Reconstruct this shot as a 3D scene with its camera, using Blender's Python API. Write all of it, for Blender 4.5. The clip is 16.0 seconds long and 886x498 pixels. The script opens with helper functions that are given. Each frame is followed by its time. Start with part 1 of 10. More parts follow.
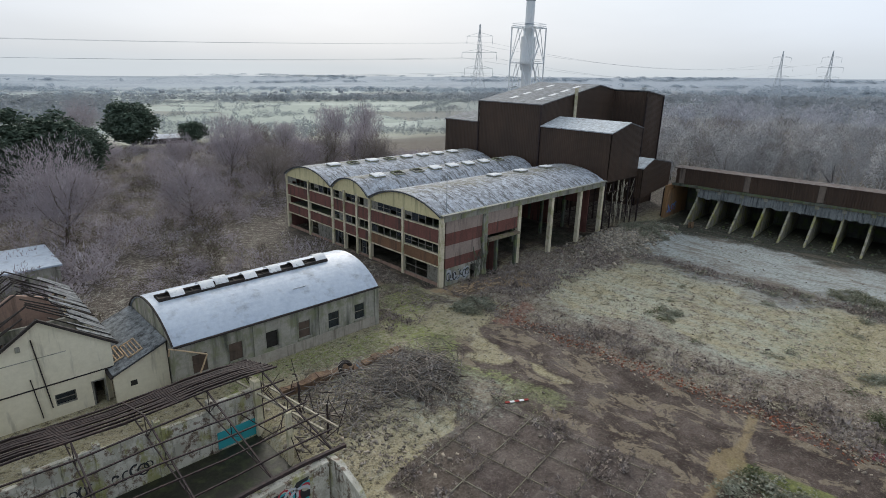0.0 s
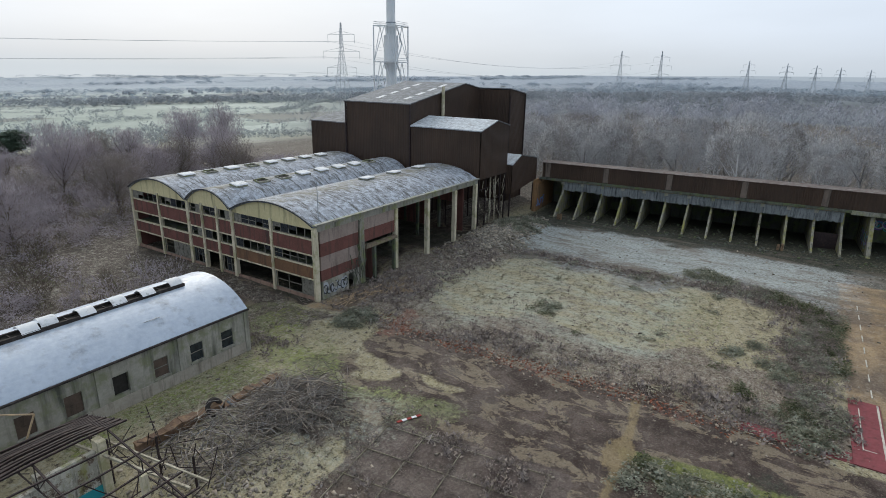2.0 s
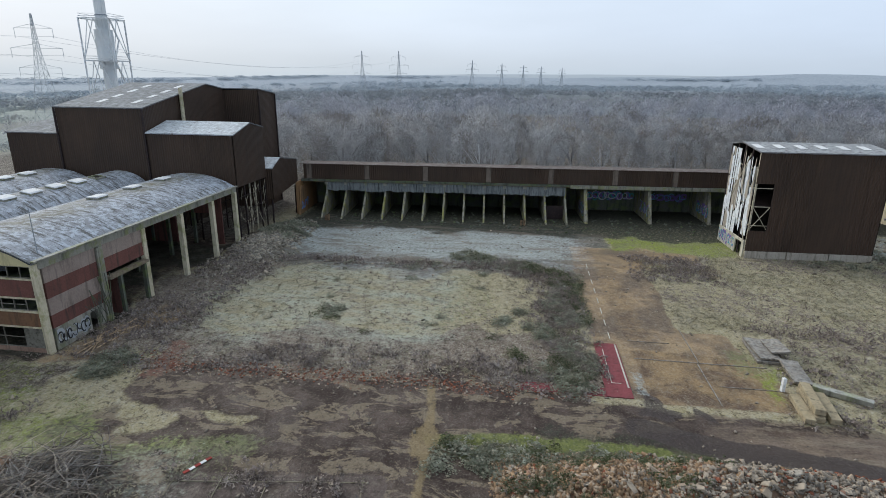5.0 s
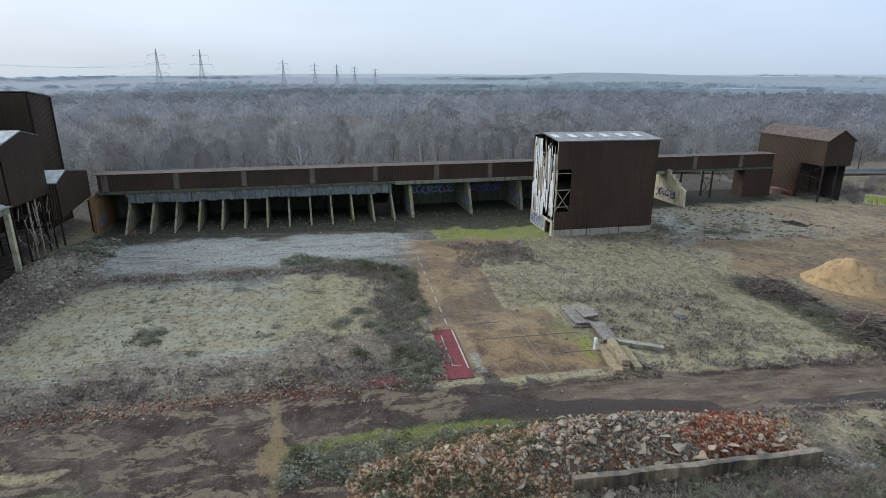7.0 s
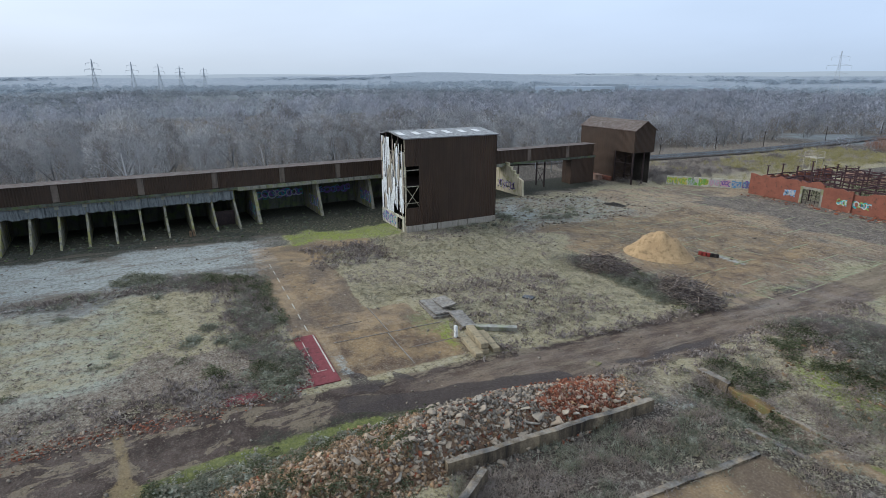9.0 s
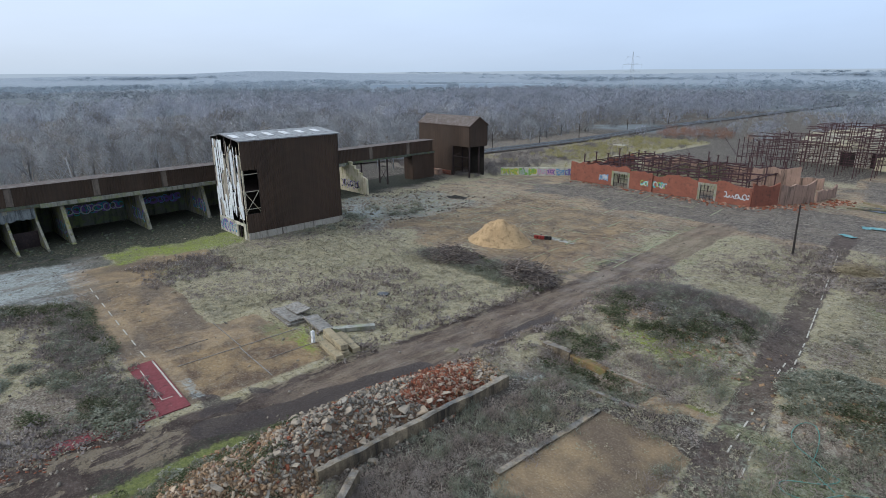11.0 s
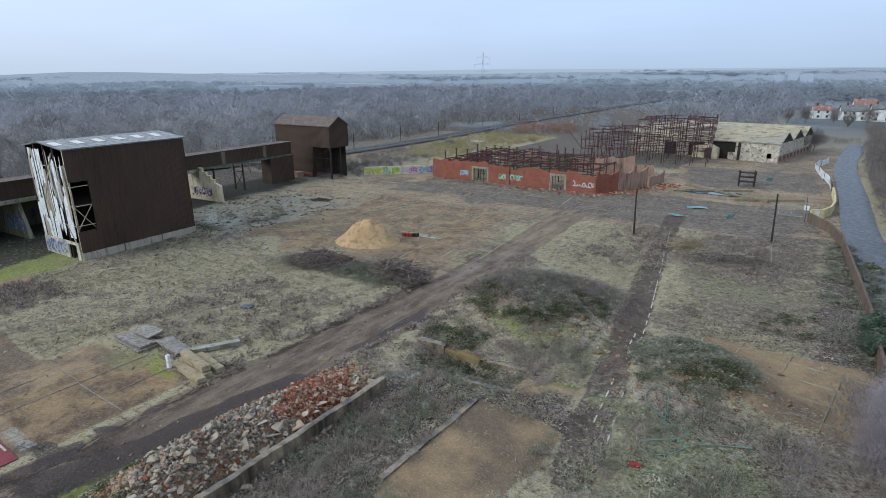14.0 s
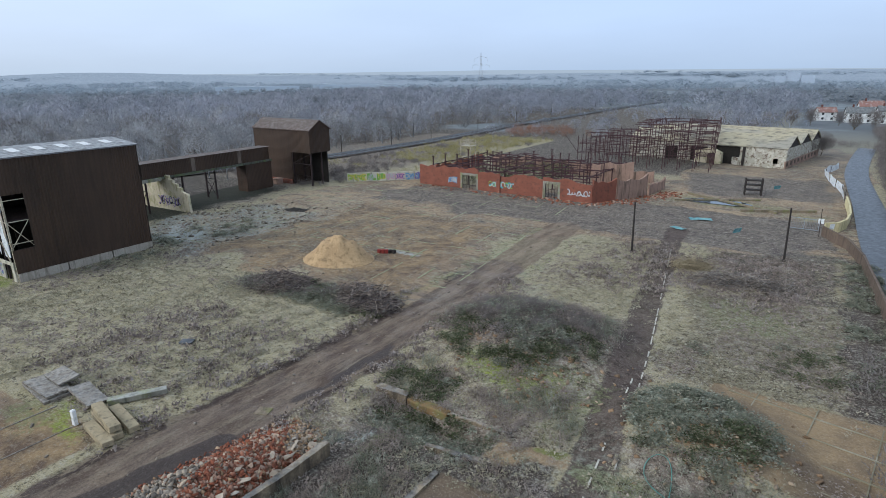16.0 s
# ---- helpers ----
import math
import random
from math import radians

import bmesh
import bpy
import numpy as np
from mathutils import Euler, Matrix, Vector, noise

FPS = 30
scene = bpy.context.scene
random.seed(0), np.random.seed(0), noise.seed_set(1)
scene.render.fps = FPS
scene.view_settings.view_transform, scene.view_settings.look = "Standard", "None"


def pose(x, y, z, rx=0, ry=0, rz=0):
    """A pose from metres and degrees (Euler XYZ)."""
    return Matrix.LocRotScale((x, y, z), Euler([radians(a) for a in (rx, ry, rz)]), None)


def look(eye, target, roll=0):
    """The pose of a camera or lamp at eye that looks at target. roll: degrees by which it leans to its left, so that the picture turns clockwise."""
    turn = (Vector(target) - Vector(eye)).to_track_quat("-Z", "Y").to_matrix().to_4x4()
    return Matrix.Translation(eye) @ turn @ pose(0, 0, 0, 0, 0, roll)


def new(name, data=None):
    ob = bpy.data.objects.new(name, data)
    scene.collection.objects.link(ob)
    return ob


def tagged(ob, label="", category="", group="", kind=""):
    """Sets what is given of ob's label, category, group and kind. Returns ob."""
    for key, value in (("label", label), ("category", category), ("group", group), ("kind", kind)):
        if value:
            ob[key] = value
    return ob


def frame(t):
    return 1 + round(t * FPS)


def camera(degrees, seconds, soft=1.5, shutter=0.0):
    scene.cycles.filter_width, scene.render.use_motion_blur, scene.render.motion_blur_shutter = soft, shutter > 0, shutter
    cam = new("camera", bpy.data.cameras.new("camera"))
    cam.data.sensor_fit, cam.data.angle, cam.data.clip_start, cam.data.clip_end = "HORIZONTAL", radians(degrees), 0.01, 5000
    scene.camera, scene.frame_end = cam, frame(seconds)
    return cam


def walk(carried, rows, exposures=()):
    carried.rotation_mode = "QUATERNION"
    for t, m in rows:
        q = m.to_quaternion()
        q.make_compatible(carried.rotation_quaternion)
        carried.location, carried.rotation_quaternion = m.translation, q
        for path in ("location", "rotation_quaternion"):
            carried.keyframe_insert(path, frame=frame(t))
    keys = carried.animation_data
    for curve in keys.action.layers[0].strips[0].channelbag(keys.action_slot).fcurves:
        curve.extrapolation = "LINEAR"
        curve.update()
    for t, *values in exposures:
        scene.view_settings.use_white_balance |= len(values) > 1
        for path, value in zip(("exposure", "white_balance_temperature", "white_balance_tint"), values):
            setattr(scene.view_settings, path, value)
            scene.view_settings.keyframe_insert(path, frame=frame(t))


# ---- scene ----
# the camera: seconds, place, then yaw, pitch and roll in degrees
cam = camera(76.77, 16.0, soft=0.5)
PATH = [
    (0, 0.000, 0.000, 26.400, -43.950, -17.731, -1.369),
    (0.5, 0.793, 0.588, 26.334, -45.504, -17.658, -1.297),
    (1, 1.427, 1.140, 26.294, -48.666, -17.581, -1.226),
    (1.5, 1.924, 1.612, 26.292, -53.214, -17.528, -1.156),
    (2, 2.296, 2.082, 26.309, -57.156, -17.498, -1.116),
    (2.5, 2.588, 2.520, 26.293, -60.748, -17.452, -1.085),
    (3, 2.831, 2.792, 26.266, -64.312, -17.391, -1.022),
    (3.5, 2.994, 3.099, 26.230, -68.382, -17.322, -0.936),
    (4, 3.126, 3.268, 26.173, -72.780, -17.244, -0.850),
    (6.5, 3.228, 3.534, 26.050, -95.589, -17.081, -0.340),
    (7, 3.161, 3.595, 25.963, -99.950, -17.046, -0.287),
    (7.5, 3.107, 3.643, 25.895, -104.003, -17.021, -0.217),
    (8, 3.072, 3.665, 25.855, -108.195, -17.011, -0.136),
    (8.5, 3.075, 3.725, 25.828, -112.075, -16.998, -0.056),
    (9, 3.074, 3.770, 25.816, -115.555, -17.012, 0.043),
    (11.5, 3.118, 4.050, 25.731, -135.436, -17.224, 0.354),
    (12, 3.147, 4.089, 25.677, -138.822, -17.259, 0.407),
    (12.5, 3.205, 4.137, 25.593, -142.077, -17.285, 0.456),
    (13, 3.279, 4.207, 25.515, -143.943, -17.287, 0.494),
    (13.5, 3.284, 4.143, 25.452, -144.633, -17.283, 0.522),
    (14, 3.448, 3.264, 25.455, -145.618, -17.264, 0.529),
    (14.5, 3.715, 1.620, 25.426, -145.800, -17.244, 0.534),
    (15, 4.151, -0.536, 25.425, -145.754, -17.223, 0.526),
    (15.5, 4.892, -3.058, 25.417, -145.686, -17.202, 0.511),
    (16, 5.764, -5.697, 25.427, -145.589, -17.179, 0.511),
]
walk(cam, [(t, pose(x, y, z, 90 + pitch, roll, yaw)) for t, x, y, z, yaw, pitch, roll in PATH],
     [(0, 0.05, 6450, 10), (4, 0.06, 6300, 9), (8, 0.08, 6050, 9), (12, 0.1, 5900, 9), (16, 0.1, 5850, 9)])

# ---- light: an overcast winter sky, brighter towards the hidden sun ----
SUN_TO = Vector((0.50, 0.72, 0.48)).normalized()


def build_world():
    w = bpy.data.worlds.new("overcast_sky")
    scene.world = w
    w.use_nodes = True
    nt = w.node_tree
    nt.nodes.clear()
    N, L = nt.nodes.new, nt.links.new
    out, bg = N("ShaderNodeOutputWorld"), N("ShaderNodeBackground")
    sky = N("ShaderNodeTexSky")
    sky.sky_type, sky.sun_disc = "NISHITA", False
    sky.sun_elevation = math.asin(SUN_TO.z)
    sky.sun_rotation = math.atan2(SUN_TO.x, SUN_TO.y)
    sky.air_density, sky.dust_density, sky.ozone_density = 1.2, 4.0, 2.0
    dim = N("ShaderNodeVectorMath")
    dim.operation = "SCALE"
    dim.inputs["Scale"].default_value = 0.085
    L(sky.outputs[0], dim.inputs[0])
    co = N("ShaderNodeTexCoord")
    sep = N("ShaderNodeSeparateXYZ")
    L(co.outputs["Generated"], sep.inputs[0])
    # cloud deck: paler and greyer near the ground mist
    ramp = N("ShaderNodeValToRGB")
    cr = ramp.color_ramp
    cr.elements[0].position, cr.elements[0].color = 0.0, (0.60, 0.66, 0.72, 1)
    cr.elements[1].position, cr.elements[1].color = 1.0, (0.72, 0.73, 0.73, 1)
    for p, c in ((0.02, (0.64, 0.69, 0.75, 1)), (0.07, (0.71, 0.77, 0.86, 1)), (0.16, (0.77, 0.84, 0.94, 1)), (0.42, (0.78, 0.79, 0.80, 1))):
        e = cr.elements.new(p)
        e.color = c
    L(sep.outputs[2], ramp.inputs[0])
    # brighter towards the sun behind the deck
    dot = N("ShaderNodeVectorMath")
    dot.operation = "DOT_PRODUCT"
    dot.inputs[1].default_value = (0.57, 0.82, 0.0)
    L(co.outputs["Generated"], dot.inputs[0])
    rng = N("ShaderNodeMapRange")
    rng.inputs["From Min"].default_value, rng.inputs["From Max"].default_value = -0.9, 1.0
    rng.inputs["To Min"].default_value, rng.inputs["To Max"].default_value = 0.92, 1.10
    L(dot.outputs["Value"], rng.inputs[0])
    warm = N("ShaderNodeMix")
    warm.data_type = "RGBA"
    warm.inputs["A"].default_value, warm.inputs["B"].default_value = (0.88, 0.97, 1.09, 1), (1.01, 1.005, 0.985, 1)
    wr = N("ShaderNodeMapRange")
    wr.inputs["From Min"].default_value, wr.inputs["From Max"].default_value = -0.6, 0.9
    L(dot.outputs["Value"], wr.inputs[0])
    L(wr.outputs[0], warm.inputs["Factor"])
    noise_t = N("ShaderNodeTexNoise")
    noise_t.inputs["Scale"].default_value, noise_t.inputs["Detail"].default_value = 2.2, 5
    mp = N("ShaderNodeMapping")
    mp.inputs["Scale"].default_value = (1, 1, 4.5)
    L(co.outputs["Generated"], mp.inputs[0])
    L(mp.outputs[0], noise_t.inputs["Vector"])
    nr = N("ShaderNodeMapRange")
    nr.inputs["From Min"].default_value, nr.inputs["From Max"].default_value = 0.3, 0.7
    nr.inputs["To Min"].default_value, nr.inputs["To Max"].default_value = 0.95, 1.05
    L(noise_t.outputs[0], nr.inputs[0])
    m1, m2, m3 = (N("ShaderNodeVectorMath") for _ in range(3))
    m1.operation = m3.operation = "SCALE"
    m2.operation = "MULTIPLY"
    L(ramp.outputs[0], m1.inputs[0])
    L(rng.outputs[0], m1.inputs["Scale"])
    L(m1.outputs[0], m2.inputs[0])
    L(warm.outputs["Result"], m2.inputs[1])
    L(m2.outputs[0], m3.inputs[0])
    L(nr.outputs[0], m3.inputs["Scale"])
    mix = N("ShaderNodeMix")
    mix.data_type = "RGBA"
    mix.inputs["Factor"].default_value = 0.9
    L(dim.outputs[0], mix.inputs["A"])
    L(m3.outputs[0], mix.inputs["B"])
    L(mix.outputs["Result"], bg.inputs["Color"])
    bg.inputs["Strength"].default_value = 1.0
    L(bg.outputs[0], out.inputs[0])


build_world()
sun_data = bpy.data.lights.new("sun", "SUN")
sun_data.energy, sun_data.angle, sun_data.color = 1.85, radians(30), (1.0, 0.95, 0.87)
sun = new("sun", sun_data)
sun.matrix_world = look(SUN_TO * 300, (0, 0, 0))

# ---- materials ----
def hexa(s):
    s = s.lstrip("#")
    v = [int(s[i:i + 2], 16) / 255 for i in (0, 2, 4)]
    return tuple(c / 12.92 if c <= 0.04045 else ((c + 0.055) / 1.055) ** 2.4 for c in v) + (1,)


def pale(s, k=1.3):
    """The colour k times lighter: a brightness gain put into most surfaces."""
    return tuple(min(c * k, 0.8) for c in hexa(s)[:3]) + (1,)


class Nodes:
    """A small hand for shader trees."""

    def __init__(self, name):
        self.mat = bpy.data.materials.new(name)
        self.mat.use_nodes = True
        self.t = self.mat.node_tree
        self.t.nodes.clear()
        self.bsdf = self.n("ShaderNodeBsdfPrincipled")
        out = self.n("ShaderNodeOutputMaterial")
        self.l(self.bsdf.outputs[0], out.inputs[0])
        geo = self.n("ShaderNodeNewGeometry")
        self.pos, self.normal, self.island = geo.outputs["Position"], geo.outputs["Normal"], geo.outputs["Random Per Island"]

    def n(self, kind):
        return self.t.nodes.new(kind)

    def l(self, a, b):
        self.t.links.new(a, b)

    def noise(self, scale, detail=4, rough=0.55, stretch=None, w=None, distortion=0.0):
        nd = self.n("ShaderNodeTexNoise")
        nd.inputs["Scale"].default_value, nd.inputs["Detail"].default_value = scale, detail
        nd.inputs["Roughness"].default_value, nd.inputs["Distortion"].default_value = rough, distortion
        src = self.pos
        if stretch or w:
            mp = self.n("ShaderNodeMapping")
            mp.inputs["Scale"].default_value = stretch or (1, 1, 1)
            mp.inputs["Location"].default_value = (w or 0, 0, 0)
            self.l(src, mp.inputs[0])
            src = mp.outputs[0]
        self.l(src, nd.inputs["Vector"])
        return nd.outputs[0]

    def ramp(self, value, lo, hi, a=0.0, b=1.0):
        nd = self.n("ShaderNodeMapRange")
        nd.inputs["From Min"].default_value, nd.inputs["From Max"].default_value = lo, hi
        nd.inputs["To Min"].default_value, nd.inputs["To Max"].default_value = a, b
        self.l(value, nd.inputs[0])
        return nd.outputs[0]

    def mix(self, fac, a, b):
        nd = self.n("ShaderNodeMix")
        nd.data_type = "RGBA"
        for sock, v in (("Factor", fac), ("A", a), ("B", b)):
            if isinstance(v, (int, float, tuple)):
                nd.inputs[sock].default_value = v
            else:
                self.l(v, nd.inputs[sock])
        return nd.outputs["Result"]

    def math(self, op, a, b):
        nd = self.n("ShaderNodeMath")
        nd.operation = op
        for i, v in enumerate((a, b)):
            if isinstance(v, (int, float)):
                nd.inputs[i].default_value = v
            else:
                self.l(v, nd.inputs[i])
        return nd.outputs[0]

    def attr(self, name):
        nd = self.n("ShaderNodeAttribute")
        nd.attribute_name = name
        return nd.outputs["Fac"]

    def objrandom(self):
        return self.n("ShaderNodeObjectInfo").outputs["Random"]

    def up(self):
        sp = self.n("ShaderNodeSeparateXYZ")
        self.l(self.normal, sp.inputs[0])
        return sp.outputs[2]

    def bump(self, height, strength=0.4, distance=0.05):
        nd = self.n("ShaderNodeBump")
        nd.inputs["Strength"].default_value, nd.inputs["Distance"].default_value = strength, distance
        self.l(height, nd.inputs["Height"])
        self.l(nd.outputs[0], self.bsdf.inputs["Normal"])

    def done(self, colour, rough=0.85, metal=0.0, spec=0.3):
        if isinstance(colour, tuple):
            self.bsdf.inputs["Base Color"].default_value = colour
        else:
            self.l(colour, self.bsdf.inputs["Base Color"])
        if isinstance(rough, (int, float)):
            self.bsdf.inputs["Roughness"].default_value = rough
        else:
            self.l(rough, self.bsdf.inputs["Roughness"])
        self.bsdf.inputs["Metallic"].default_value = metal
        self.bsdf.inputs["Specular IOR Level"].default_value = spec
        return self.mat


def surf(name, c1, c2, stain=None, big=0.25, small=4.0, streak=0.0, rough=0.85, bump=0.3, metal=0.0, amount=0.5, vary=0.0, moss=None, frost=0.0, spec=0.3, island=0.0):
    """Two colours mixed at two scales; stains (streak > 0: drawn out downwards); moss or frost on faces that look up."""
    k = Nodes(name)
    a = k.noise(big, 4)
    b = k.noise(small, 5, 0.65)
    f = k.math("ADD", k.math("MULTIPLY", a, 0.55), k.math("MULTIPLY", b, 0.45))
    col = k.mix(k.ramp(f, 0.36, 0.64), pale(c1), pale(c2))
    if stain:
        st = (1, 1, 0.12) if streak else None
        s = k.noise(streak or big * 3, 5, 0.62, stretch=st, w=17.0)
        col = k.mix(k.ramp(s, 0.62 - amount * 0.25, 0.80 - amount * 0.2), col, pale(stain))
    if moss:
        m = k.noise(0.7, 5, 0.7, w=31.0)
        col = k.mix(k.math("MULTIPLY", k.ramp(m, 0.48, 0.62), 0.75), col, pale(moss))
    if frost:
        fr = k.noise(1.6, 5, 0.75, w=53.0)
        up = k.ramp(k.up(), 0.25, 0.95)
        col = k.mix(k.math("MULTIPLY", k.math("MULTIPLY", k.ramp(fr, 0.35, 0.65), up), frost), col, pale("#c3cad2"))
    if island:
        col = k.mix(k.ramp(k.island, 0, 1, 0, island), col, pale("#2e2a27"))
        lit = k.math("MULTIPLY", k.ramp(k.math("FRACT", k.math("MULTIPLY", k.island, 7.3), 0), 0.6, 1.0), island)
        col = k.mix(lit, col, pale("#b5a896"))
    if vary:
        r = k.objrandom()
        col = k.mix(k.ramp(r, 0, 1, 0, vary), col, pale("#3c352f"))
    k.bump(b, bump, 0.06)
    return k.done(col, k.ramp(b, 0.3, 0.7, max(rough - 0.12, 0.05), min(rough + 0.1, 1.0)), metal, spec)


def cladding(name, c1, c2, pitch, axis, rough=0.6):
    """Profiled metal sheet with ribs that run upright."""
    k = Nodes(name)
    sp = k.n("ShaderNodeSeparateXYZ")
    k.l(k.pos, sp.inputs[0])
    s = k.math("ADD", sp.outputs[0], sp.outputs[1])
    wave = k.math("SINE", k.math("MULTIPLY", s, 2 * math.pi / pitch), 0)
    f = k.noise(0.16, 3)
    g = k.noise(2.0, 5, 0.6, stretch=(1, 1, 0.08))
    col = k.mix(k.ramp(k.math("ADD", k.math("MULTIPLY", f, 0.5), k.math("MULTIPLY", g, 0.5)), 0.38, 0.62), hexa(c1), hexa(c2))
    k.bump(wave, 0.5, 0.04)
    return k.done(col, rough, 0.0, 0.35)


def glassy(name, tint, rough=0.15):
    k = Nodes(name)
    n1 = k.noise(3.0, 4)
    return k.done(k.mix(k.ramp(n1, 0.4, 0.65), hexa(tint), hexa("#20242a")), rough, 0.0, 0.5)


M = {}
M["cream"] = surf("cream_concrete", "#bdb59f", "#aaa28d", "#5a5548", 0.4, 5, 1.6, moss="#87855f", amount=0.35)
M["render_cream"] = surf("cream_render", "#bab18c", "#aaa27e", "#67644f", 0.2, 3, 1.2, amount=0.35)
M["render_white"] = surf("stained_white_render", "#b9b5a6", "#a5a294", "#56564b", 0.25, 3, 1.4, amount=0.45)
M["render_grey"] = surf("weathered_grey_render", "#96938a", "#7f7d74", "#45473f", 0.3, 3.5, 1.1, amount=0.6, moss="#6b6f55")
M["brick"] = surf("dark_red_brickwork", "#6b4740", "#573a35", "#3d3330", 0.5, 7, 1.5, amount=0.5)
M["brick_orange"] = surf("orange_red_brickwork", "#7d4f40", "#6a4136", "#4c3832", 0.5, 6, 0, amount=0.35)
M["brick_pale"] = surf("pale_dusty_brickwork", "#8f776a", "#7b675c", "#4a403a", 0.5, 6, 1.5, amount=0.5)
M["conc"] = surf("grey_concrete", "#88867d", "#74736b", "#45473d", 0.4, 4, 1.4, moss="#6f7449", amount=0.5, frost=0.25)
M["conc_dark"] = surf("wet_dark_concrete", "#5a5c55", "#45483f", "#2c302a", 0.4, 4, 1.2, moss="#54603a", amount=0.55)
M["conc_tan"] = surf("tan_weathered_concrete", "#7d7263", "#665d50", "#454137", 0.5, 4, 1.4, moss="#63653f", amount=0.5)
M["board_rust"] = surf("rust_brown_spandrel", "#735640", "#5f4939", "#463a32", 0.4, 5, 1.2, amount=0.5)
M["conc_rust"] = surf("rust_stained_concrete", "#8d6a45", "#776049", "#4a4338", 0.4, 3, 0.9, amount=0.5)
M["boards"] = surf("blue_green_asbestos_boards", "#75797a", "#5c6162", "#34383a", 0.6, 4, 3.0, amount=0.6, frost=0.3)
M["clad"] = cladding("dark_brown_profiled_cladding", "#48382d", "#392d25", 0.38, 0)
M["clad_grey"] = surf("grey_profiled_roof_sheet", "#636466", "#535355", "#7d8287", 0.3, 3, 0, amount=0.5, rough=0.85, frost=0.25, spec=0.15)
M["clad_frost"] = surf("frosted_profiled_roof_sheet", "#6e7074", "#5c5b5d", "#4a4341", 0.35, 3, 0, amount=0.4, frost=0.45)
M["clad_rime"] = surf("rimed_profiled_roof_sheet", "#9aa0a6", "#7f8388", "#5f5a58", 0.35, 3, 0, amount=0.35, frost=0.8)
M["roof_brown"] = surf("weathered_brown_roof_sheet", "#544842", "#453a35", "#6a625e", 0.3, 3, 0, amount=0.4, frost=0.15, spec=0.15)
M["joint_moss"] = surf("mossy_paving_joint", "#83866a", "#6f725a", "#9aa08f", 0.8, 5, 0, amount=0.4)
M["brick_brown"] = surf("brown_weathered_brickwork", "#675a4f", "#574b43", "#3f3732", 0.5, 7, 1.5, amount=0.5, vary=0.2)
M["conc_algae"] = surf("algae_streaked_concrete", "#8a867a", "#737066", "#3d3f35", 0.5, 4, 1.6, moss="#7f7d3c", amount=0.65)
M["steel_rust"] = surf("purple_brown_rusted_steel", "#412d31", "#302226", "#503836", 0.8, 6, 0, rough=0.8)
M["block_orange"] = surf("orange_tan_stained_blockwork", "#7a6345", "#665439", "#4b4334", 0.6, 4, 1.4, moss="#63653f", amount=0.45)
M["weed_mauve"] = surf("frosted_mauve_weed_stalks", "#857b77", "#665d5a", "#9a9491", 0.12, 3, 0, island=0.5)
M["strip"] = surf("translucent_sheet_strip", "#6c6259", "#5b524b", "#3d3632", 0.6, 3, 1.5)
M["render_house"] = surf("cream_house_render", "#c3bda9", "#b3ad99", "#7f7a6b", 0.25, 3, 1.2, amount=0.3)
M["brick_grey"] = surf("pinkish_grey_brickwork", "#8d8078", "#7a6d66", "#57504a", 0.5, 7, 1.5, amount=0.45)


def peeling_plaster(name, algae):
    """White plaster gone to grey, ochre algae and bare brick in patches."""
    k = Nodes(name)
    a, b, c = k.noise(0.9, 7, 0.72), k.noise(1.4, 7, 0.75, w=11.0), k.noise(0.6, 6, 0.7, stretch=(1, 1, 0.4), w=23.0)
    col = k.mix(k.ramp(a, 0.44, 0.52), hexa("#c4c1b6"), hexa("#a8a599"))
    col = k.mix(k.ramp(b, 0.53, 0.57), col, hexa("#7d6f63"))
    col = k.mix(k.ramp(b, 0.60, 0.64), col, hexa("#4b433d"))
    col = k.mix(k.ramp(c, 0.52, 0.62, 0, algae), col, hexa("#8f8f56"))
    col = k.mix(k.ramp(k.noise(2.2, 6, 0.7, stretch=(1, 1, 0.12), w=5.0), 0.56, 0.66, 0, 0.7), col, hexa("#3c3a34"))
    k.bump(b, 0.5, 0.05)
    return k.done(col, 0.9)


def vault_sheet():
    """Felted barrel roof: frost on the flanks, moss along the crown, dark runs down the slope."""
    k = Nodes("mossy_felted_vault_roof")
    a, b = k.noise(0.3, 5), k.noise(1.5, 7, 0.72)
    col = k.mix(k.ramp(a, 0.4, 0.6), hexa("#9a9fa7"), hexa("#84888e"))
    col = k.mix(k.ramp(b, 0.47, 0.58, 0, 0.9), col, hexa("#b6bfcb"))
    run = k.noise(1.4, 6, 0.72, stretch=(1.5, 0.3, 0.3), w=9.0)
    col = k.mix(k.ramp(run, 0.52, 0.60, 0, 0.8), col, hexa("#4c4c48"))
    m = k.math("ADD", k.up(), k.math("MULTIPLY", k.math("SUBTRACT", k.noise(0.5, 7, 0.7, w=41.0), 0.5), 0.10))
    col = k.mix(k.ramp(m, 0.985, 1.015, 0, 0.85), col, k.mix(k.ramp(b, 0.4, 0.6), hexa("#6a6650"), hexa("#7f7c6c")))
    col = k.mix(k.ramp(k.noise(3.0, 5, 0.7, w=71.0), 0.60, 0.68, 0, 0.7), col, hexa("#43423a"))
    k.bump(b, 0.5, 0.06)
    return k.done(col, 0.8)


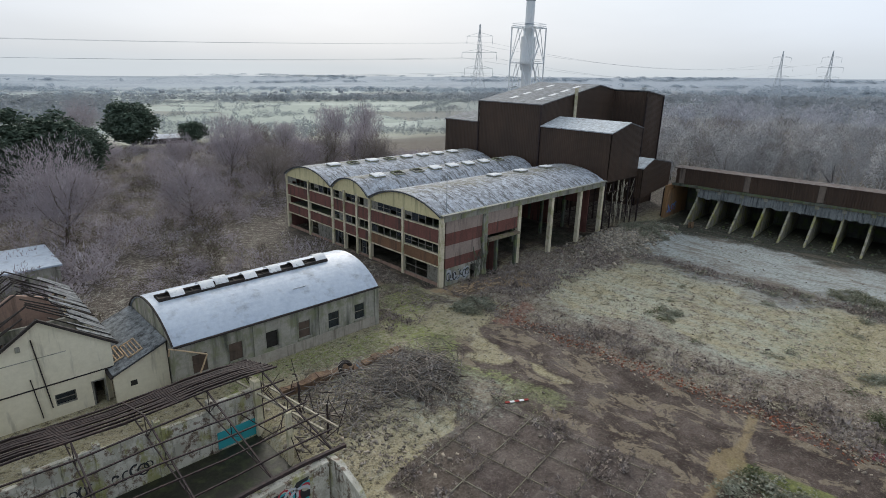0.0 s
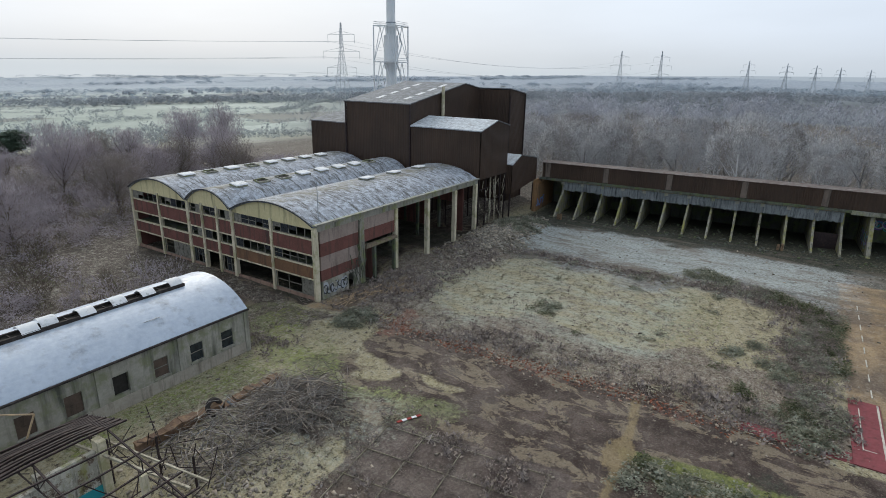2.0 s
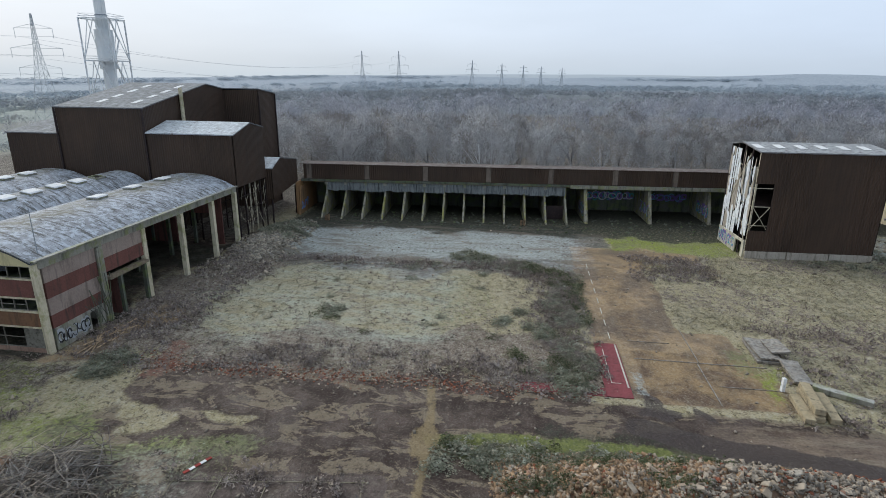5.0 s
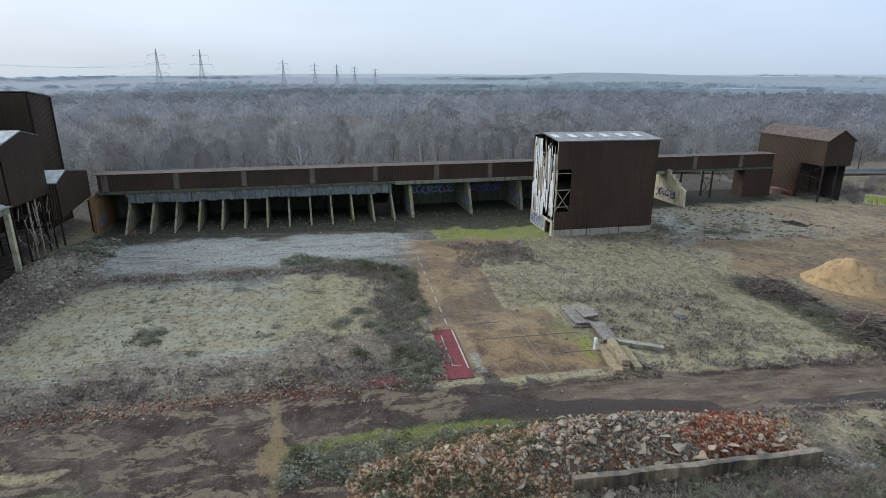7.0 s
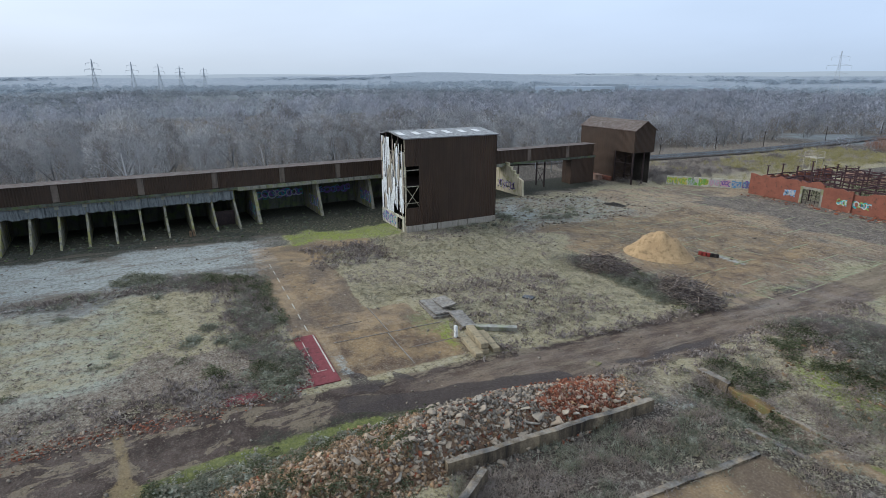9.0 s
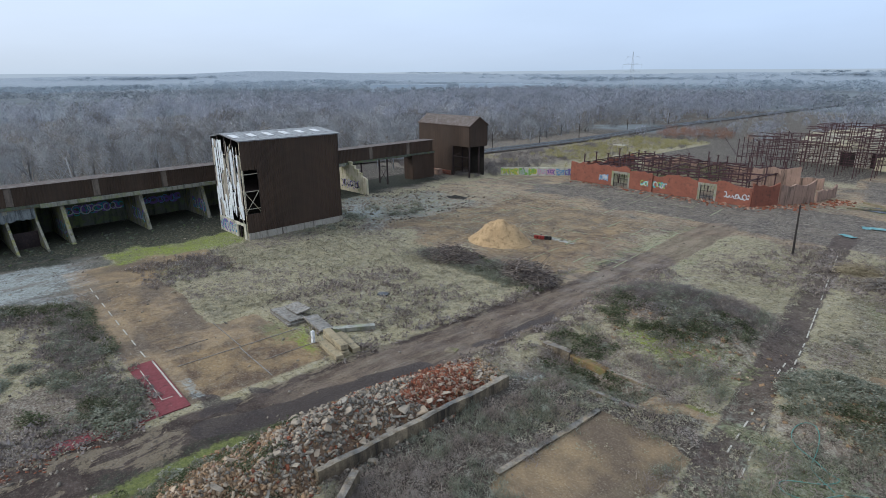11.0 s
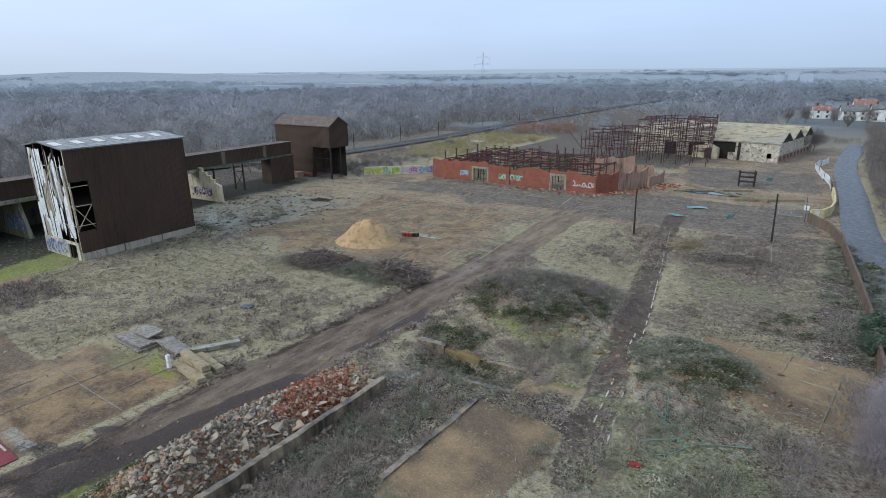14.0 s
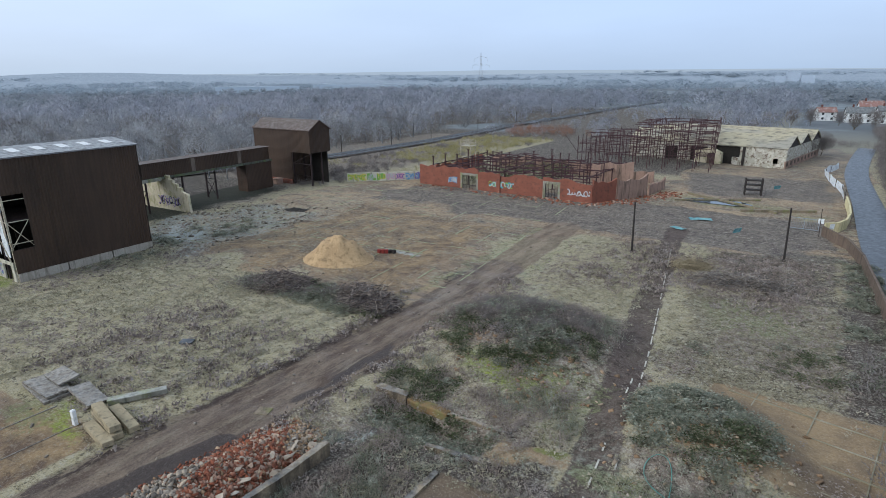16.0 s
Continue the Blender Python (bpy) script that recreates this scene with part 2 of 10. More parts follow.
M["shop_plaster"] = peeling_plaster("peeling_mossy_plaster", 0.8)
M["whitewash"] = peeling_plaster("stained_whitewashed_brick", 0.1)
M["roof_vault"] = vault_sheet()
M["roof_metal"] = surf("frosted_curved_sheet_roof", "#a3adba", "#8f9aa9", "#6e7480", 0.22, 2.2, 0, amount=0.3, frost=0.35, rough=0.45, bump=0.1)
M["slate"] = surf("dark_slate_roof", "#484a4c", "#35373a", "#22231f", 0.6, 6, 0, amount=0.5, frost=0.35)
M["steel"] = surf("rusty_dark_steel", "#2d2425", "#211b1c", "#3a2d2a", 0.8, 6, 0, rough=0.75)
M["steel_pale"] = surf("pale_flaking_steel", "#a9a493", "#86806f", "#55493d", 0.8, 6, 0, rough=0.7)
M["steel_grey"] = surf("grey_galvanised_steel", "#8a9299", "#757d84", "#5b6268", 0.5, 3, 0, rough=0.5, metal=0.2)
M["flue"] = surf("pale_grey_painted_steel", "#cdd2d4", "#c0c6c9", "#a0a6aa", 0.3, 2, 0.8, rough=0.5, amount=0.3)
# galvanised grey, lightened to paint mist over pylons and cables
M["pylon"] = surf("haze_paled_galvanised_steel", "#a2a8ad", "#959ba1", None, 0.3, 2, rough=0.6)
M["wood_dark"] = surf("charred_roof_timber", "#312c2a", "#242120", "#3d3836", 0.7, 6, 0)
M["wood_pale"] = surf("bleached_splintered_wood", "#b09a7d", "#93806a", "#5f5346", 0.8, 5, 0)
M["wet_floor"] = surf("black_wet_floor", "#25261e", "#1c1d17", "#383d28", 0.4, 4, 0, rough=0.5)
M["plinth"] = surf("pale_plinth_concrete", "#9a948a", "#857f76", "#5f5a50", 0.4, 4, 2.0, amount=0.4)
# near-black that paints shade into openings, linings and soffits; also the tarpaulin
M["dark"] = surf("interior_shade_and_tarp", "#2b2926", "#211f1d", None, 0.4, 3)
M["glass_dark"] = glassy("dirty_broken_window_glass", "#2c3338")
M["frame_white"] = surf("peeling_grey_window_frame", "#77756d", "#605e57", "#3d3b36", 0.7, 6, 0)
M["board_brown"] = surf("brown_boarded_window", "#574a40", "#483e37", "#2f2a26", 0.8, 5, 2.0)
M["skylight"] = surf("white_rooflight_lid", "#d2d5d6", "#bcc0c3", "#8c8f90", 0.8, 4, 0, amount=0.25)
M["rubble"] = surf("grey_concrete_rubble", "#908679", "#6c645a", "#3f3932", 0.9, 5, 0, vary=0.3, frost=0.15, island=0.65)
M["rubble_brick"] = surf("broken_red_brick_rubble", "#985a40", "#7a4634", "#553b2c", 0.9, 6, 0, vary=0.3, island=0.6)
M["rubble_tan"] = surf("broken_tan_concrete_rubble", "#ab8f70", "#8a6f54", "#57432f", 0.9, 5, 0, vary=0.25, island=0.65)
M["stone_wall"] = surf("rough_tan_grey_concrete", "#8d7f69", "#5b5145", "#302b26", 1.3, 7, 0.5, amount=0.9, bump=0.9, frost=0.2)
M["slab_grey"] = surf("weathered_grey_slab", "#857f76", "#67615a", "#413b35", 0.9, 6, 0, amount=0.7, frost=0.2)
M["beam_tan"] = surf("tan_stone_beam", "#978c74", "#7e745f", "#5f584a", 0.7, 5, 0, amount=0.4)
M["sand"] = surf("damp_yellow_sand", "#a68e6c", "#8f785a", "#75634a", 0.5, 5, 0, bump=0.5)
M["twig"] = surf("frosted_bare_twigs", "#8f898f", "#787278", "#a09ca2", 0.14, 1.0, 0)
M["twig_dark"] = surf("bare_brown_twigs", "#746e6b", "#605b59", "#888482", 0.12, 1.2, 0)
# the blue and slate tints hold distance haze in the far trees' colour
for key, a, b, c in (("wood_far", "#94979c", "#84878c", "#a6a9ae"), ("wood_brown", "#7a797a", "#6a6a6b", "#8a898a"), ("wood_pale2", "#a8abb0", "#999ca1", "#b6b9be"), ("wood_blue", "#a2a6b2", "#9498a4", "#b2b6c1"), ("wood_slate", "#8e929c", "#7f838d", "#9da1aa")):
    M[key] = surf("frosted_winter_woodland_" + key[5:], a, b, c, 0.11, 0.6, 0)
# pale blue of the distant flats is haze put into their colour
M["far_block"] = surf("misty_pale_building", "#929dab", "#8994a2", None, 0.05, 0.5, 0)
M["twig_rust"] = surf("rusty_dead_bracken", "#8b6a58", "#77594b", "#937f74", 0.14, 1.0, 0)
M["weed_gold"] = surf("tall_yellowed_grass", "#9a9463", "#847e55", "#a8a48a", 0.14, 1.0, 0, island=0.25)
M["village_roof"] = surf("frosted_village_roof", "#85898e", "#74787d", None, 0.05, 1.0, 0)
M["rubble_pale"] = surf("pale_rimed_rubble", "#928b7d", "#766f64", "#544e45", 0.9, 5, 0, frost=0.2, island=0.55)
M["rubble_dark"] = surf("dark_gritty_spoil", "#6e5947", "#54443a", "#7f6850", 0.7, 5, 0, bump=0.7)
M["hedge"] = surf("frosted_hedgerow", "#8a9092", "#7d8385", "#989ea1", 0.01, 0.2, 0)
M["stick"] = surf("cut_grey_branches", "#81776f", "#615852", "#3d3633", 0.7, 5, 0, frost=0.5, island=0.65)
M["bark"] = surf("grey_brown_bark", "#5d534b", "#483f39", "#6c7050", 0.6, 5, 0)
M["evergreen"] = surf("dark_evergreen_foliage", "#4a584a", "#3a463b", "#78857b", 0.3, 3, 0, amount=0.3)
M["stick_brown"] = surf("cut_brown_branches", "#75665f", "#54484a", "#332c2b", 0.7, 5, 0, frost=0.3, island=0.65)
M["ivy"] = surf("dull_green_bramble_leaves", "#525c3c", "#39422b", "#7a806b", 0.35, 4, 0, amount=0.55, island=0.4)
M["ivy_frost"] = surf("frosted_bramble_leaves", "#868b7a", "#62675a", "#b0b5a8", 0.35, 4, 0, amount=0.45, island=0.45)
M["weed"] = surf("frosted_dead_weed_stalks", "#857b74", "#6c635d", "#8d8580", 0.12, 3, 0, island=0.3)
M["weed_pale"] = surf("frosted_pale_grass", "#8c8773", "#75715d", "#a09c8c", 0.12, 3, 0, island=0.3)
M["lake"] = surf("pale_frozen_lake", "#aeb9c4", "#a3aeba", None, 0.01, 0.1, rough=0.2)
M["road"] = surf("wet_blue_grey_road_asphalt", "#3b3f45", "#2f3338", "#4a4f55", 0.12, 1.2, 0, rough=0.38, bump=0.03, amount=0.35, spec=0.5)
M["white_paint"] = surf("worn_white_road_paint", "#b5b3aa", "#97958d", "#6d6a64", 0.6, 5, 0)
M["sheet_white"] = surf("torn_white_hoarding_sheet", "#c9cdd2", "#b3b8bf", "#8e939a", 0.5, 3, 0)
M["teal"] = surf("faded_teal_plastic_sheet", "#5f8a8f", "#4d777d", "#8fa8a8", 0.6, 4, 0)
M["hose"] = surf("pale_green_plastic_hose", "#5d8780", "#4a736d", "#78827a", 0.6, 4)
M["red_plastic"] = surf("faded_red_plastic", "#8a3a34", "#73302c", None, 0.6, 4)
M["red_floor"] = surf("red_painted_floor", "#763a3f", "#633236", "#4e2c2e", 0.7, 5, 0, amount=0.4, rough=0.7)
M["tile_red"] = surf("red_clay_roof_tiles", "#7d5f58", "#6e534d", "#918a88", 0.2, 2)
M["white_wall"] = surf("white_painted_house_wall", "#c2c4c4", "#b1b4b5", "#8d9091", 0.2, 2, 0)
for key, c in dict(g_teal="#4fa08f", g_purple="#6a5590", g_white="#9da1a6", g_blue="#5b86ad", g_black="#26272a", g_green="#6f9a4a", g_yellow="#b0a548", g_pink="#b08a9a", g_turq="#2f8a92", g_red="#8f2f38", g_silver="#93979b").items():
    M[key] = surf("graffiti_paint_" + key[2:], c, c, None, 0.6, 5, rough=0.6, bump=0.1)


def sheer(key, k=0.4):
    """Fine twigs and stalks let part of the light through."""
    t = M[key].node_tree
    b = next(n for n in t.nodes if n.type == "BSDF_PRINCIPLED")
    o = next(n for n in t.nodes if n.type == "OUTPUT_MATERIAL")
    tr, mx = t.nodes.new("ShaderNodeBsdfTranslucent"), t.nodes.new("ShaderNodeMixShader")
    t.links.new(b.inputs["Base Color"].links[0].from_socket, tr.inputs[0])
    mx.inputs[0].default_value = k
    t.links.new(b.outputs[0], mx.inputs[1])
    t.links.new(tr.outputs[0], mx.inputs[2])
    t.links.new(mx.outputs[0], o.inputs[0])


for key in ("wood_far", "wood_brown", "wood_pale2", "wood_blue", "wood_slate"):
    sheer(key, 0.33)
for key in ("twig", "twig_dark", "hedge", "twig_rust", "weed_gold", "ivy", "ivy_frost"):
    sheer(key)

# ---- building blocks ----
def thing(name, label, category, at=(0, 0, 0), group="", kind="", turn=0):
    ob = new(name)
    ob.empty_display_size = 0.5
    ob.matrix_world = pose(*at, 0, 0, turn)
    return tagged(ob, label, category, group, kind)


def link_mesh(name, me, material, parent=None, label=""):
    ob = new(name, me)
    if material and not me.materials:
        me.materials.append(M[material] if isinstance(material, str) else material)
    if parent:
        ob.parent = parent
    return tagged(ob, label) if label else ob


def part(name, bm, material, parent=None, label="", smooth=False):
    me = bpy.data.meshes.new(name)
    bm.to_mesh(me)
    bm.free()
    if smooth:
        me.polygons.foreach_set("use_smooth", [True] * len(me.polygons))
    return link_mesh(name, me, material, parent, label)


def raw(name, verts, faces, material, parent=None, label=""):
    """A mesh from arrays of corners and of triangles or quads."""
    me = bpy.data.meshes.new(name)
    verts, faces = np.asarray(verts, np.float32), np.asarray(faces, np.int32)
    k = faces.shape[1]
    me.vertices.add(len(verts))
    me.vertices.foreach_set("co", verts.ravel())
    me.loops.add(faces.size)
    me.loops.foreach_set("vertex_index", faces.ravel())
    me.polygons.add(len(faces))
    me.polygons.foreach_set("loop_start", np.arange(0, faces.size, k, dtype=np.int32))
    me.update(calc_edges=True)
    return link_mesh(name, me, material, parent, label)


def box(bm, x0, x1, y0, y1, z0, z1):
    v = [bm.verts.new((x, y, z)) for x in (x0, x1) for y in (y0, y1) for z in (z0, z1)]
    for f in ((0, 1, 3, 2), (4, 6, 7, 5), (0, 4, 5, 1), (2, 3, 7, 6), (0, 2, 6, 4), (1, 5, 7, 3)):
        bm.faces.new([v[i] for i in f])
    return v


def boxes(*dims):
    bm = bmesh.new()
    for d in dims:
        box(bm, *d)
    return bm


def prism(pts, axis, a, b, bm=None):
    """A polygon drawn in the plane across axis ('x': y,z; 'y': x,z; 'z': x,y) and pushed from a to b."""
    bm = bm or bmesh.new()
    put = {"x": lambda u, v, w: (w, u, v), "y": lambda u, v, w: (u, w, v), "z": lambda u, v, w: (u, v, w)}[axis]
    lo = [bm.verts.new(put(u, v, a)) for u, v in pts]
    hi = [bm.verts.new(put(u, v, b)) for u, v in pts]
    n = len(pts)
    bm.faces.new(lo[::-1])
    bm.faces.new(hi)
    for i in range(n):
        bm.faces.new((lo[i], lo[(i + 1) % n], hi[(i + 1) % n], hi[i]))
    bmesh.ops.recalc_face_normals(bm, faces=bm.faces)
    return bm


def bar(bm, a, b, r=0.06, r2=None, sides=4):
    """A straight rod from a to b."""
    a, b = Vector(a), Vector(b)
    d = b - a
    if d.length < 1e-6:
        return
    q = d.to_track_quat("Z", "Y").to_matrix()
    r2 = r if r2 is None else r2
    rings = []
    for p, rr in ((a, r), (b, r2)):
        rings.append([bm.verts.new(p + q @ Vector((rr * math.cos(t), rr * math.sin(t), 0))) for t in (2 * math.pi * (i + 0.5) / sides for i in range(sides))])
    for i in range(sides):
        j = (i + 1) % sides
        bm.faces.new((rings[0][i], rings[0][j], rings[1][j], rings[1][i]))
    bm.faces.new(rings[0][::-1])
    bm.faces.new(rings[1])


def holed(axis, at, thick, a0, a1, z0, z1, holes, bm=None):
    """A wall across axis ('x' or 'y') from at to at+thick, with openings (a, b, low, high) cut through it."""
    bm = bm or bmesh.new()
    us = sorted({a0, a1, *[min(max(h[i], a0), a1) for h in holes for i in (0, 1)]})
    zs = sorted({z0, z1, *[min(max(h[i], z0), z1) for h in holes for i in (2, 3)]})
    for u, u2 in zip(us, us[1:]):
        run = None
        for z, z2 in zip(zs, zs[1:]):
            mu, mz = (u + u2) / 2, (z + z2) / 2
            solid = not any(h[0] < mu < h[1] and h[2] < mz < h[3] for h in holes)
            if solid:
                run = (run[0], z2) if run else (z, z2)
            if run:
                if axis == "x":
                    box(bm, at, at + thick, u, u2, *run)
                else:
                    box(bm, u, u2, at, at + thick, *run)
                run = None
    bmesh.ops.remove_doubles(bm, verts=bm.verts[:], dist=0.001)
    return bm


def ribbed(axis, at, out, a0, a1, low, high, pitch=0.38, depth=0.05):
    """Profiled sheet across axis; low and high are heights or functions of the place along it; out is +1 or -1."""
    f = low if callable(low) else (lambda u: low)
    g = high if callable(high) else (lambda u: high)
    n = max(2, int(abs(a1 - a0) / pitch))
    us, ds = [], []
    for i in range(n):
        u = a0 + (a1 - a0) * i / n
        w = (a1 - a0) / n
        us += [u, u + w * 0.45, u + w * 0.55, u + w * 0.95]
        ds += [0, 0, 1, 1]
    us.append(a1), ds.append(0)
    vs, fs = [], []
    for u, d in zip(us, ds):
        p = at + out * depth * d
        for z in (f(u), g(u)):
            vs.append((p, u, z) if axis == "x" else (u, p, z))
    for i in range(len(us) - 1):
        fs.append((2 * i, 2 * i + 2, 2 * i + 3, 2 * i + 1))
    return vs, fs


def roof_slab(pts, thick=0.18):
    """A sloping sheet through four corners, with thickness below it."""
    bm = bmesh.new()
    up = [bm.verts.new(p) for p in pts]
    dn = [bm.verts.new((p[0], p[1], p[2] - thick)) for p in pts]
    bm.faces.new(up)
    bm.faces.new(dn[::-1])
    for i in range(4):
        j = (i + 1) % 4
        bm.faces.new((up[i], dn[i], dn[j], up[j]))
    bmesh.ops.recalc_face_normals(bm, faces=bm.faces)
    return bm


def vault(y0, y1, z0, rise, x0, x1, thick=0.2, n=20, along="x"):
    """A barrel roof along x over the chord y0..y1."""
    c, h = (y1 - y0) / 2, rise
    rad = (c * c + h * h) / (2 * h)
    ang = math.asin(c / rad)
    pts = []
    for i in range(n + 1):
        t = -ang + 2 * ang * i / n
        pts.append(((y0 + y1) / 2 + rad * math.sin(t), z0 + rad * math.cos(t) - (rad - h)))
    low = [(y, z - thick) for y, z in pts[::-1]]
    bm = bmesh.new()
    ring = pts + low
    put = (lambda u, z, w: (w, u, z)) if along == "x" else (lambda u, z, w: (u, w, z))
    nx = max(1, int(abs(x1 - x0) / 2.5))
    rows = [[bm.verts.new(put(u, z, x0 + (x1 - x0) * k / nx)) for u, z in ring] for k in range(nx + 1)]
    m = len(ring)
    for k in range(nx):
        for i in range(m):
            j = (i + 1) % m
            bm.faces.new((rows[k][i], rows[k][j], rows[k + 1][j], rows[k + 1][i]))
    for r in (rows[0], rows[-1]):
        for i in range(n):
            bm.faces.new((r[i], r[i + 1], r[m - 2 - i], r[m - 1 - i]))
    bmesh.ops.recalc_face_normals(bm, faces=bm.faces)

    def height(y):
        d = min(max(y - (y0 + y1) / 2, -c), c)
        return z0 + math.sqrt(rad * rad - d * d) - (rad - h)
    return bm, height


def scrawl(name, parent, axis, at, a0, a1, z0, z1, colours, seed, n=9, width=0.16, out=-1):
    """Sprayed shapes on a wall: looping strokes of no letters, laid just off the face."""
    rnd = random.Random(seed)
    for ci, col in enumerate(colours):
        off = at + out * (0.012 + 0.006 * ci)
        for s in range(n):
            bm = bmesh.new()
            u = a0 + (a1 - a0) * (s + rnd.uniform(0.2, 0.8)) / n
            w, h = (a1 - a0) / n * rnd.uniform(0.4, 0.7), (z1 - z0) * rnd.uniform(0.2, 0.4)
            zc = (z0 + z1) / 2 + rnd.uniform(-0.1, 0.1) * (z1 - z0)
            start, turn = rnd.uniform(0, 6.28), rnd.choice((3.3, 4.5, 5.6)) * rnd.choice((-1, 1))
            m = 9
            inner, outer = [], []
            k = width * rnd.uniform(0.7, 1.5) * (1.0 if ci == 0 else 0.4)
            for i in range(m + 1):
                t = start + turn * i / m
                for lst, e in ((inner, -k / 2), (outer, k / 2)):
                    uu, zz = u + (w + e) * math.cos(t), zc + (h + e) * math.sin(t)
                    zz, uu = min(max(zz, z0), z1), min(max(uu, a0), a1)
                    lst.append(bm.verts.new((off, uu, zz) if axis == "x" else (uu, off, zz)))
            for i in range(m):
                bm.faces.new((inner[i], inner[i + 1], outer[i + 1], outer[i]))
            part(name, bm, col, parent)


def smooth_step(t):
    t = np.clip(t, 0, 1)
    return t * t * (3 - 2 * t)


def value_noise(x, y, scale, seed=0):
    """Smooth noise in 0..1 over arrays of places."""
    gx, gy = x / scale, y / scale
    ix, iy = np.floor(gx).astype(np.int64), np.floor(gy).astype(np.int64)
    fx, fy = smooth_step(gx - ix), smooth_step(gy - iy)

    def h(a, b):
        n = (a * 374761393 + b * 668265263 + seed * 974634777) & 0x7fffffff
        n = ((n ^ (n >> 13)) * 1274126177) & 0x7fffffff
        return ((n ^ (n >> 16)) & 0xffff) / 65535.0
    return (h(ix, iy) * (1 - fx) + h(ix + 1, iy) * fx) * (1 - fy) + (h(ix, iy + 1) * (1 - fx) + h(ix + 1, iy + 1) * fx) * fy


def fbm(x, y, scale, seed=0, octaves=4):
    v, a, tot = 0, 1.0, 0
    for o in range(octaves):
        v = v + a * value_noise(x, y, scale / 2 ** o, seed + o * 7)
        tot += a
        a *= 0.55
    return v / tot


def area(x, y, x0, x1, y0, y1, soft=1.0, turn=0.0):
    """1 inside a rectangle, falling to 0 over soft metres across its edge."""
    cx, cy = (x0 + x1) / 2, (y0 + y1) / 2
    c, s = math.cos(radians(turn)), math.sin(radians(turn))
    u, v = (x - cx) * c + (y - cy) * s, -(x - cx) * s + (y - cy) * c
    d = np.maximum(np.abs(u) - (x1 - x0) / 2, np.abs(v) - (y1 - y0) / 2)
    return np.clip(0.5 - d / soft, 0, 1)


def band(x, y, pts, width, soft=1.0):
    """1 within half a width of a line through pts."""
    best = np.full(np.shape(x), 1e9)
    for (ax, ay), (bx, by) in zip(pts, pts[1:]):
        dx, dy = bx - ax, by - ay
        t = np.clip(((x - ax) * dx + (y - ay) * dy) / (dx * dx + dy * dy), 0, 1)
        best = np.minimum(best, np.hypot(x - ax - t * dx, y - ay - t * dy))
    return np.clip(0.5 - (best - width / 2) / soft, 0, 1)


def blob(x, y, cx, cy, rx, ry, soft=0.3):
    d = np.hypot((x - cx) / rx, (y - cy) / ry)
    return np.clip((1 - d) / soft + 0.5, 0, 1)

# ---- the ground: one sheet from the yard to the horizon ----
def ground_height(x, y):
    z = 0.16 * (fbm(x, y, 9.0, 3) - 0.5) + 0.05 * (fbm(x, y, 1.6, 5, 2) - 0.5)
    flat = np.maximum.reduce([area(x, y, 78, 104, -30, 42, 4), area(x, y, 36, 47, -70, 42, 3), area(x, y, 46, 90, 46, 88, 4), area(x, y, 46, 62, -20, -7, 3), area(x, y, 13, 34, 43, 57, 3), area(x, y, 0, 18, 24, 56, 3)])
    z = z * (1 - 0.75 * flat)
    # overgrown spoil mounds and the low banks
    z = z + 2.0 * smooth_step(blob(x, y, 28.2, -52.5, 7.8, 7.2, 1.4)) * (0.75 + 0.5 * fbm(x, y, 4, 11))
    z = z + 1.7 * smooth_step(blob(x, y, 10.3, -44.8, 5.2, 4.9, 1.3)) * (0.7 + 0.6 * fbm(x, y, 3, 12))
    z = z + 1.3 * smooth_step(blob(x, y, 86.5, 43.0, 10.5, 4.6, 1.2)) * (0.6 + 0.7 * fbm(x, y, 3, 13))
    z = z + 0.5 * smooth_step(blob(x, y, 27.5, 33.0, 6.0, 5.0, 1.2))
    # the shop's sunken floor, and the pit beside the lane
    z = z - 1.15 * smooth_step(area(x, y, -9.3, 15.9, 26.3, 36.1, 0.9))
    z = z - 1.1 * smooth_step(area(x, y, 22.8, 32.6, -37.0, -33.4, 1.6))
    # trodden, bushy waste ground past the works
    z = z + 1.2 * smooth_step(area(x, y, -60, 44, 62, 240, 20)) * (fbm(x, y, 14, 21) - 0.3)
    # a bank behind the bunkers, falling towards the river flats
    bunk = 107.5 - 0.07 * (y - 46)
    z = z + 3.0 * smooth_step(np.clip((x - bunk - 8.5) / 6, 0, 1)) * smooth_step(np.clip((170 - x) / 40, 0, 1)) * area(x, y, 60, 400, -76, 46, 10)
    # the far country: a fall to the valley, low swells, then hills
    r = np.hypot(x, y) + 1e-6
    z = z - r * 0.027 * np.clip(y / r, 0, 1) ** 1.5 * smooth_step((r - 110) / 260)
    z = z + smooth_step((r - 300) / 500) * 7 * (fbm(x, y, 420, 31) - 0.55)
    z = z + smooth_step((r - 1500) / 1500) * 64 * fbm(x, y, 1300, 37)
    return z


def steps(lo, hi, step, far, k):
    """Even steps from lo to hi, then growing ones out to far on both sides."""
    mid = list(np.arange(lo, hi + 1e-6, step))
    out, d = [], step
    p = hi
    while p < far:
        d *= k
        p += d
        out.append(p)
    low, d, p = [], step, lo
    while p > -far:
        d *= k
        p -= d
        low.append(p)
    return np.array(low[::-1] + mid + out)


WETRUN = [(42.6, -7), (41.2, -13), (40.3, -18), (39.2, -25)]


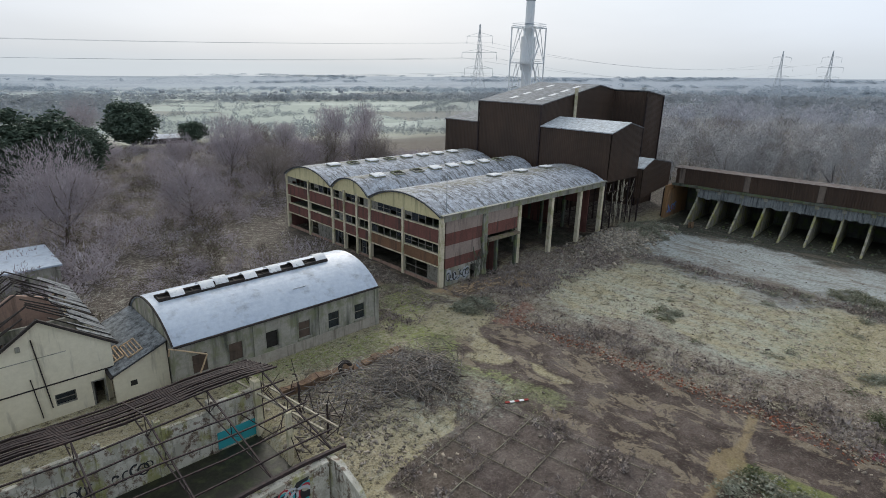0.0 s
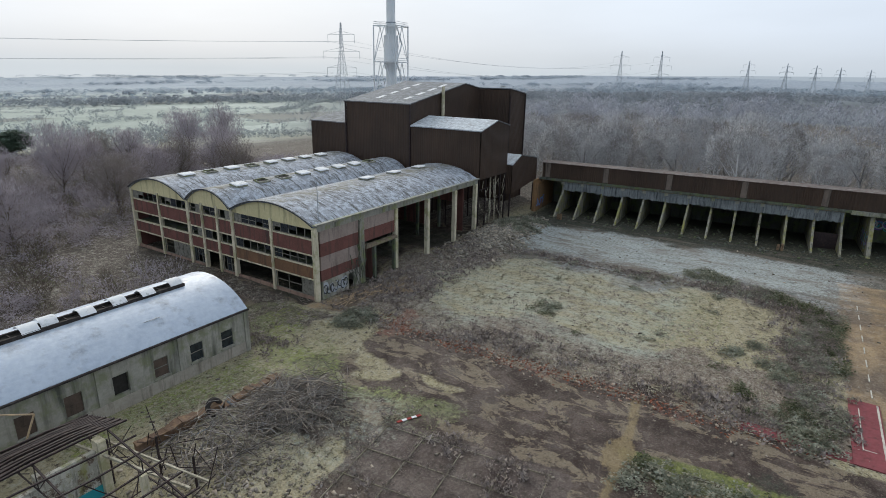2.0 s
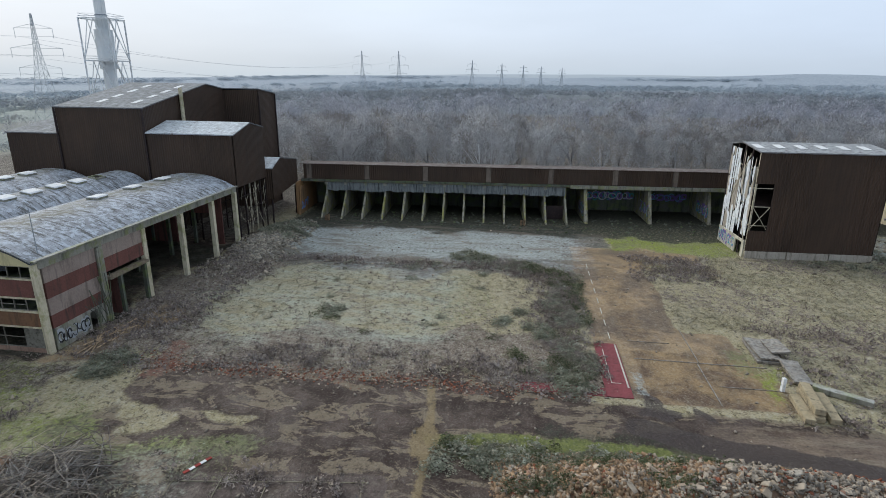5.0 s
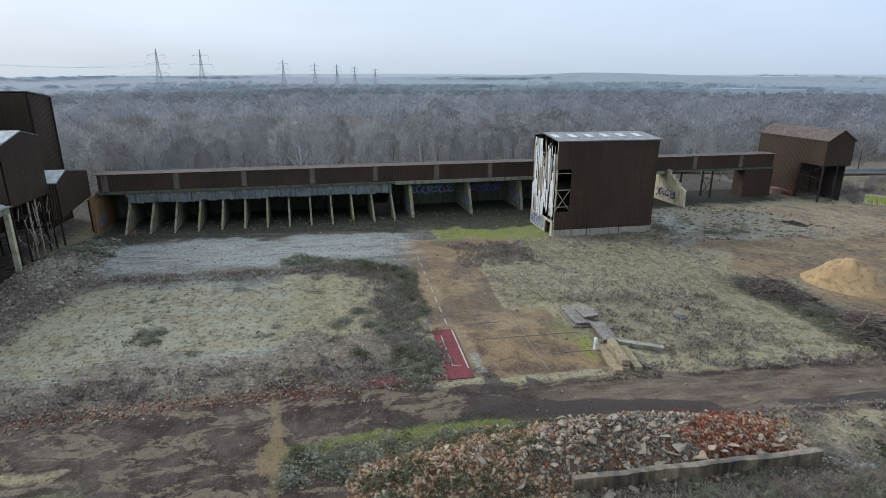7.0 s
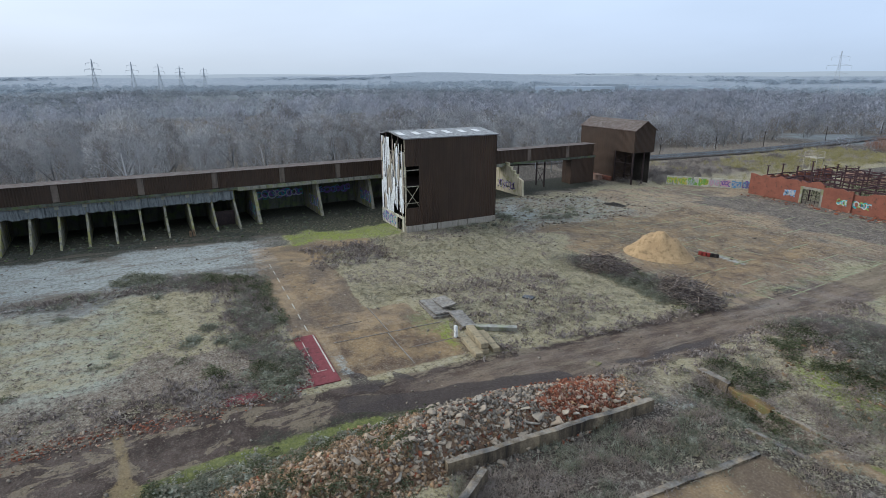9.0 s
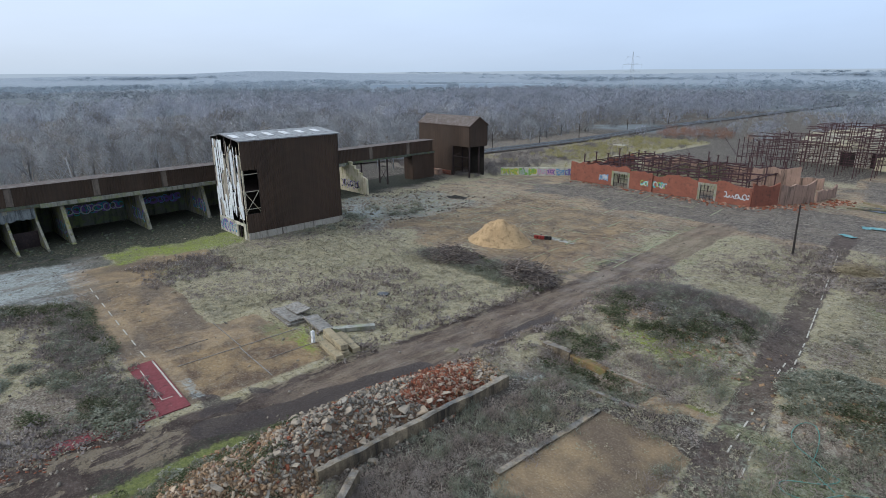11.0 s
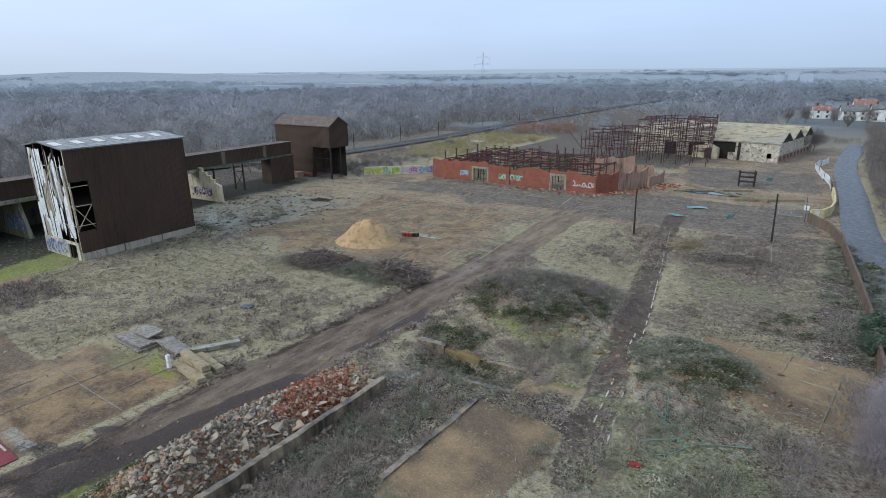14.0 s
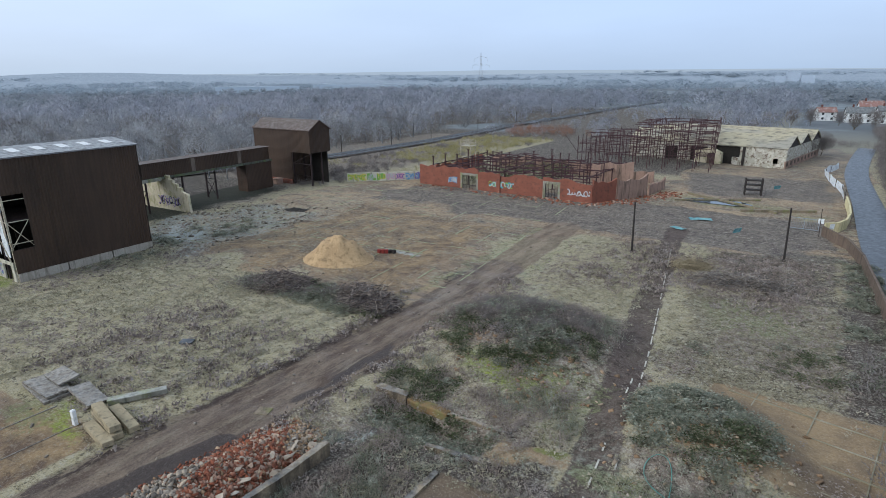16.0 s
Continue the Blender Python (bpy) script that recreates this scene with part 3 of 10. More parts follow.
def build_ground():
    xs, ys = steps(-14, 122, 0.6, 4300, 1.11), steps(-132, 66, 0.6, 4300, 1.11)
    X, Y = np.meshgrid(xs, ys, indexing="ij")
    x, y = X.ravel(), Y.ravel()
    z = ground_height(x, y)
    nx, ny = len(xs), len(ys)
    idx = np.arange(nx * ny).reshape(nx, ny)
    faces = np.stack([idx[:-1, :-1], idx[1:, :-1], idx[1:, 1:], idx[:-1, 1:]], -1).reshape(-1, 4)
    ob = raw("ground", np.stack([x, y, z], -1), faces, None)
    wob = (fbm(x, y, 8, 41) - 0.5) * 15.0
    wob2 = (fbm(x, y, 7, 43) - 0.5) * 15.0
    xw, yw = x + wob, y + wob2
    sm = (fbm(x, y, 3.5, 47) - 0.5) * 5.0
    cover = {}
    # drives and yards of worn tarmac
    cover["tarmac"] = np.maximum.reduce([
        band(x + 0.35 * sm, y, [(43.5, 33), (42.3, 14), (41.6, -10), (40.6, -40), (41.5, -70)], 7.6, 2.0),
        area(xw, yw, 26, 48, 0, 22, 3), area(xw, yw, 29, 40, 14, 36, 3, 20), 
        0.8 * area(xw, yw, 46, 90, 47.6, 84, 3), 0.6 * band(xw, yw, [(30, 70), (39, 62), (42, 50)], 5, 3)])
    # concrete floors left by demolished sheds
    cover["slab"] = np.maximum.reduce([
        area(x + 0.3 * sm, y + 0.3 * sm, 46.5, 61.2, -19.4, -8.0, 0.8), area(x + 0.3 * sm, y, 47, 86, -8.6, -4.8, 1.0),
        area(x + 0.3 * sm, y + 0.3 * sm, 60, 92, -14.5, -4.8, 0.8), area(xw, yw, 82, 96, -26, -9, 3), area(x + sm, y, -2, 10.8, -53.6, -44.0, 0.8, -8),
        area(x + 0.3 * sm, y + 0.3 * sm, 18.5, 23.4, -31, -18, 0.8, -8), 0.85 * area(xw, yw, 46, 86, -82, -52, 5),
        0.7 * area(xw, yw, 46, 60, 42, 48, 2), 0.8 * area(xw, yw, 16, 24, -37, -32, 2)])
    # hoar frost on concrete and on short grass
    cover["frost"] = np.maximum.reduce([
        area(xw, yw, 77, 100, -6, 38, 6), 1.0 * area(xw, yw, 51, 80, 7, 40, 8), 0.6 * blob(xw, yw, 27, 31, 8, 7, 0.7),
        0.45 * area(xw, yw, 46, 90, -52, -20, 6), 0.5 * area(xw, yw, 84, 106, -100, -52, 6), 0.2 * area(xw, yw, 2, 34, -95, -55, 8),
        0.35 * area(xw, yw, 20, 36, -40, -26, 5), 0.5 * area(xw, yw, 2, 20, -42, -18, 4), 0.5 * area(xw, yw, 56, 92, -84, -54, 6), 0.5 * blob(xw, yw, 33, -32, 3.6, 2.6, 0.8),
        0.75 * band(xw, yw, [(50, -53), (40, -58), (36, -68)], 3, 3), 0.15 * area(xw, yw, -60, 44, 60, 220, 20)])
    cover["moss"] = np.maximum.reduce([
        area(xw, yw, 89.5, 100, -31, -9, 3), 0.7 * area(xw, yw, 15, 34, 37.5, 44, 1.5), 0.9 * band(xw, yw, [(36, 46), (35.5, 38), (33.5, 31), (34, 24)], 4.5, 2.5),
        0.6 * area(xw, yw, 84, 106, -80, -32, 4), 0.55 * blob(xw, yw, 66, 8, 12, 7, 0.8), band(x, y, [(37.5, 6), (38.4, -4), (38.2, -20)], 2.6, 1.5), 0.3 * area(xw, yw, 50, 88, -52, -20, 6),
        0.7 * blob(xw, yw, 19.5, -41, 3, 3, 0.8), 0.75 * area(x, y, 52, 58, -22, -17, 2), 0.8 * band(xw, yw, [(46, 48), (40, 50), (38, 58)], 3.5, 2), 0.25 * area(xw, yw, 4, 34, -92, -50, 8), 0.9 * blob(xw, yw, 13, -34, 4, 3, 0.9), 1.2 * blob(x, y, 25.5, -45, 5.5, 2.6, 0.8), 0.95 * blob(xw, yw, 8, -31, 7, 7, 0.8), 0.7 * band(x + 0.8 * sm, y, [(45.6, -48), (45.0, -66), (45.4, -92)], 2.6, 2.0), 0.7 * band(x + 0.8 * sm, y, [(36.6, -52), (36.8, -66), (38.0, -90)], 2.2, 2.0), 0.8 * blob(xw, yw, 21, -46, 3, 4, 0.8), 0.7 * blob(xw, yw, 8, -72, 6, 8, 0.8), 0.8 * blob(xw, yw, 30, -30, 2.5, 2.5, 0.8),
        0.8 * area(xw, yw, 0, 60, 190, 330, 20), 0.8 * blob(xw, yw, 21, -130, 11, 6, 0.8), 0.7 * blob(xw, yw, 9, -127, 7, 3, 0.8)])
    # bare brown earth under scrub and along the drives
    cover["earth"] = np.maximum.reduce([
        area(xw, yw, 46.5, 56, -4, 40, 3), area(xw, yw, 46, 80, 38, 47, 3), 0.8 * area(xw, yw, 20, 36, -40, -24, 4), 0.7 * area(xw, yw, -60, 44, 58, 180, 14),
        0.9 * area(xw, yw, 18, 34, -60, -46, 4), 0.8 * band(xw, yw, [(47, 40), (46.4, 10), (46.5, -6)], 3, 1.5), area(xw, yw, 110, 420, -470, 200, 20), 0.7 * area(x, y, -12, 2, -95, -20, 4), 0.9 * area(xw, yw, -4, 14, -41, -16, 4), 0.5 * area(xw, yw, 16, 36, -46, -33, 3)])
    cover["yard"] = np.maximum.reduce([area(xw, yw, 44, 104, -122, -52, 5), area(xw, yw, 26, 60, -150, -92, 5), area(xw, yw, -4, 36, -240, -97, 4)])
    cover["lane"] = np.maximum(band(x + 0.15 * sm, y, [(25.0, -104), (24.3, -97), (20.2, -67.5), (17.4, -49.5), (15.7, -38), (14.0, -27)], 3.1, 0.5), area(x + 0.15 * sm, y + 0.15 * sm, 19.5, 33.5, 10.5, 25.5, 0.5, 8))
    cover["pads"] = np.maximum.reduce([area(x + 0.12 * sm, y + 0.12 * sm, -2.5, 11, -54, -41.5, 0.4), area(x + 0.06 * sm, y + 0.06 * sm, 16.6, 24.2, -31.4, -19.5, 0.15, -4), 0.9 * area(x + 0.2 * sm, y + 0.2 * sm, 84, 91, -24, -8, 0.8)])
    cover["algae"] = np.maximum.reduce([area(xw, yw, 90, 98.5, -32, -8, 2.5), 0.6 * blob(xw, yw, 84, -18, 5, 4, 0.8), 0.8 * band(x, y, [(39.8, 2), (40.0, -6), (39.4, -14)], 1.6, 1.2), 0.95 * blob(xw, yw, 54, -20.2, 4.6, 1.6, 0.6), 0.55 * band(xw, yw, [(46, 47), (37, 46), (35.5, 38), (34, 30)], 3.0, 2.0), 0.5 * area(xw, yw, 15, 34, 37.5, 42, 1.2), 0.9 * blob(x, y, 25.5, -45, 4.6, 1.9, 0.8)])
    cover["drive"] = band(x + 0.2 * sm, y, [(41.4, -14), (40.8, -30), (40.2, -46), (40.6, -70), (42, -96)], 6.0, 0.9)
    brk = np.maximum.reduce([0.7 * band(x + sm, y, [(46.4, 38), (46.6, 14), (46.8, -4)], 1.2, 1.4), 0.8 * blob(xw, yw, 47, 34, 3, 3, 0.8)])
    cover["brickdust"] = brk
    # worn yellow clay across the old drive, and the dark tarmac of the far yard
    cover["track"] = np.maximum(band(x + 0.5 * sm, y + 0.12 * sm, [(46.4, 10.4), (44.5, 10.0), (40, 9.4), (33, 9.2), (29, 8.6)], 0.7, 0.9), 0.75 * blob(x, y, 38.5, 9.6, 2.4, 1.3, 0.7))
    cover["wetrun"] = np.maximum.reduce([band(x + 0.35 * sm, y, WETRUN, 2.6, 1.2), 0.8 * blob(xw, yw, 44.5, -8.5, 1.6, 2.2, 0.6), 0.7 * band(x + 0.4 * sm, y, [(38.6, -32), (38.4, -44)], 1.6, 1.4), 0.45 * area(xw, yw, 30, 44, 14, 30, 5)])
    cover["verge"] = np.maximum(band(x + 0.3 * sm, y, [(39.0, 9), (39.5, 4), (39.8, -2), (39.6, -8)], 1.5, 0.9), 0.8 * blob(xw, yw, 19, -36, 2.4, 1.6, 0.7))
    cover["asphalt"] = np.maximum.reduce([area(x + sm, y + sm, 6, 60, -122, -97, 3), 0.85 * area(xw, yw, 56, 90, -116, -95, 5), 0.8 * area(xw, yw, 4, 34, -170, -138, 5), area(x + sm, y + sm, 3, 20, -122, -103, 2)])
    cover["silt"] = np.maximum.reduce([area(xw, yw, 50, 84, -92, -55, 7), area(x + 0.4 * sm, y + 0.4 * sm, 46.6, 56, -20.5, -8.2, 1.5), 0.9 * area(xw, yw, 82, 88.5, -24.5, -9, 2), 0.55 * area(x + 0.4 * sm, y + 0.3 * sm, 58, 92, -11.2, -7.4, 1.2)])
    cover["pale"] = np.maximum.reduce([0.9 * blob(xw, yw, 94, -57, 7, 5, 0.8), 0.45 * blob(xw, yw, 33, -31.5, 3.4, 3.0, 0.8), 0.8 * area(x + 0.4 * sm, y, 47.2, 52, -8.6, -7.6, 0.7), 0.38 * band(x + 0.8 * sm, y, [(45.2, -50), (44.6, -66), (45.0, -88)], 2.2, 2.0), 0.6 * area(xw, yw, 82, 106, -80, -50, 4), 0.72 * area(xw, yw, 82, 99, -4, 40, 5), 0.35 * area(xw, yw, 17, 31, 27, 41, 4), 0.3 * area(xw, yw, 30, 37, 24, 40, 4), 0.8 * band(x, y, [(59.5, -68.5), (54, -68.6)], 1.6, 1.2)])
    line = 107.0 - 0.07 * (y - 46)
    cover["apron"] = np.maximum(area(xw, yw, 76, 106, -8, 42, 5), 0.5 * blob(xw, yw, 33, -32.5, 4, 3, 0.8))
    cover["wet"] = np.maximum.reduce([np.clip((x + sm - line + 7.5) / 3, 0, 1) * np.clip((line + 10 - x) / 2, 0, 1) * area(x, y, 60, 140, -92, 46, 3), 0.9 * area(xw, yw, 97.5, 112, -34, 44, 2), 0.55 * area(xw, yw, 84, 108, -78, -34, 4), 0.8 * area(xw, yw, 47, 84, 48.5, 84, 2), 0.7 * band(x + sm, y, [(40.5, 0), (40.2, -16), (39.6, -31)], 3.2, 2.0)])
    # a walled road runs beside the site; grit on its verge
    r = np.hypot(x, y)
    woodland = np.maximum.reduce([area(x, y, 112, 420, -160, 190, 20), area(x, y, 30, 420, -460, -160, 20), area(x, y, -60, 120, 50, 225, 14)])
    # litter under woods and thickets; its darkness also paints shade between plants
    cover["litter"] = np.maximum.reduce([woodland, area(x, y, 112, 160, -98, 80, 5)]) * (1 - np.maximum(area(x, y, 98, 160, -225, -96, 6), blob(x, y, 43, 78, 9, 14, 0.5)))
    cover["litter"] = np.maximum.reduce([cover["litter"], 0.8 * area(xw, yw, 18, 36, -34, -8, 4), 0.7 * area(xw, yw, 1, 13, -39, -17, 4), 0.6 * blob(xw, yw, 29, -55, 9, 7, 0.5), 0.6 * area(xw, yw, 0, 16, -98, -78, 3), 0.52 * area(xw, yw, -6, 17, -80, -52, 5), 0.95 * area(x + sm, y, -9, 1.5, -104, -54, 2), 0.4 * area(xw, yw, 24, 36, -96, -62, 4), 0.8 * area(xw, yw, 8, 50, 56, 102, 4), 0.6 * area(xw, yw, 33, 46, 42, 58, 3), 0.5 * area(xw, yw, 20, 33, 35, 41, 2), 0.35 * blob(x + sm, y + sm, 28.6, 33.8, 5.0, 4.0, 0.5)])
    # weight of the painted haze, growing with distance
    cover["far_haze"] = smooth_step((r - 700) / 1500)
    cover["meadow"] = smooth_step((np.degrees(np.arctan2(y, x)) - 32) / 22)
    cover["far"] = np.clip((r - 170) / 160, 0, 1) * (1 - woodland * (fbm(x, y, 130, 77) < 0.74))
    for key, v in cover.items():
        at = ob.data.attributes.new(key, "FLOAT", "POINT")
        at.data.foreach_set("value", np.ascontiguousarray(np.clip(v, 0, 1), np.float32))
    ob.data.polygons.foreach_set("use_smooth", [True] * len(ob.data.polygons))

    k = Nodes("winter_waste_ground")
    n1, n2, n3 = k.noise(0.35, 5, 0.6), k.noise(2.2, 6, 0.7), k.noise(9.0, 4, 0.7)
    n4 = k.noise(0.12, 4, 0.6, w=9.0)

    def weight(name, lo=0.38, hi=0.62, push=0.55, src=None):
        """A cover's weight, its edge broken up by grain."""
        a = k.attr(name)
        g = k.math("SUBTRACT", src or n2, 0.5)
        return k.ramp(k.math("ADD", a, k.math("MULTIPLY", g, push * 2)), lo, hi)
    grass = k.mix(k.ramp(n2, 0.32, 0.68), hexa("#a49c7e"), hexa("#938b68"))
    grass = k.mix(k.ramp(n1, 0.42, 0.62), grass, hexa("#a0977c"))
    speck = k.noise(5.0, 3, 0.6, w=21.0)
    grass = k.mix(k.ramp(speck, 0.56, 0.66, 0, 0.5), grass, hexa("#655d50"))
    grass = k.mix(k.ramp(speck, 0.44, 0.34, 0, 0.5), grass, hexa("#aaa796"))
    earth = k.mix(k.ramp(n2, 0.35, 0.65), hexa("#6f6359"), hexa("#857a6e"))
    tar = k.mix(k.ramp(n1, 0.4, 0.6), hexa("#382c28"), hexa("#4d3f38"))
    tar = k.mix(k.ramp(k.noise(0.42, 6, 0.7, stretch=(1.1, 0.55, 1), w=4.0, distortion=0.7), 0.525, 0.545, 0, 0.8), tar, hexa("#7f7361"))
    tar = k.mix(k.ramp(n3, 0.55, 0.75, 0, 0.35), tar, hexa("#463d38"))
    slab = k.mix(k.ramp(k.noise(0.5, 5, 0.65, w=3.0), 0.36, 0.62), hexa("#7f6e5c"), hexa("#a18b6c"))
    slab = k.mix(k.ramp(n4, 0.46, 0.58, 0, 0.75), slab, hexa("#594e47"))
    slab = k.mix(k.ramp(n3, 0.5, 0.8, 0, 0.5), slab, hexa("#8a8173"))
    moss = k.mix(k.ramp(n2, 0.3, 0.7), hexa("#636c46"), hexa("#80865c"))
    earth = k.mix(k.ramp(speck, 0.55, 0.68, 0, 0.6), earth, hexa("#38322d"))
    earth = k.mix(k.ramp(speck, 0.43, 0.33, 0, 0.45), earth, hexa("#9a9187"))
    col = k.mix(weight("earth"), grass, earth)
    col = k.mix(weight("litter", push=0.3), col, k.mix(k.ramp(n2, 0.35, 0.65), hexa("#3f3833"), hexa("#564d48")))
    col = k.mix(weight("apron", 0.3, 0.6, 0.3), col, k.mix(k.ramp(n1, 0.38, 0.6), hexa("#54524d"), hexa("#6b6860")))
    # bare soil and rime break the turf into patches
    pn = k.noise(1.0, 8, 0.78, w=201.0)
    col = k.mix(k.ramp(pn, 0.535, 0.62, 0, 0.5), col, hexa("#574e45"))
    col = k.mix(k.ramp(pn, 0.46, 0.37, 0, 0.5), col, hexa("#b1b0a4"))
    wt = weight("tarmac", push=0.5, src=n1)
    col = k.mix(wt, col, tar)
    ws = weight("slab", push=0.25)
    col = k.mix(ws, col, slab)
    # the open yard: old paving under silt, in panels
    yard = k.mix(k.ramp(k.noise(0.09, 6, 0.62, w=61.0, distortion=0.6), 0.36, 0.62), hexa("#716255"), hexa("#a08b70"))
    yard = k.mix(k.ramp(k.noise(0.22, 6, 0.7, stretch=(1, 2.2, 1), w=15.0), 0.51, 0.60, 0, 0.7), yard, hexa("#5a514d"))
    yard = k.mix(k.ramp(k.noise(0.3, 6, 0.75, w=95.0), 0.54, 0.62, 0, 0.8), yard, hexa("#918d76"))
    paving = k.n("ShaderNodeTexBrick")
    pm = k.n("ShaderNodeMapping")
    pm.inputs["Rotation"].default_value = (0, 0, 0.12)
    k.l(k.pos, pm.inputs[0])
    k.l(pm.outputs[0], paving.inputs["Vector"])
    for key, val in (("Scale", 0.16), ("Mortar Size", 0.012), ("Mortar Smooth", 0.3), ("Brick Width", 1.0), ("Row Height", 0.7)):
        paving.inputs[key].default_value = val
    yard = k.mix(k.math("MULTIPLY", paving.outputs["Fac"], k.ramp(n1, 0.35, 0.6, 0.0, 0.6)), yard, hexa("#a09a80"))
    yard = k.mix(k.ramp(n3, 0.56, 0.75, 0, 0.35), yard, hexa("#4c443e"))
    col = k.mix(weight("yard", push=0.35), col, yard)
    silt = k.mix(k.ramp(k.noise(0.3, 7, 0.72, w=141.0, distortion=0.5), 0.40, 0.60), hexa("#5a493d"), hexa("#97805f"))
    silt = k.mix(k.ramp(k.noise(0.9, 7, 0.75, w=151.0), 0.54, 0.62, 0, 0.7), silt, hexa("#6f6353"))
    col = k.mix(k.math("MULTIPLY", weight("silt", 0.35, 0.65, 0.45), 0.85), col, silt)
    asph = k.mix(k.ramp(k.noise(0.25, 7, 0.72, w=161.0, distortion=0.4), 0.42, 0.6), hexa("#4f4847"), hexa("#6e6660"))
    asph = k.mix(k.ramp(k.noise(0.6, 7, 0.75, stretch=(0.6, 1.6, 1), w=165.0), 0.55, 0.62, 0, 0.7), asph, hexa("#8c8674"))
    col = k.mix(k.math("MULTIPLY", weight("asphalt", 0.38, 0.62, 0.45), 0.9), col, asph)
    col = k.mix(k.math("MULTIPLY", weight("lane", 0.4, 0.6, 0.4), 0.92), col, k.mix(k.ramp(n1, 0.38, 0.62), hexa("#473c3a"), hexa("#5a4e49")))
    col = k.mix(k.math("MULTIPLY", weight("moss", 0.45, 0.85, 1.2), 0.68), col, moss)
    col = k.mix(k.math("MULTIPLY", weight("brickdust", 0.5, 0.7, 1.0), 0.8), col, hexa("#7a5448"))
    frosty = k.mix(k.ramp(n3, 0.3, 0.7), hexa("#98a193"), hexa("#b0b8ad"))
    frosty = k.mix(k.attr("apron"), frosty, k.mix(k.ramp(n3, 0.3, 0.7), hexa("#979b9c"), hexa("#b4babd")))
    worn = k.ramp(k.noise(0.22, 7, 0.72, stretch=(1.5, 0.6, 1), w=77.0, distortion=0.8), 0.42, 0.60, 0.08, 1.0)
    col = k.mix(k.math("MULTIPLY", k.math("MULTIPLY", weight("frost", 0.4, 1.1, 1.1), 0.8), worn), col, frosty)
    # the far fields: frosted pasture, plough and stubble, parcel by parcel
    vor = k.n("ShaderNodeTexVoronoi")
    vor.inputs["Scale"].default_value = 0.0055
    mp = k.n("ShaderNodeMapping")
    mp.inputs["Scale"].default_value = (1.0, 1.7, 0.0)
    mp.inputs["Rotation"].default_value = (0, 0, 0.5)
    k.l(k.pos, mp.inputs[0])
    k.l(mp.outputs[0], vor.inputs["Vector"])
    sp = k.n("ShaderNodeSeparateColor")
    k.l(vor.outputs["Color"], sp.inputs[0])
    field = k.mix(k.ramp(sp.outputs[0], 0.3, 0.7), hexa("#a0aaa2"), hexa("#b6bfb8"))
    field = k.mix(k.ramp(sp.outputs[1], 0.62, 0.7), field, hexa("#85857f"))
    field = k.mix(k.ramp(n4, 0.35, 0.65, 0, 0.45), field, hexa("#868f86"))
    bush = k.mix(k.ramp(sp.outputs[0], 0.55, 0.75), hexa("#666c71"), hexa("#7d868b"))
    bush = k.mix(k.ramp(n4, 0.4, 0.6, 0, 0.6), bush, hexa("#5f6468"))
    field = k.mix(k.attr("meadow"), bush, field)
    # distance haze painted into the far fields, paler and bluer outwards
    field = k.mix(k.math("MULTIPLY", k.attr("far_haze"), 0.85), field, k.mix(k.ramp(n4, 0.4, 0.6), hexa("#8995a2"), hexa("#a3aebb")))
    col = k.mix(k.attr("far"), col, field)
    near = k.math("SUBTRACT", 1.0, k.attr("far"))
    paved = k.math("MAXIMUM", k.math("MULTIPLY", k.attr("apron"), 0.85), k.math("MULTIPLY", k.math("MAXIMUM", ws, k.attr("pads")), 0.7))
    hard = k.math("MAXIMUM", k.math("MAXIMUM", wt, paved), k.math("MAXIMUM", k.attr("lane"), k.attr("drive")))
    soft_near = k.math("MULTIPLY", near, k.math("SUBTRACT", 1.0, k.math("MULTIPLY", paved, 0.75)))
    gr = k.noise(1.5, 8, 0.8, w=121.0)
    col = k.mix(k.math("MULTIPLY", k.ramp(gr, 0.53, 0.60, 0, 0.8), soft_near), col, hexa("#332c26"))
    col = k.mix(k.math("MULTIPLY", k.ramp(gr, 0.47, 0.38, 0, 0.62), k.math("MULTIPLY", near, k.math("SUBTRACT", 1.0, k.math("MULTIPLY", hard, 0.75)))), col, hexa("#aaa79b"))
    col = k.mix(k.math("MULTIPLY", weight("algae", 0.4, 1.0, 1.4), k.ramp(k.noise(0.3, 6, 0.7, w=301.0), 0.40, 0.56, 0.3, 0.95)), col, k.mix(k.ramp(n2, 0.35, 0.65), hexa("#5f6d2a"), hexa("#929c45")))
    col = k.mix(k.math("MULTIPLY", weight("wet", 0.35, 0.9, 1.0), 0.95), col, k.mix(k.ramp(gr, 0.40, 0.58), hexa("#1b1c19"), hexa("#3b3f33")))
    dry = k.mix(k.ramp(k.noise(0.35, 6, 0.7, stretch=(1.5, 0.4, 1), w=51.0), 0.42, 0.6), hexa("#5a4c43"), hexa("#88796a"))
    dry = k.mix(k.ramp(k.noise(0.5, 7, 0.72, stretch=(2.6, 0.22, 1), w=57.0, distortion=0.4), 0.55, 0.63, 0, 0.6), dry, hexa("#938a78"))
    col = k.mix(k.math("MULTIPLY", weight("drive", 0.4, 0.7, 0.3), 0.75), col, dry)
    wetrun = weight("wetrun", 0.42, 0.58, 0.3, n1)
    col = k.mix(k.math("MULTIPLY", wetrun, 0.85), col, k.mix(k.ramp(n2, 0.35, 0.65), hexa("#2c2425"), hexa("#3d3331")))
    col = k.mix(k.math("MULTIPLY", weight("verge", 0.4, 0.7, 0.5), 0.85), col, k.mix(k.ramp(n2, 0.35, 0.65), hexa("#4f5a2a"), hexa("#7d8446")))
    pad = k.mix(k.ramp(k.noise(0.4, 6, 0.68, w=33.0), 0.36, 0.6), hexa("#7d6c57"), hexa("#9a8567"))
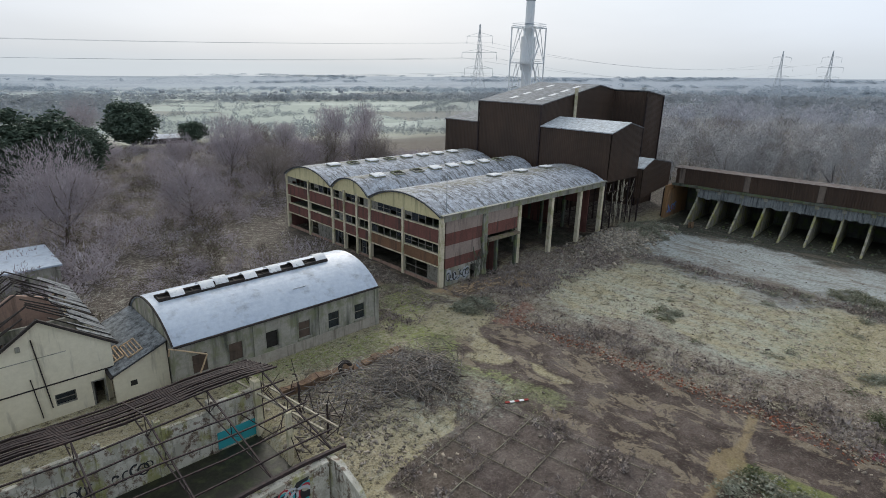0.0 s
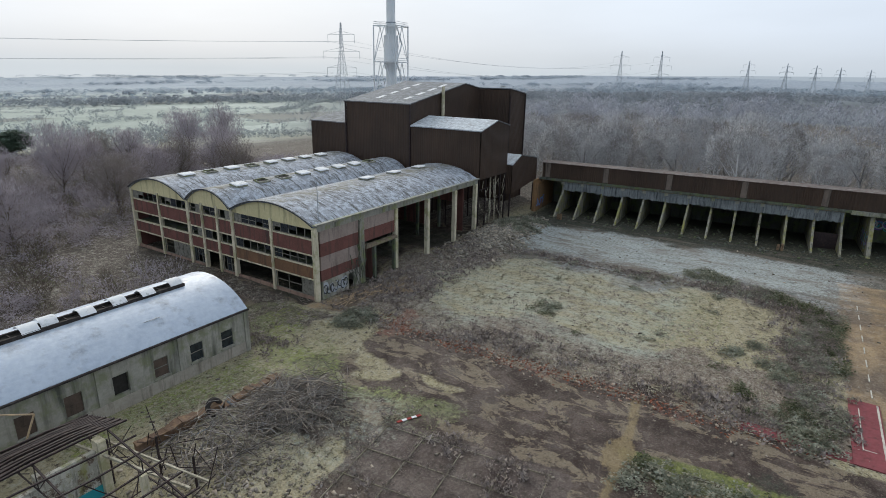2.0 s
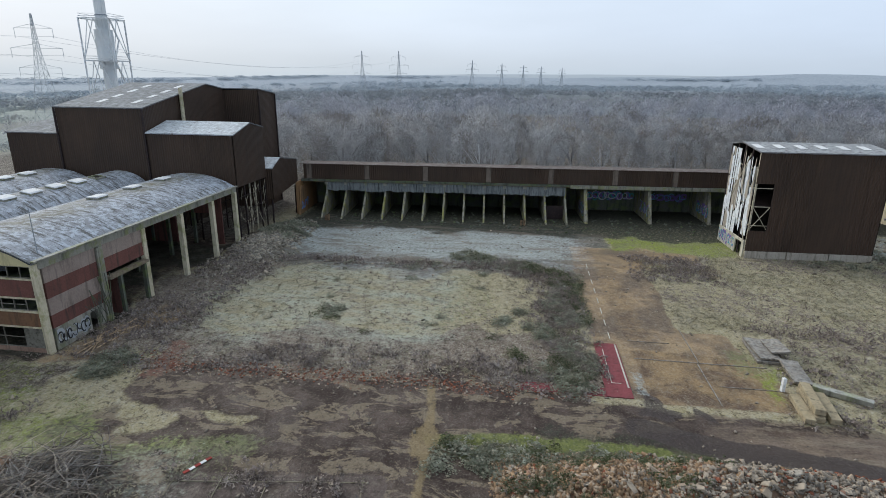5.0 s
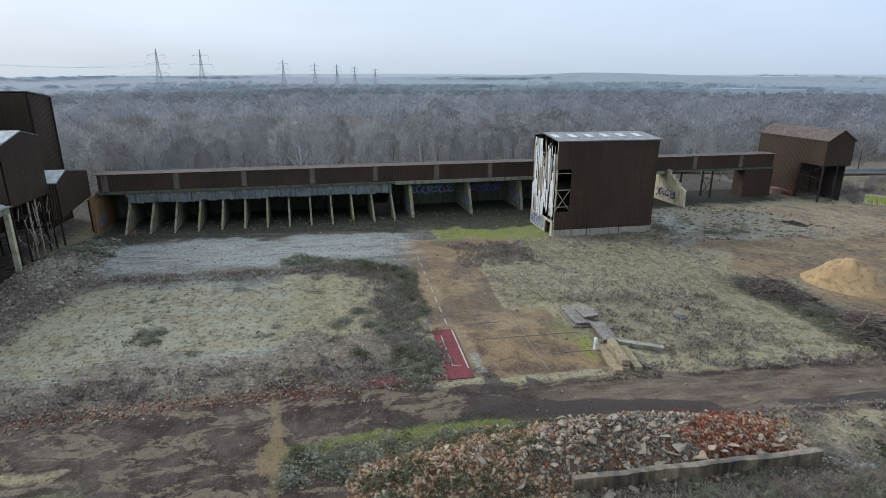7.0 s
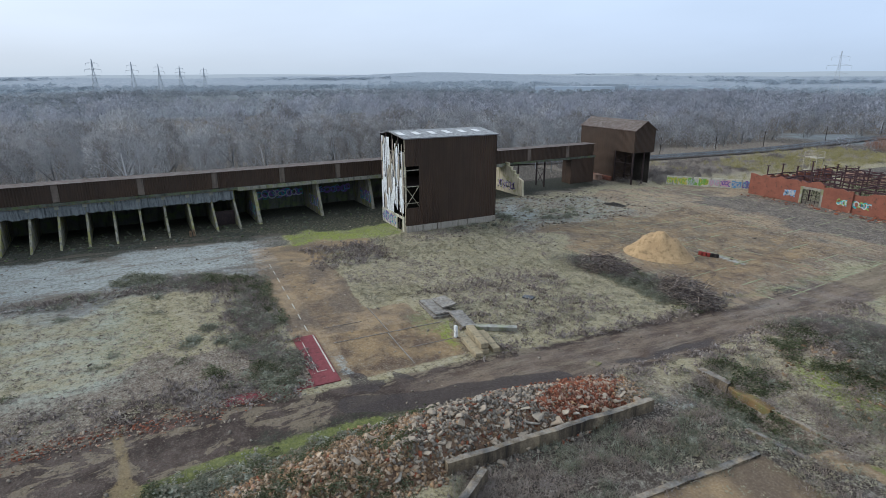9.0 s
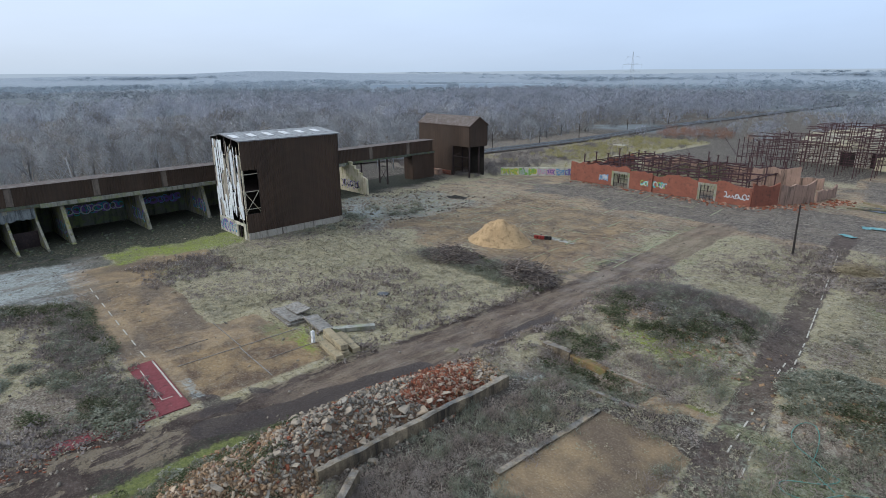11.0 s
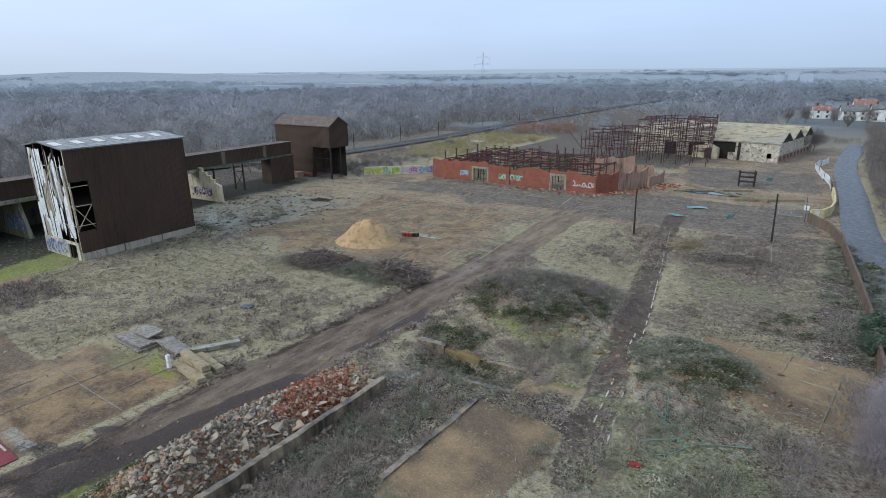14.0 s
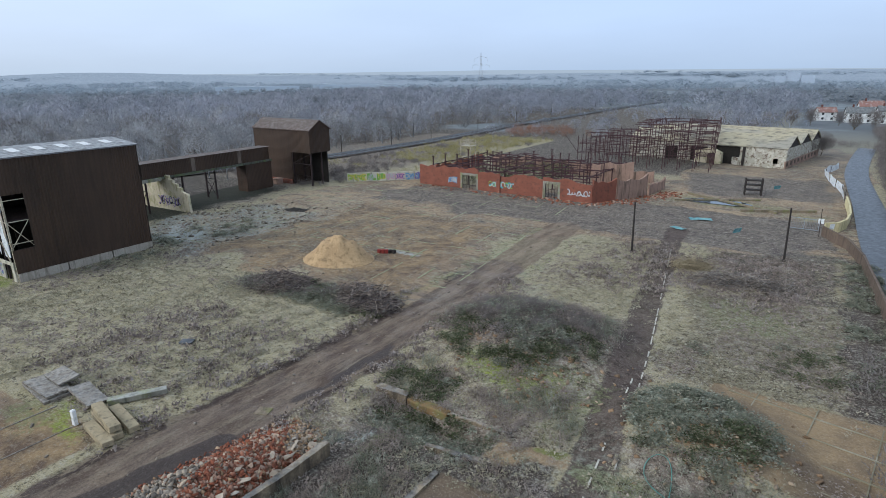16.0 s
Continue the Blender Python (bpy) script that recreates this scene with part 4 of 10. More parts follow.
    pad = k.mix(k.ramp(n4, 0.46, 0.6, 0, 0.75), pad, hexa("#5f5349"))
    pad = k.mix(k.ramp(gr, 0.56, 0.68, 0, 0.5), pad, hexa("#4f463d"))
    col = k.mix(k.math("MULTIPLY", weight("pads", 0.4, 0.6, 0.35), 0.9), col, pad)
    col = k.mix(k.math("MULTIPLY", weight("pale", 0.45, 0.8, 0.9), 0.75), col, k.mix(k.ramp(n3, 0.3, 0.7), hexa("#929c9a"), hexa("#b5bdbd")))
    smear = k.noise(0.22, 7, 0.7, stretch=(1.7, 0.5, 1), w=311.0, distortion=0.7)
    col = k.mix(k.math("MULTIPLY", k.attr("apron"), k.ramp(smear, 0.5, 0.62, 0, 0.7)), col, hexa("#6d645a"))
    col = k.mix(k.math("MULTIPLY", k.attr("apron"), k.ramp(smear, 0.42, 0.36, 0, 0.6)), col, hexa("#4c4f4c"))
    col = k.mix(k.math("MULTIPLY", weight("track", 0.4, 0.6, 0.35), 0.85), col, k.mix(k.ramp(n2, 0.35, 0.65), hexa("#74654a"), hexa("#8f7f5f")))
    # grit, straw and crumbs of soil too small to build
    fine = k.noise(5.5, 5, 0.8, w=231.0)
    col = k.mix(k.math("MULTIPLY", k.ramp(fine, 0.53, 0.64, 0, 0.62), soft_near), col, hexa("#332c27"))
    col = k.mix(k.math("MULTIPLY", k.ramp(fine, 0.47, 0.36, 0, 0.62), k.math("MULTIPLY", near, k.math("SUBTRACT", 1.0, k.math("MAXIMUM", k.math("MULTIPLY", hard, 0.7), k.math("MULTIPLY", k.attr("wet"), 0.85))))), col, hexa("#b6b1a2"))
    h = k.math("ADD", k.math("MULTIPLY", n2, 0.5), k.math("MULTIPLY", fine, 0.5))
    k.bump(h, 0.9, 0.16)
    # standing damp gives the tarmac its sheen
    damp = k.math("MAXIMUM", k.math("MULTIPLY", wt, k.ramp(n1, 0.35, 0.6)), wetrun)
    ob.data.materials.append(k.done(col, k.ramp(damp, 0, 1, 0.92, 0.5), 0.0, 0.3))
    return tagged(ob, "frosted waste ground with cracked tarmac, moss and dead grass", "ground", kind="structure")


ground = build_ground()


HX0, HY0, HN, HM = -60, -280, 300, 560
GX, GY = np.meshgrid(np.arange(HX0, HX0 + HN + 1, dtype=float), np.arange(HY0, HY0 + HM + 1, dtype=float), indexing="ij")
HEIGHTS = ground_height(GX.ravel(), GY.ravel()).reshape(GX.shape).tolist()


def on_ground(x, y):
    """The ground's height at one place: from a metre grid over the site, else worked out."""
    u, v = x - HX0, y - HY0
    if 0 <= u < HN and 0 <= v < HM:
        i, j = int(u), int(v)
        a, b = u - i, v - j
        return (HEIGHTS[i][j] * (1 - a) + HEIGHTS[i + 1][j] * a) * (1 - b) + (HEIGHTS[i][j + 1] * (1 - a) + HEIGHTS[i + 1][j + 1] * a) * b
    return float(ground_height(np.array([float(x)]), np.array([float(y)]))[0])

# ---- the three-storey works building with barrel roofs ----
def window_unit(parent, axis, at, a0, a1, z0, z1, lights, rnd, out=-1, keep=0.6):
    """A steel window with upright bars; many of its panes are gone."""
    bm = bmesh.new()
    d = (at - 0.05, at + 0.05)

    def stick(u0, u1, w0, w1):
        box(bm, *((*d, u0, u1) if axis == "x" else (u0, u1, *d)), w0, w1)
    stick(a0, a1, z0, z0 + 0.08), stick(a0, a1, z1 - 0.08, z1)
    for i in range(lights + 1):
        u = a0 + (a1 - a0) * i / lights
        stick(max(u - 0.03, a0), min(u + 0.03, a1), z0 + 0.08, z1 - 0.08)
    if rnd.random() < 0.5:
        for i in range(lights):
            if rnd.random() < 0.4:
                u = a0 + (a1 - a0) * i / lights
                stick(u + 0.05, u + (a1 - a0) / lights - 0.05, (z0 + z1) / 2 - 0.03, (z0 + z1) / 2 + 0.03)
    win = part("window", bm, "frame_white", parent)
    for i in range(lights):
        if rnd.random() < keep:
            u0, u1 = a0 + (a1 - a0) * i / lights + 0.05, a0 + (a1 - a0) * (i + 1) / lights - 0.05
            low = z0 + 0.1 if rnd.random() < 0.6 else (z0 + z1) / 2
            b = boxes((at - 0.01, at + 0.01, u0, u1, low, z1 - 0.1) if axis == "x" else (u0, u1, at - 0.01, at + 0.01, low, z1 - 0.1))
            part("pane", b, "glass_dark" if rnd.random() < 0.75 else "frame_white", win)
    return win


def main_building():
    rnd = random.Random(4)
    X0, X1, Y0, Y1 = 46.2, 83.8, 47.4, 85.6
    T = thing("works_building", "derelict three-storey brick and concrete works with barrel vault roofs", "building", (X0, Y0, 0))
    T.matrix_world = Matrix.Identity(4)
    cols = [47.65, 54.9, 62.2, 65.3, 68.5, 71.6, 78.5, 85.35]
    thick = {47.65: 0.55, 62.2: 0.5, 71.6: 0.5}
    for y in cols:
        w = thick.get(y, 0.38) / 2
        part("column", boxes((X0 - 0.12, X0 + 0.42, y - w, y + w, 0, 9.15)), "cream", T)
    vaults = [(47.4, 62.2), (62.2, 71.6), (71.6, 85.6)]
    for a, b in zip(cols, cols[1:]):
        wa, wb = thick.get(a, 0.38) / 2, thick.get(b, 0.38) / 2
        u0, u1 = a + wa + 0.005, b - wb - 0.005
        narrow = b - a < 4
        for z0, z1 in ((2.75, 4.2), (5.75, 7.5)):
            part("spandrel", boxes((X0 + 0.06, X0 + 0.34, u0, u1, z0, z1)), "board_rust" if a < 62 and z0 < 4 else "brick", T, "dark red brick spandrel panel" if a > 62 or z0 > 4 else "rust-stained brown spandrel panel")
            part("sill", boxes((X0 - 0.02, X0 + 0.38, u0, u1, z1 + 0.003, z1 + 0.14)), "cream", T)
            part("lintel", boxes((X0 + 0.0, X0 + 0.36, u0, u1, z0 - 0.17, z0 - 0.003)), "cream", T)
        part("plinth_wall", boxes((X0 + 0.08, X0 + 0.34, u0, u1, 0, 0.45 if not (65 < a < 66) else 0.12)), "brick_pale", T)
        n = 2 if narrow else 5
        for z0, z1, keep in ((0.46, 2.57, 0.25), (4.35, 5.57, 0.45), (7.65, 8.83, 0.75)):
            if z0 < 1 and (65 < a < 66 or a > 78):
                continue
            if (z0 < 5 and a > 71 and z0 > 1) or (z0 < 1 and 54 < a < 62):
                continue
            window_unit(T, "x", X0 + 0.2, u0 + 0.02, u1 - 0.02, z0, z1, n if z0 > 1 else max(3, n // 2), rnd, keep=keep)
    # arched gable walls over the top windows, and the roofs
    for i, (a, b) in enumerate(vaults):
        bm, height = vault(a + 0.1, b - 0.1, 9.35, 1.9, X0 - 0.25, X1 + 0.25, 0.22)
        roof = part("vault_roof", bm, "roof_vault", T, "mossy grey barrel vault roof with patches of frost", smooth=False)
        pts = [(a + 0.12, 8.86), (b - 0.12, 8.86)] + [(b - 0.15 - (b - a - 0.3) * k / 16, height(b - 0.15 - (b - a - 0.3) * k / 16) - 0.24) for k in range(17)]
        part("gable", prism(pts, "x", X0 + 0.02, X0 + 0.3), "render_cream", T, "cream rendered arched gable")
        part("gable", prism(pts, "x", X1 - 0.3, X1 - 0.02), "conc", T)
        rim = [(a + 0.12 + (b - a - 0.24) * k / 16, height(a + 0.12 + (b - a - 0.24) * k / 16)) for k in range(17)]
        rim2 = rim + [(u, z - 0.2) for u, z in rim[::-1]]
        bmr = bmesh.new()
        for (u, z), (u2, z2) in zip(rim, rim[1:]):
            bar(bmr, (X0 - 0.28, u, z - 0.08), (X0 - 0.28, u2, z2 - 0.08), 0.13)
        part("roof_edge", bmr, "slate", T, "dark felt edge of the vault")
        # rooflights: white lids, some of them lost
        mid = (a + b) / 2
        xs = [64.5, 71.0, 77.6] if i == 0 else [50.5 + 3.9 * k for k in range(8)]
        for k, x in enumerate(xs):
            y = mid - (1.0 if i else -0.4)
            z = height(y)
            sl = math.degrees(math.atan2(height(y + 0.3) - height(y - 0.3), 0.6))
            w, l = 0.75, 0.95
            bm = boxes((-l, l, -w, -w + 0.12, -0.1, 0.22), (-l, l, w - 0.12, w, -0.1, 0.22), (-l, -l + 0.12, -w + 0.12, w - 0.12, -0.1, 0.22), (l - 0.12, l, -w + 0.12, w - 0.12, -0.1, 0.22))
            up = part("rooflight", bm, "conc", roof)
            up.matrix_local = pose(x, y, z, sl, 0, 0)
            # where a lid is lost, a dark block paints the hole's shade
            lost = i > 0 and k in ((1, 2, 7) if i == 1 else (1, 3))
            lid = prism([(-w - 0.05, 0.225), (w + 0.05, 0.225), (w - 0.1, 0.36), (-w + 0.1, 0.36)], "x", -l - 0.05, l + 0.05) if not lost else boxes((-l + 0.12, l - 0.12, -w + 0.12, w - 0.12, -0.06, 0.03))
            part("lid", lid, "dark" if lost else "skylight", up, "dark block painted as the open hole's shade" if lost else "white plastic lid")
    for y in (62.2, 71.6):
        part("valley_gutter", boxes((X0 - 0.2, X1 + 0.2, y - 0.28, y + 0.28, 9.1, 9.42)), "conc", T)
    # the long side: columns, edge beam, infill
    xs = [46.62, 54.3, 61.4, 69.2, 76.9, 83.5]
    for i, x in enumerate(xs[1:]):
        part("column", boxes((x - 0.3, x + 0.3, Y0 - 0.1, Y0 + 0.5, 0, 8.55)), "cream" if i else "conc", T, "algae-stained concrete column")
        if i == 0:
            part("downpipe", boxes((x - 0.62, x - 0.42, Y0 - 0.16, Y0 + 0.05, 0.2, 8.5)), "conc", T)
    part("edge_beam", boxes((46.45, 83.9, Y0 - 0.06, Y0 + 0.44, 8.58, 9.32)), "conc", T, "stained concrete edge beam under the eaves")
    part("eaves_gutter", boxes((46.0, 84.1, Y0 - 0.3, Y0 + 0.2, 9.34, 9.5)), "conc", T, "grey eaves gutter")
    for z0, z1, m in ((2.35, 3.7, "brick"), (3.71, 5.4, "brick_grey"), (5.41, 7.0, "brick"), (7.01, 8.57, "brick_grey")):
        part("infill_panel", boxes((46.95, 53.66, Y0 + 0.08, Y0 + 0.34, z0, z1)), m, T)
        if z0 > 4.5:
            part("infill_panel", boxes((54.62, 61.08, Y0 + 0.08, Y0 + 0.34, z0, z1)), m, T)
    low = holed("y", Y0 + 0.08, 0.26, 46.95, 53.66, 0, 2.34, [(51.6, 52.7, 0, 2.0)])
    wall = part("ground_wall", low, "render_grey", T)
    scrawl("graffiti", wall, "y", Y0 + 0.08, 47.2, 51.4, 0.3, 2.1, ["g_silver", "g_white", "g_black"], 5, 7, 0.3)
    part("hood", boxes((54.6, 61.1, Y0 - 0.45, Y0 + 0.3, 4.6, 4.95)), "conc_tan", T, "broken concrete canopy over a doorway")
    part("door_post", boxes((56.2, 56.55, Y0 - 0.4, Y0 - 0.0, 0, 4.59)), "conc_dark", T)
    part("door_post", boxes((60.3, 60.65, Y0 - 0.4, Y0 - 0.0, 0, 4.59)), "conc_dark", T)
    part("side_wall", holed("x", 56.2, 0.3, Y0 + 0.1, Y0 + 5.5, 0, 4.6, [(Y0 + 2, Y0 + 4, 0, 2.6)]), "brick", T)
    for k in range(14):
        bm = bmesh.new()
        x = 53 + rnd.uniform(-1.2, 1.5)
        bar(bm, (x, Y0 - rnd.uniform(0.1, 0.7), rnd.uniform(0, 2)), (x + rnd.uniform(-1.5, 1.5), Y0 - 0.2, rnd.uniform(2.5, 6)), 0.04)
        part("loose_pipe", bm, "conc_dark", T)
    # inside: floors, cross walls, rear columns
    for z in (3.95, 7.2):
        part("floor_slab", boxes((X0 + 0.36, X0 + 8.0, Y0 + 0.6, Y1 - 0.3, z, z + 0.22)), "conc_dark", T)
    part("cross_wall", holed("x", X0 + 8.1, 0.2, Y0 + 0.6, Y1 - 0.3, 0, 9.2, [(Y0 + 4, Y0 + 6, 0, 2.4), (70, 73, 0, 2.6)]), "render_grey", T)
    for x in xs[2:]:
        for y in (54.8, 62.2, 71.6, 79):
            part("inner_column", boxes((x - 0.22, x + 0.22, y - 0.22, y + 0.22, 0, 9.1)), "conc_dark", T)
    part("rear_wall", holed("y", Y1 - 0.28, 0.28, X0 + 0.45, X1 - 0.35, 0, 9.3, [(60, 66, 0.2, 3.5)]), "brick", T)
    part("end_wall", holed("x", X1 - 0.29, 0.28, 50, Y1 - 0.3, 0, 8.84, [(52, 58, 0, 5)]), "brick", T)
    bm = bmesh.new()
    bar(bm, (47.6, 48.2, 9.6), (47.6, 48.2, 14.2), 0.035)
    part("roof_mast", bm, "steel_grey", T)
    return T


main_building()


# ---- the brown clad tower blocks behind it ----
def clad_wall(parent, axis, at, out, a0, a1, low, high, material="clad"):
    vs, fs = ribbed(axis, at, out, a0, a1, low, high)
    ob = raw("clad_wall", vs, fs, material, parent)
    f = low if callable(low) else (lambda u: low)
    g = high if callable(high) else (lambda u: high)
    n = 6
    back = [(a0 + (a1 - a0) * i / n) for i in range(n + 1)]
    pts = [(u, f(u)) for u in back] + [(u, g(u)) for u in back[::-1]]
    inner = at - out * 0.02
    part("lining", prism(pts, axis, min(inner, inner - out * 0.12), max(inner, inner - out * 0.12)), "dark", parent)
    return ob


def ridge(x0, z0, xr, zr, x1, z1):
    return lambda u: z0 + (zr - z0) * (u - x0) / (xr - x0) if u <= xr else zr + (z1 - zr) * (u - xr) / (x1 - xr)


def tower():
    T = thing("clad_tower", "tall dark brown corrugated metal works tower with stepped roofs", "building", (85, 62, 0))
    T.matrix_world = Matrix.Identity(4)
    top = ridge(85, 20.9, 104, 24.3, 117.2, 22.4)
    clad_wall(T, "x", 85.0, -1, 62.4, 77.3, 0, 20.9)
    clad_wall(T, "y", 62.4, -1, 85.0, 110.0, 0, top)
    clad_wall(T, "x", 110.0, -1, 55.1, 62.4, 0, 23.15)
    clad_wall(T, "y", 55.1, -1, 110.0, 117.2, 0, top)
    clad_wall(T, "x", 117.2, 1, 55.1, 77.3, 0, 22.4)
    clad_wall(T, "y", 77.3, 1, 85.0, 117.2, 0, top)
    r = 0.25
    part("roof", roof_slab([(85 - r, 62.4 - r, 20.95), (104, 62.4 - r, 24.4), (104, 77.3 + r, 24.4), (85 - r, 77.3 + r, 20.95)]), "clad_grey", T, "grey-brown sheet roof with pale rooflights")
    part("roof", roof_slab([(104.01, 62.4 - r, 24.4), (109.9, 62.4 - r, 23.5), (109.9, 77.3 + r, 23.5), (104.01, 77.3 + r, 24.4)]), "clad_grey", T)
    part("roof", roof_slab([(109.91, 55.1 - r, 23.5), (117.4, 55.1 - r, 22.5), (117.4, 77.3 + r, 22.5), (109.91, 77.3 + r, 23.5)]), "clad_grey", T)
    for i in range(4):
        for j in range(2):
            x0, y0 = 88.0 + 3.9 * i, 65.2 + 6.4 * j
            z0, z1 = 20.95 + (x0 - 84.75) * 0.1793 + 0.02, 20.95 + (x0 + 2.2 - 84.75) * 0.1793 + 0.02
            part("rooflight_strip", roof_slab([(x0, y0, z0), (x0 + 2.2, y0, z1), (x0 + 2.2, y0 + 0.9, z1), (x0, y0 + 0.9, z0)], 0.03), "skylight", T)
    for a in ((84.86, 62.26), (84.86, 77.44), (110, 54.96), (117.3, 54.96)):
        part("corner_trim", boxes((a[0] - 0.12, a[0] + 0.12, a[1] - 0.12, a[1] + 0.12, 0, 20.8 if a[0] < 90 else 22.3)), "steel", T)
    bm = bmesh.new()
    bar(bm, (95.2, 61.9, 16), (95.2, 61.9, 23.8), 0.32, sides=10)
    part("vent_pipe", bm, "cream", T, "pale yellow vertical vent pipe")
    # lower annexe
    A = thing("clad_annexe", "lower dark brown corrugated annexe with a sheet roof", "building", (85, 82, 0))
    A.matrix_world = Matrix.Identity(4)
    top = ridge(85, 16.7, 97, 18.4, 104, 17.4)
    clad_wall(A, "x", 85.0, -1, 77.6, 86.9, 0, 16.7)
    clad_wall(A, "y", 86.9, 1, 85.0, 104.0, 0, top)
    part("roof", roof_slab([(84.8, 77.65, 16.8), (97, 77.65, 18.5), (97, 87.1, 18.5), (84.8, 87.1, 16.8)]), "clad_grey", A)
    part("roof", roof_slab([(97.01, 77.65, 18.5), (104.1, 77.65, 17.5), (104.1, 87.1, 17.5), (97.01, 87.1, 18.5)]), "clad_grey", A)
    # wing over a bare steel frame
    W = thing("clad_wing", "dark brown corrugated wing raised on rusting steel legs, frosted roof", "building", (85, 48, 0))
    W.matrix_world = Matrix.Identity(4)
    top = ridge(85, 17.2, 90.6, 18.6, 95.2, 17.6)
    clad_wall(W, "x", 85.0, -1, 47.7, 62.1, 9.2, 17.2)
    clad_wall(W, "y", 47.7, -1, 85.0, 95.2, 9.0, top)
    clad_wall(W, "x", 95.2, 1, 47.7, 62.1, 9.0, 17.6)
    part("roof", roof_slab([(84.7, 47.5, 17.22), (90.6, 47.5, 18.7), (90.6, 62.1, 18.7), (84.7, 62.1, 17.22)]), "clad_rime", W, "frost-white sheet roof")
    part("roof", roof_slab([(90.61, 47.5, 18.7), (95.4, 47.5, 17.65), (95.4, 62.1, 17.65), (90.61, 62.1, 18.7)]), "clad_grey", W)
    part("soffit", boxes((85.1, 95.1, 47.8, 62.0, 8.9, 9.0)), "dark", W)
    rnd = random.Random(2)
    for x in (85.2, 87.6, 89.4, 91.3, 93.1, 95.0):
        for y in (47.9, 54.5, 61.5):
            bm = bmesh.new()
            bar(bm, (x, y, 0), (x, y, 8.9), 0.13)
            part("leg", bm, "steel_pale" if y < 48 and rnd.random() < 0.6 else "steel", W)
    for z in (2.6, 4.9, 7.0):
        for y in (47.9, 54.5):
            bm = bmesh.new()
            bar(bm, (85.2, y, z + rnd.uniform(-0.3, 0.3)), (95.0, y, z + rnd.uniform(-0.3, 0.3)), 0.08)
            part("rail", bm, "steel", W)
    for k in range(26):
        x = rnd.uniform(85.3, 95)
        z = rnd.uniform(3, 8.8)
        bm = bmesh.new()
        bar(bm, (x, 47.8, z), (x + rnd.uniform(-0.9, 0.9), 47.7 + rnd.uniform(-0.5, 0.6), z - rnd.uniform(0.8, 3)), 0.045)
        part("torn_strip", bm, "steel_pale", W)
    # transfer house at the head of the gallery
    H = thing("transfer_house", "brown corrugated transfer house with frosted roof and sloping underside", "building", (95, 46, 0))
    H.matrix_world = Matrix.Identity(4)
    top = ridge(95.3, 10.5, 98.6, 11.9, 106.4, 10.6)
    clad_wall(H, "y", 46.6, -1, 95.3, 106.4, lambda u: 5.0 + (u - 95.3) * 0.12, top)
    clad_wall(H, "x", 95.3, -1, 46.6, 54.8, 5.0, 10.5)
    part("roof", roof_slab([(95.1, 46.4, 10.55), (98.6, 46.4, 12.0), (98.6, 54.9, 12.0), (95.1, 54.9, 10.55)]), "clad_rime", H)
    part("roof", roof_slab([(98.61, 46.4, 12.0), (106.5, 46.4, 10.7), (106.5, 54.9, 10.7), (98.61, 54.9, 12.0)]), "clad_grey", H)
    for x, y in ((95.6, 47), (106, 47), (95.6, 54.5), (106, 54.5)):
        bm = bmesh.new()
        bar(bm, (x, y, 0), (x, y, 5.6), 0.16)
        part("leg", bm, "steel", H)


tower()

# ---- the raised conveyor gallery over a row of storage bunkers ----
GAL = pose(107.0, 46.0, 0, 0, 0, 4.0)     # local y runs along the gallery (negative away from the tower)


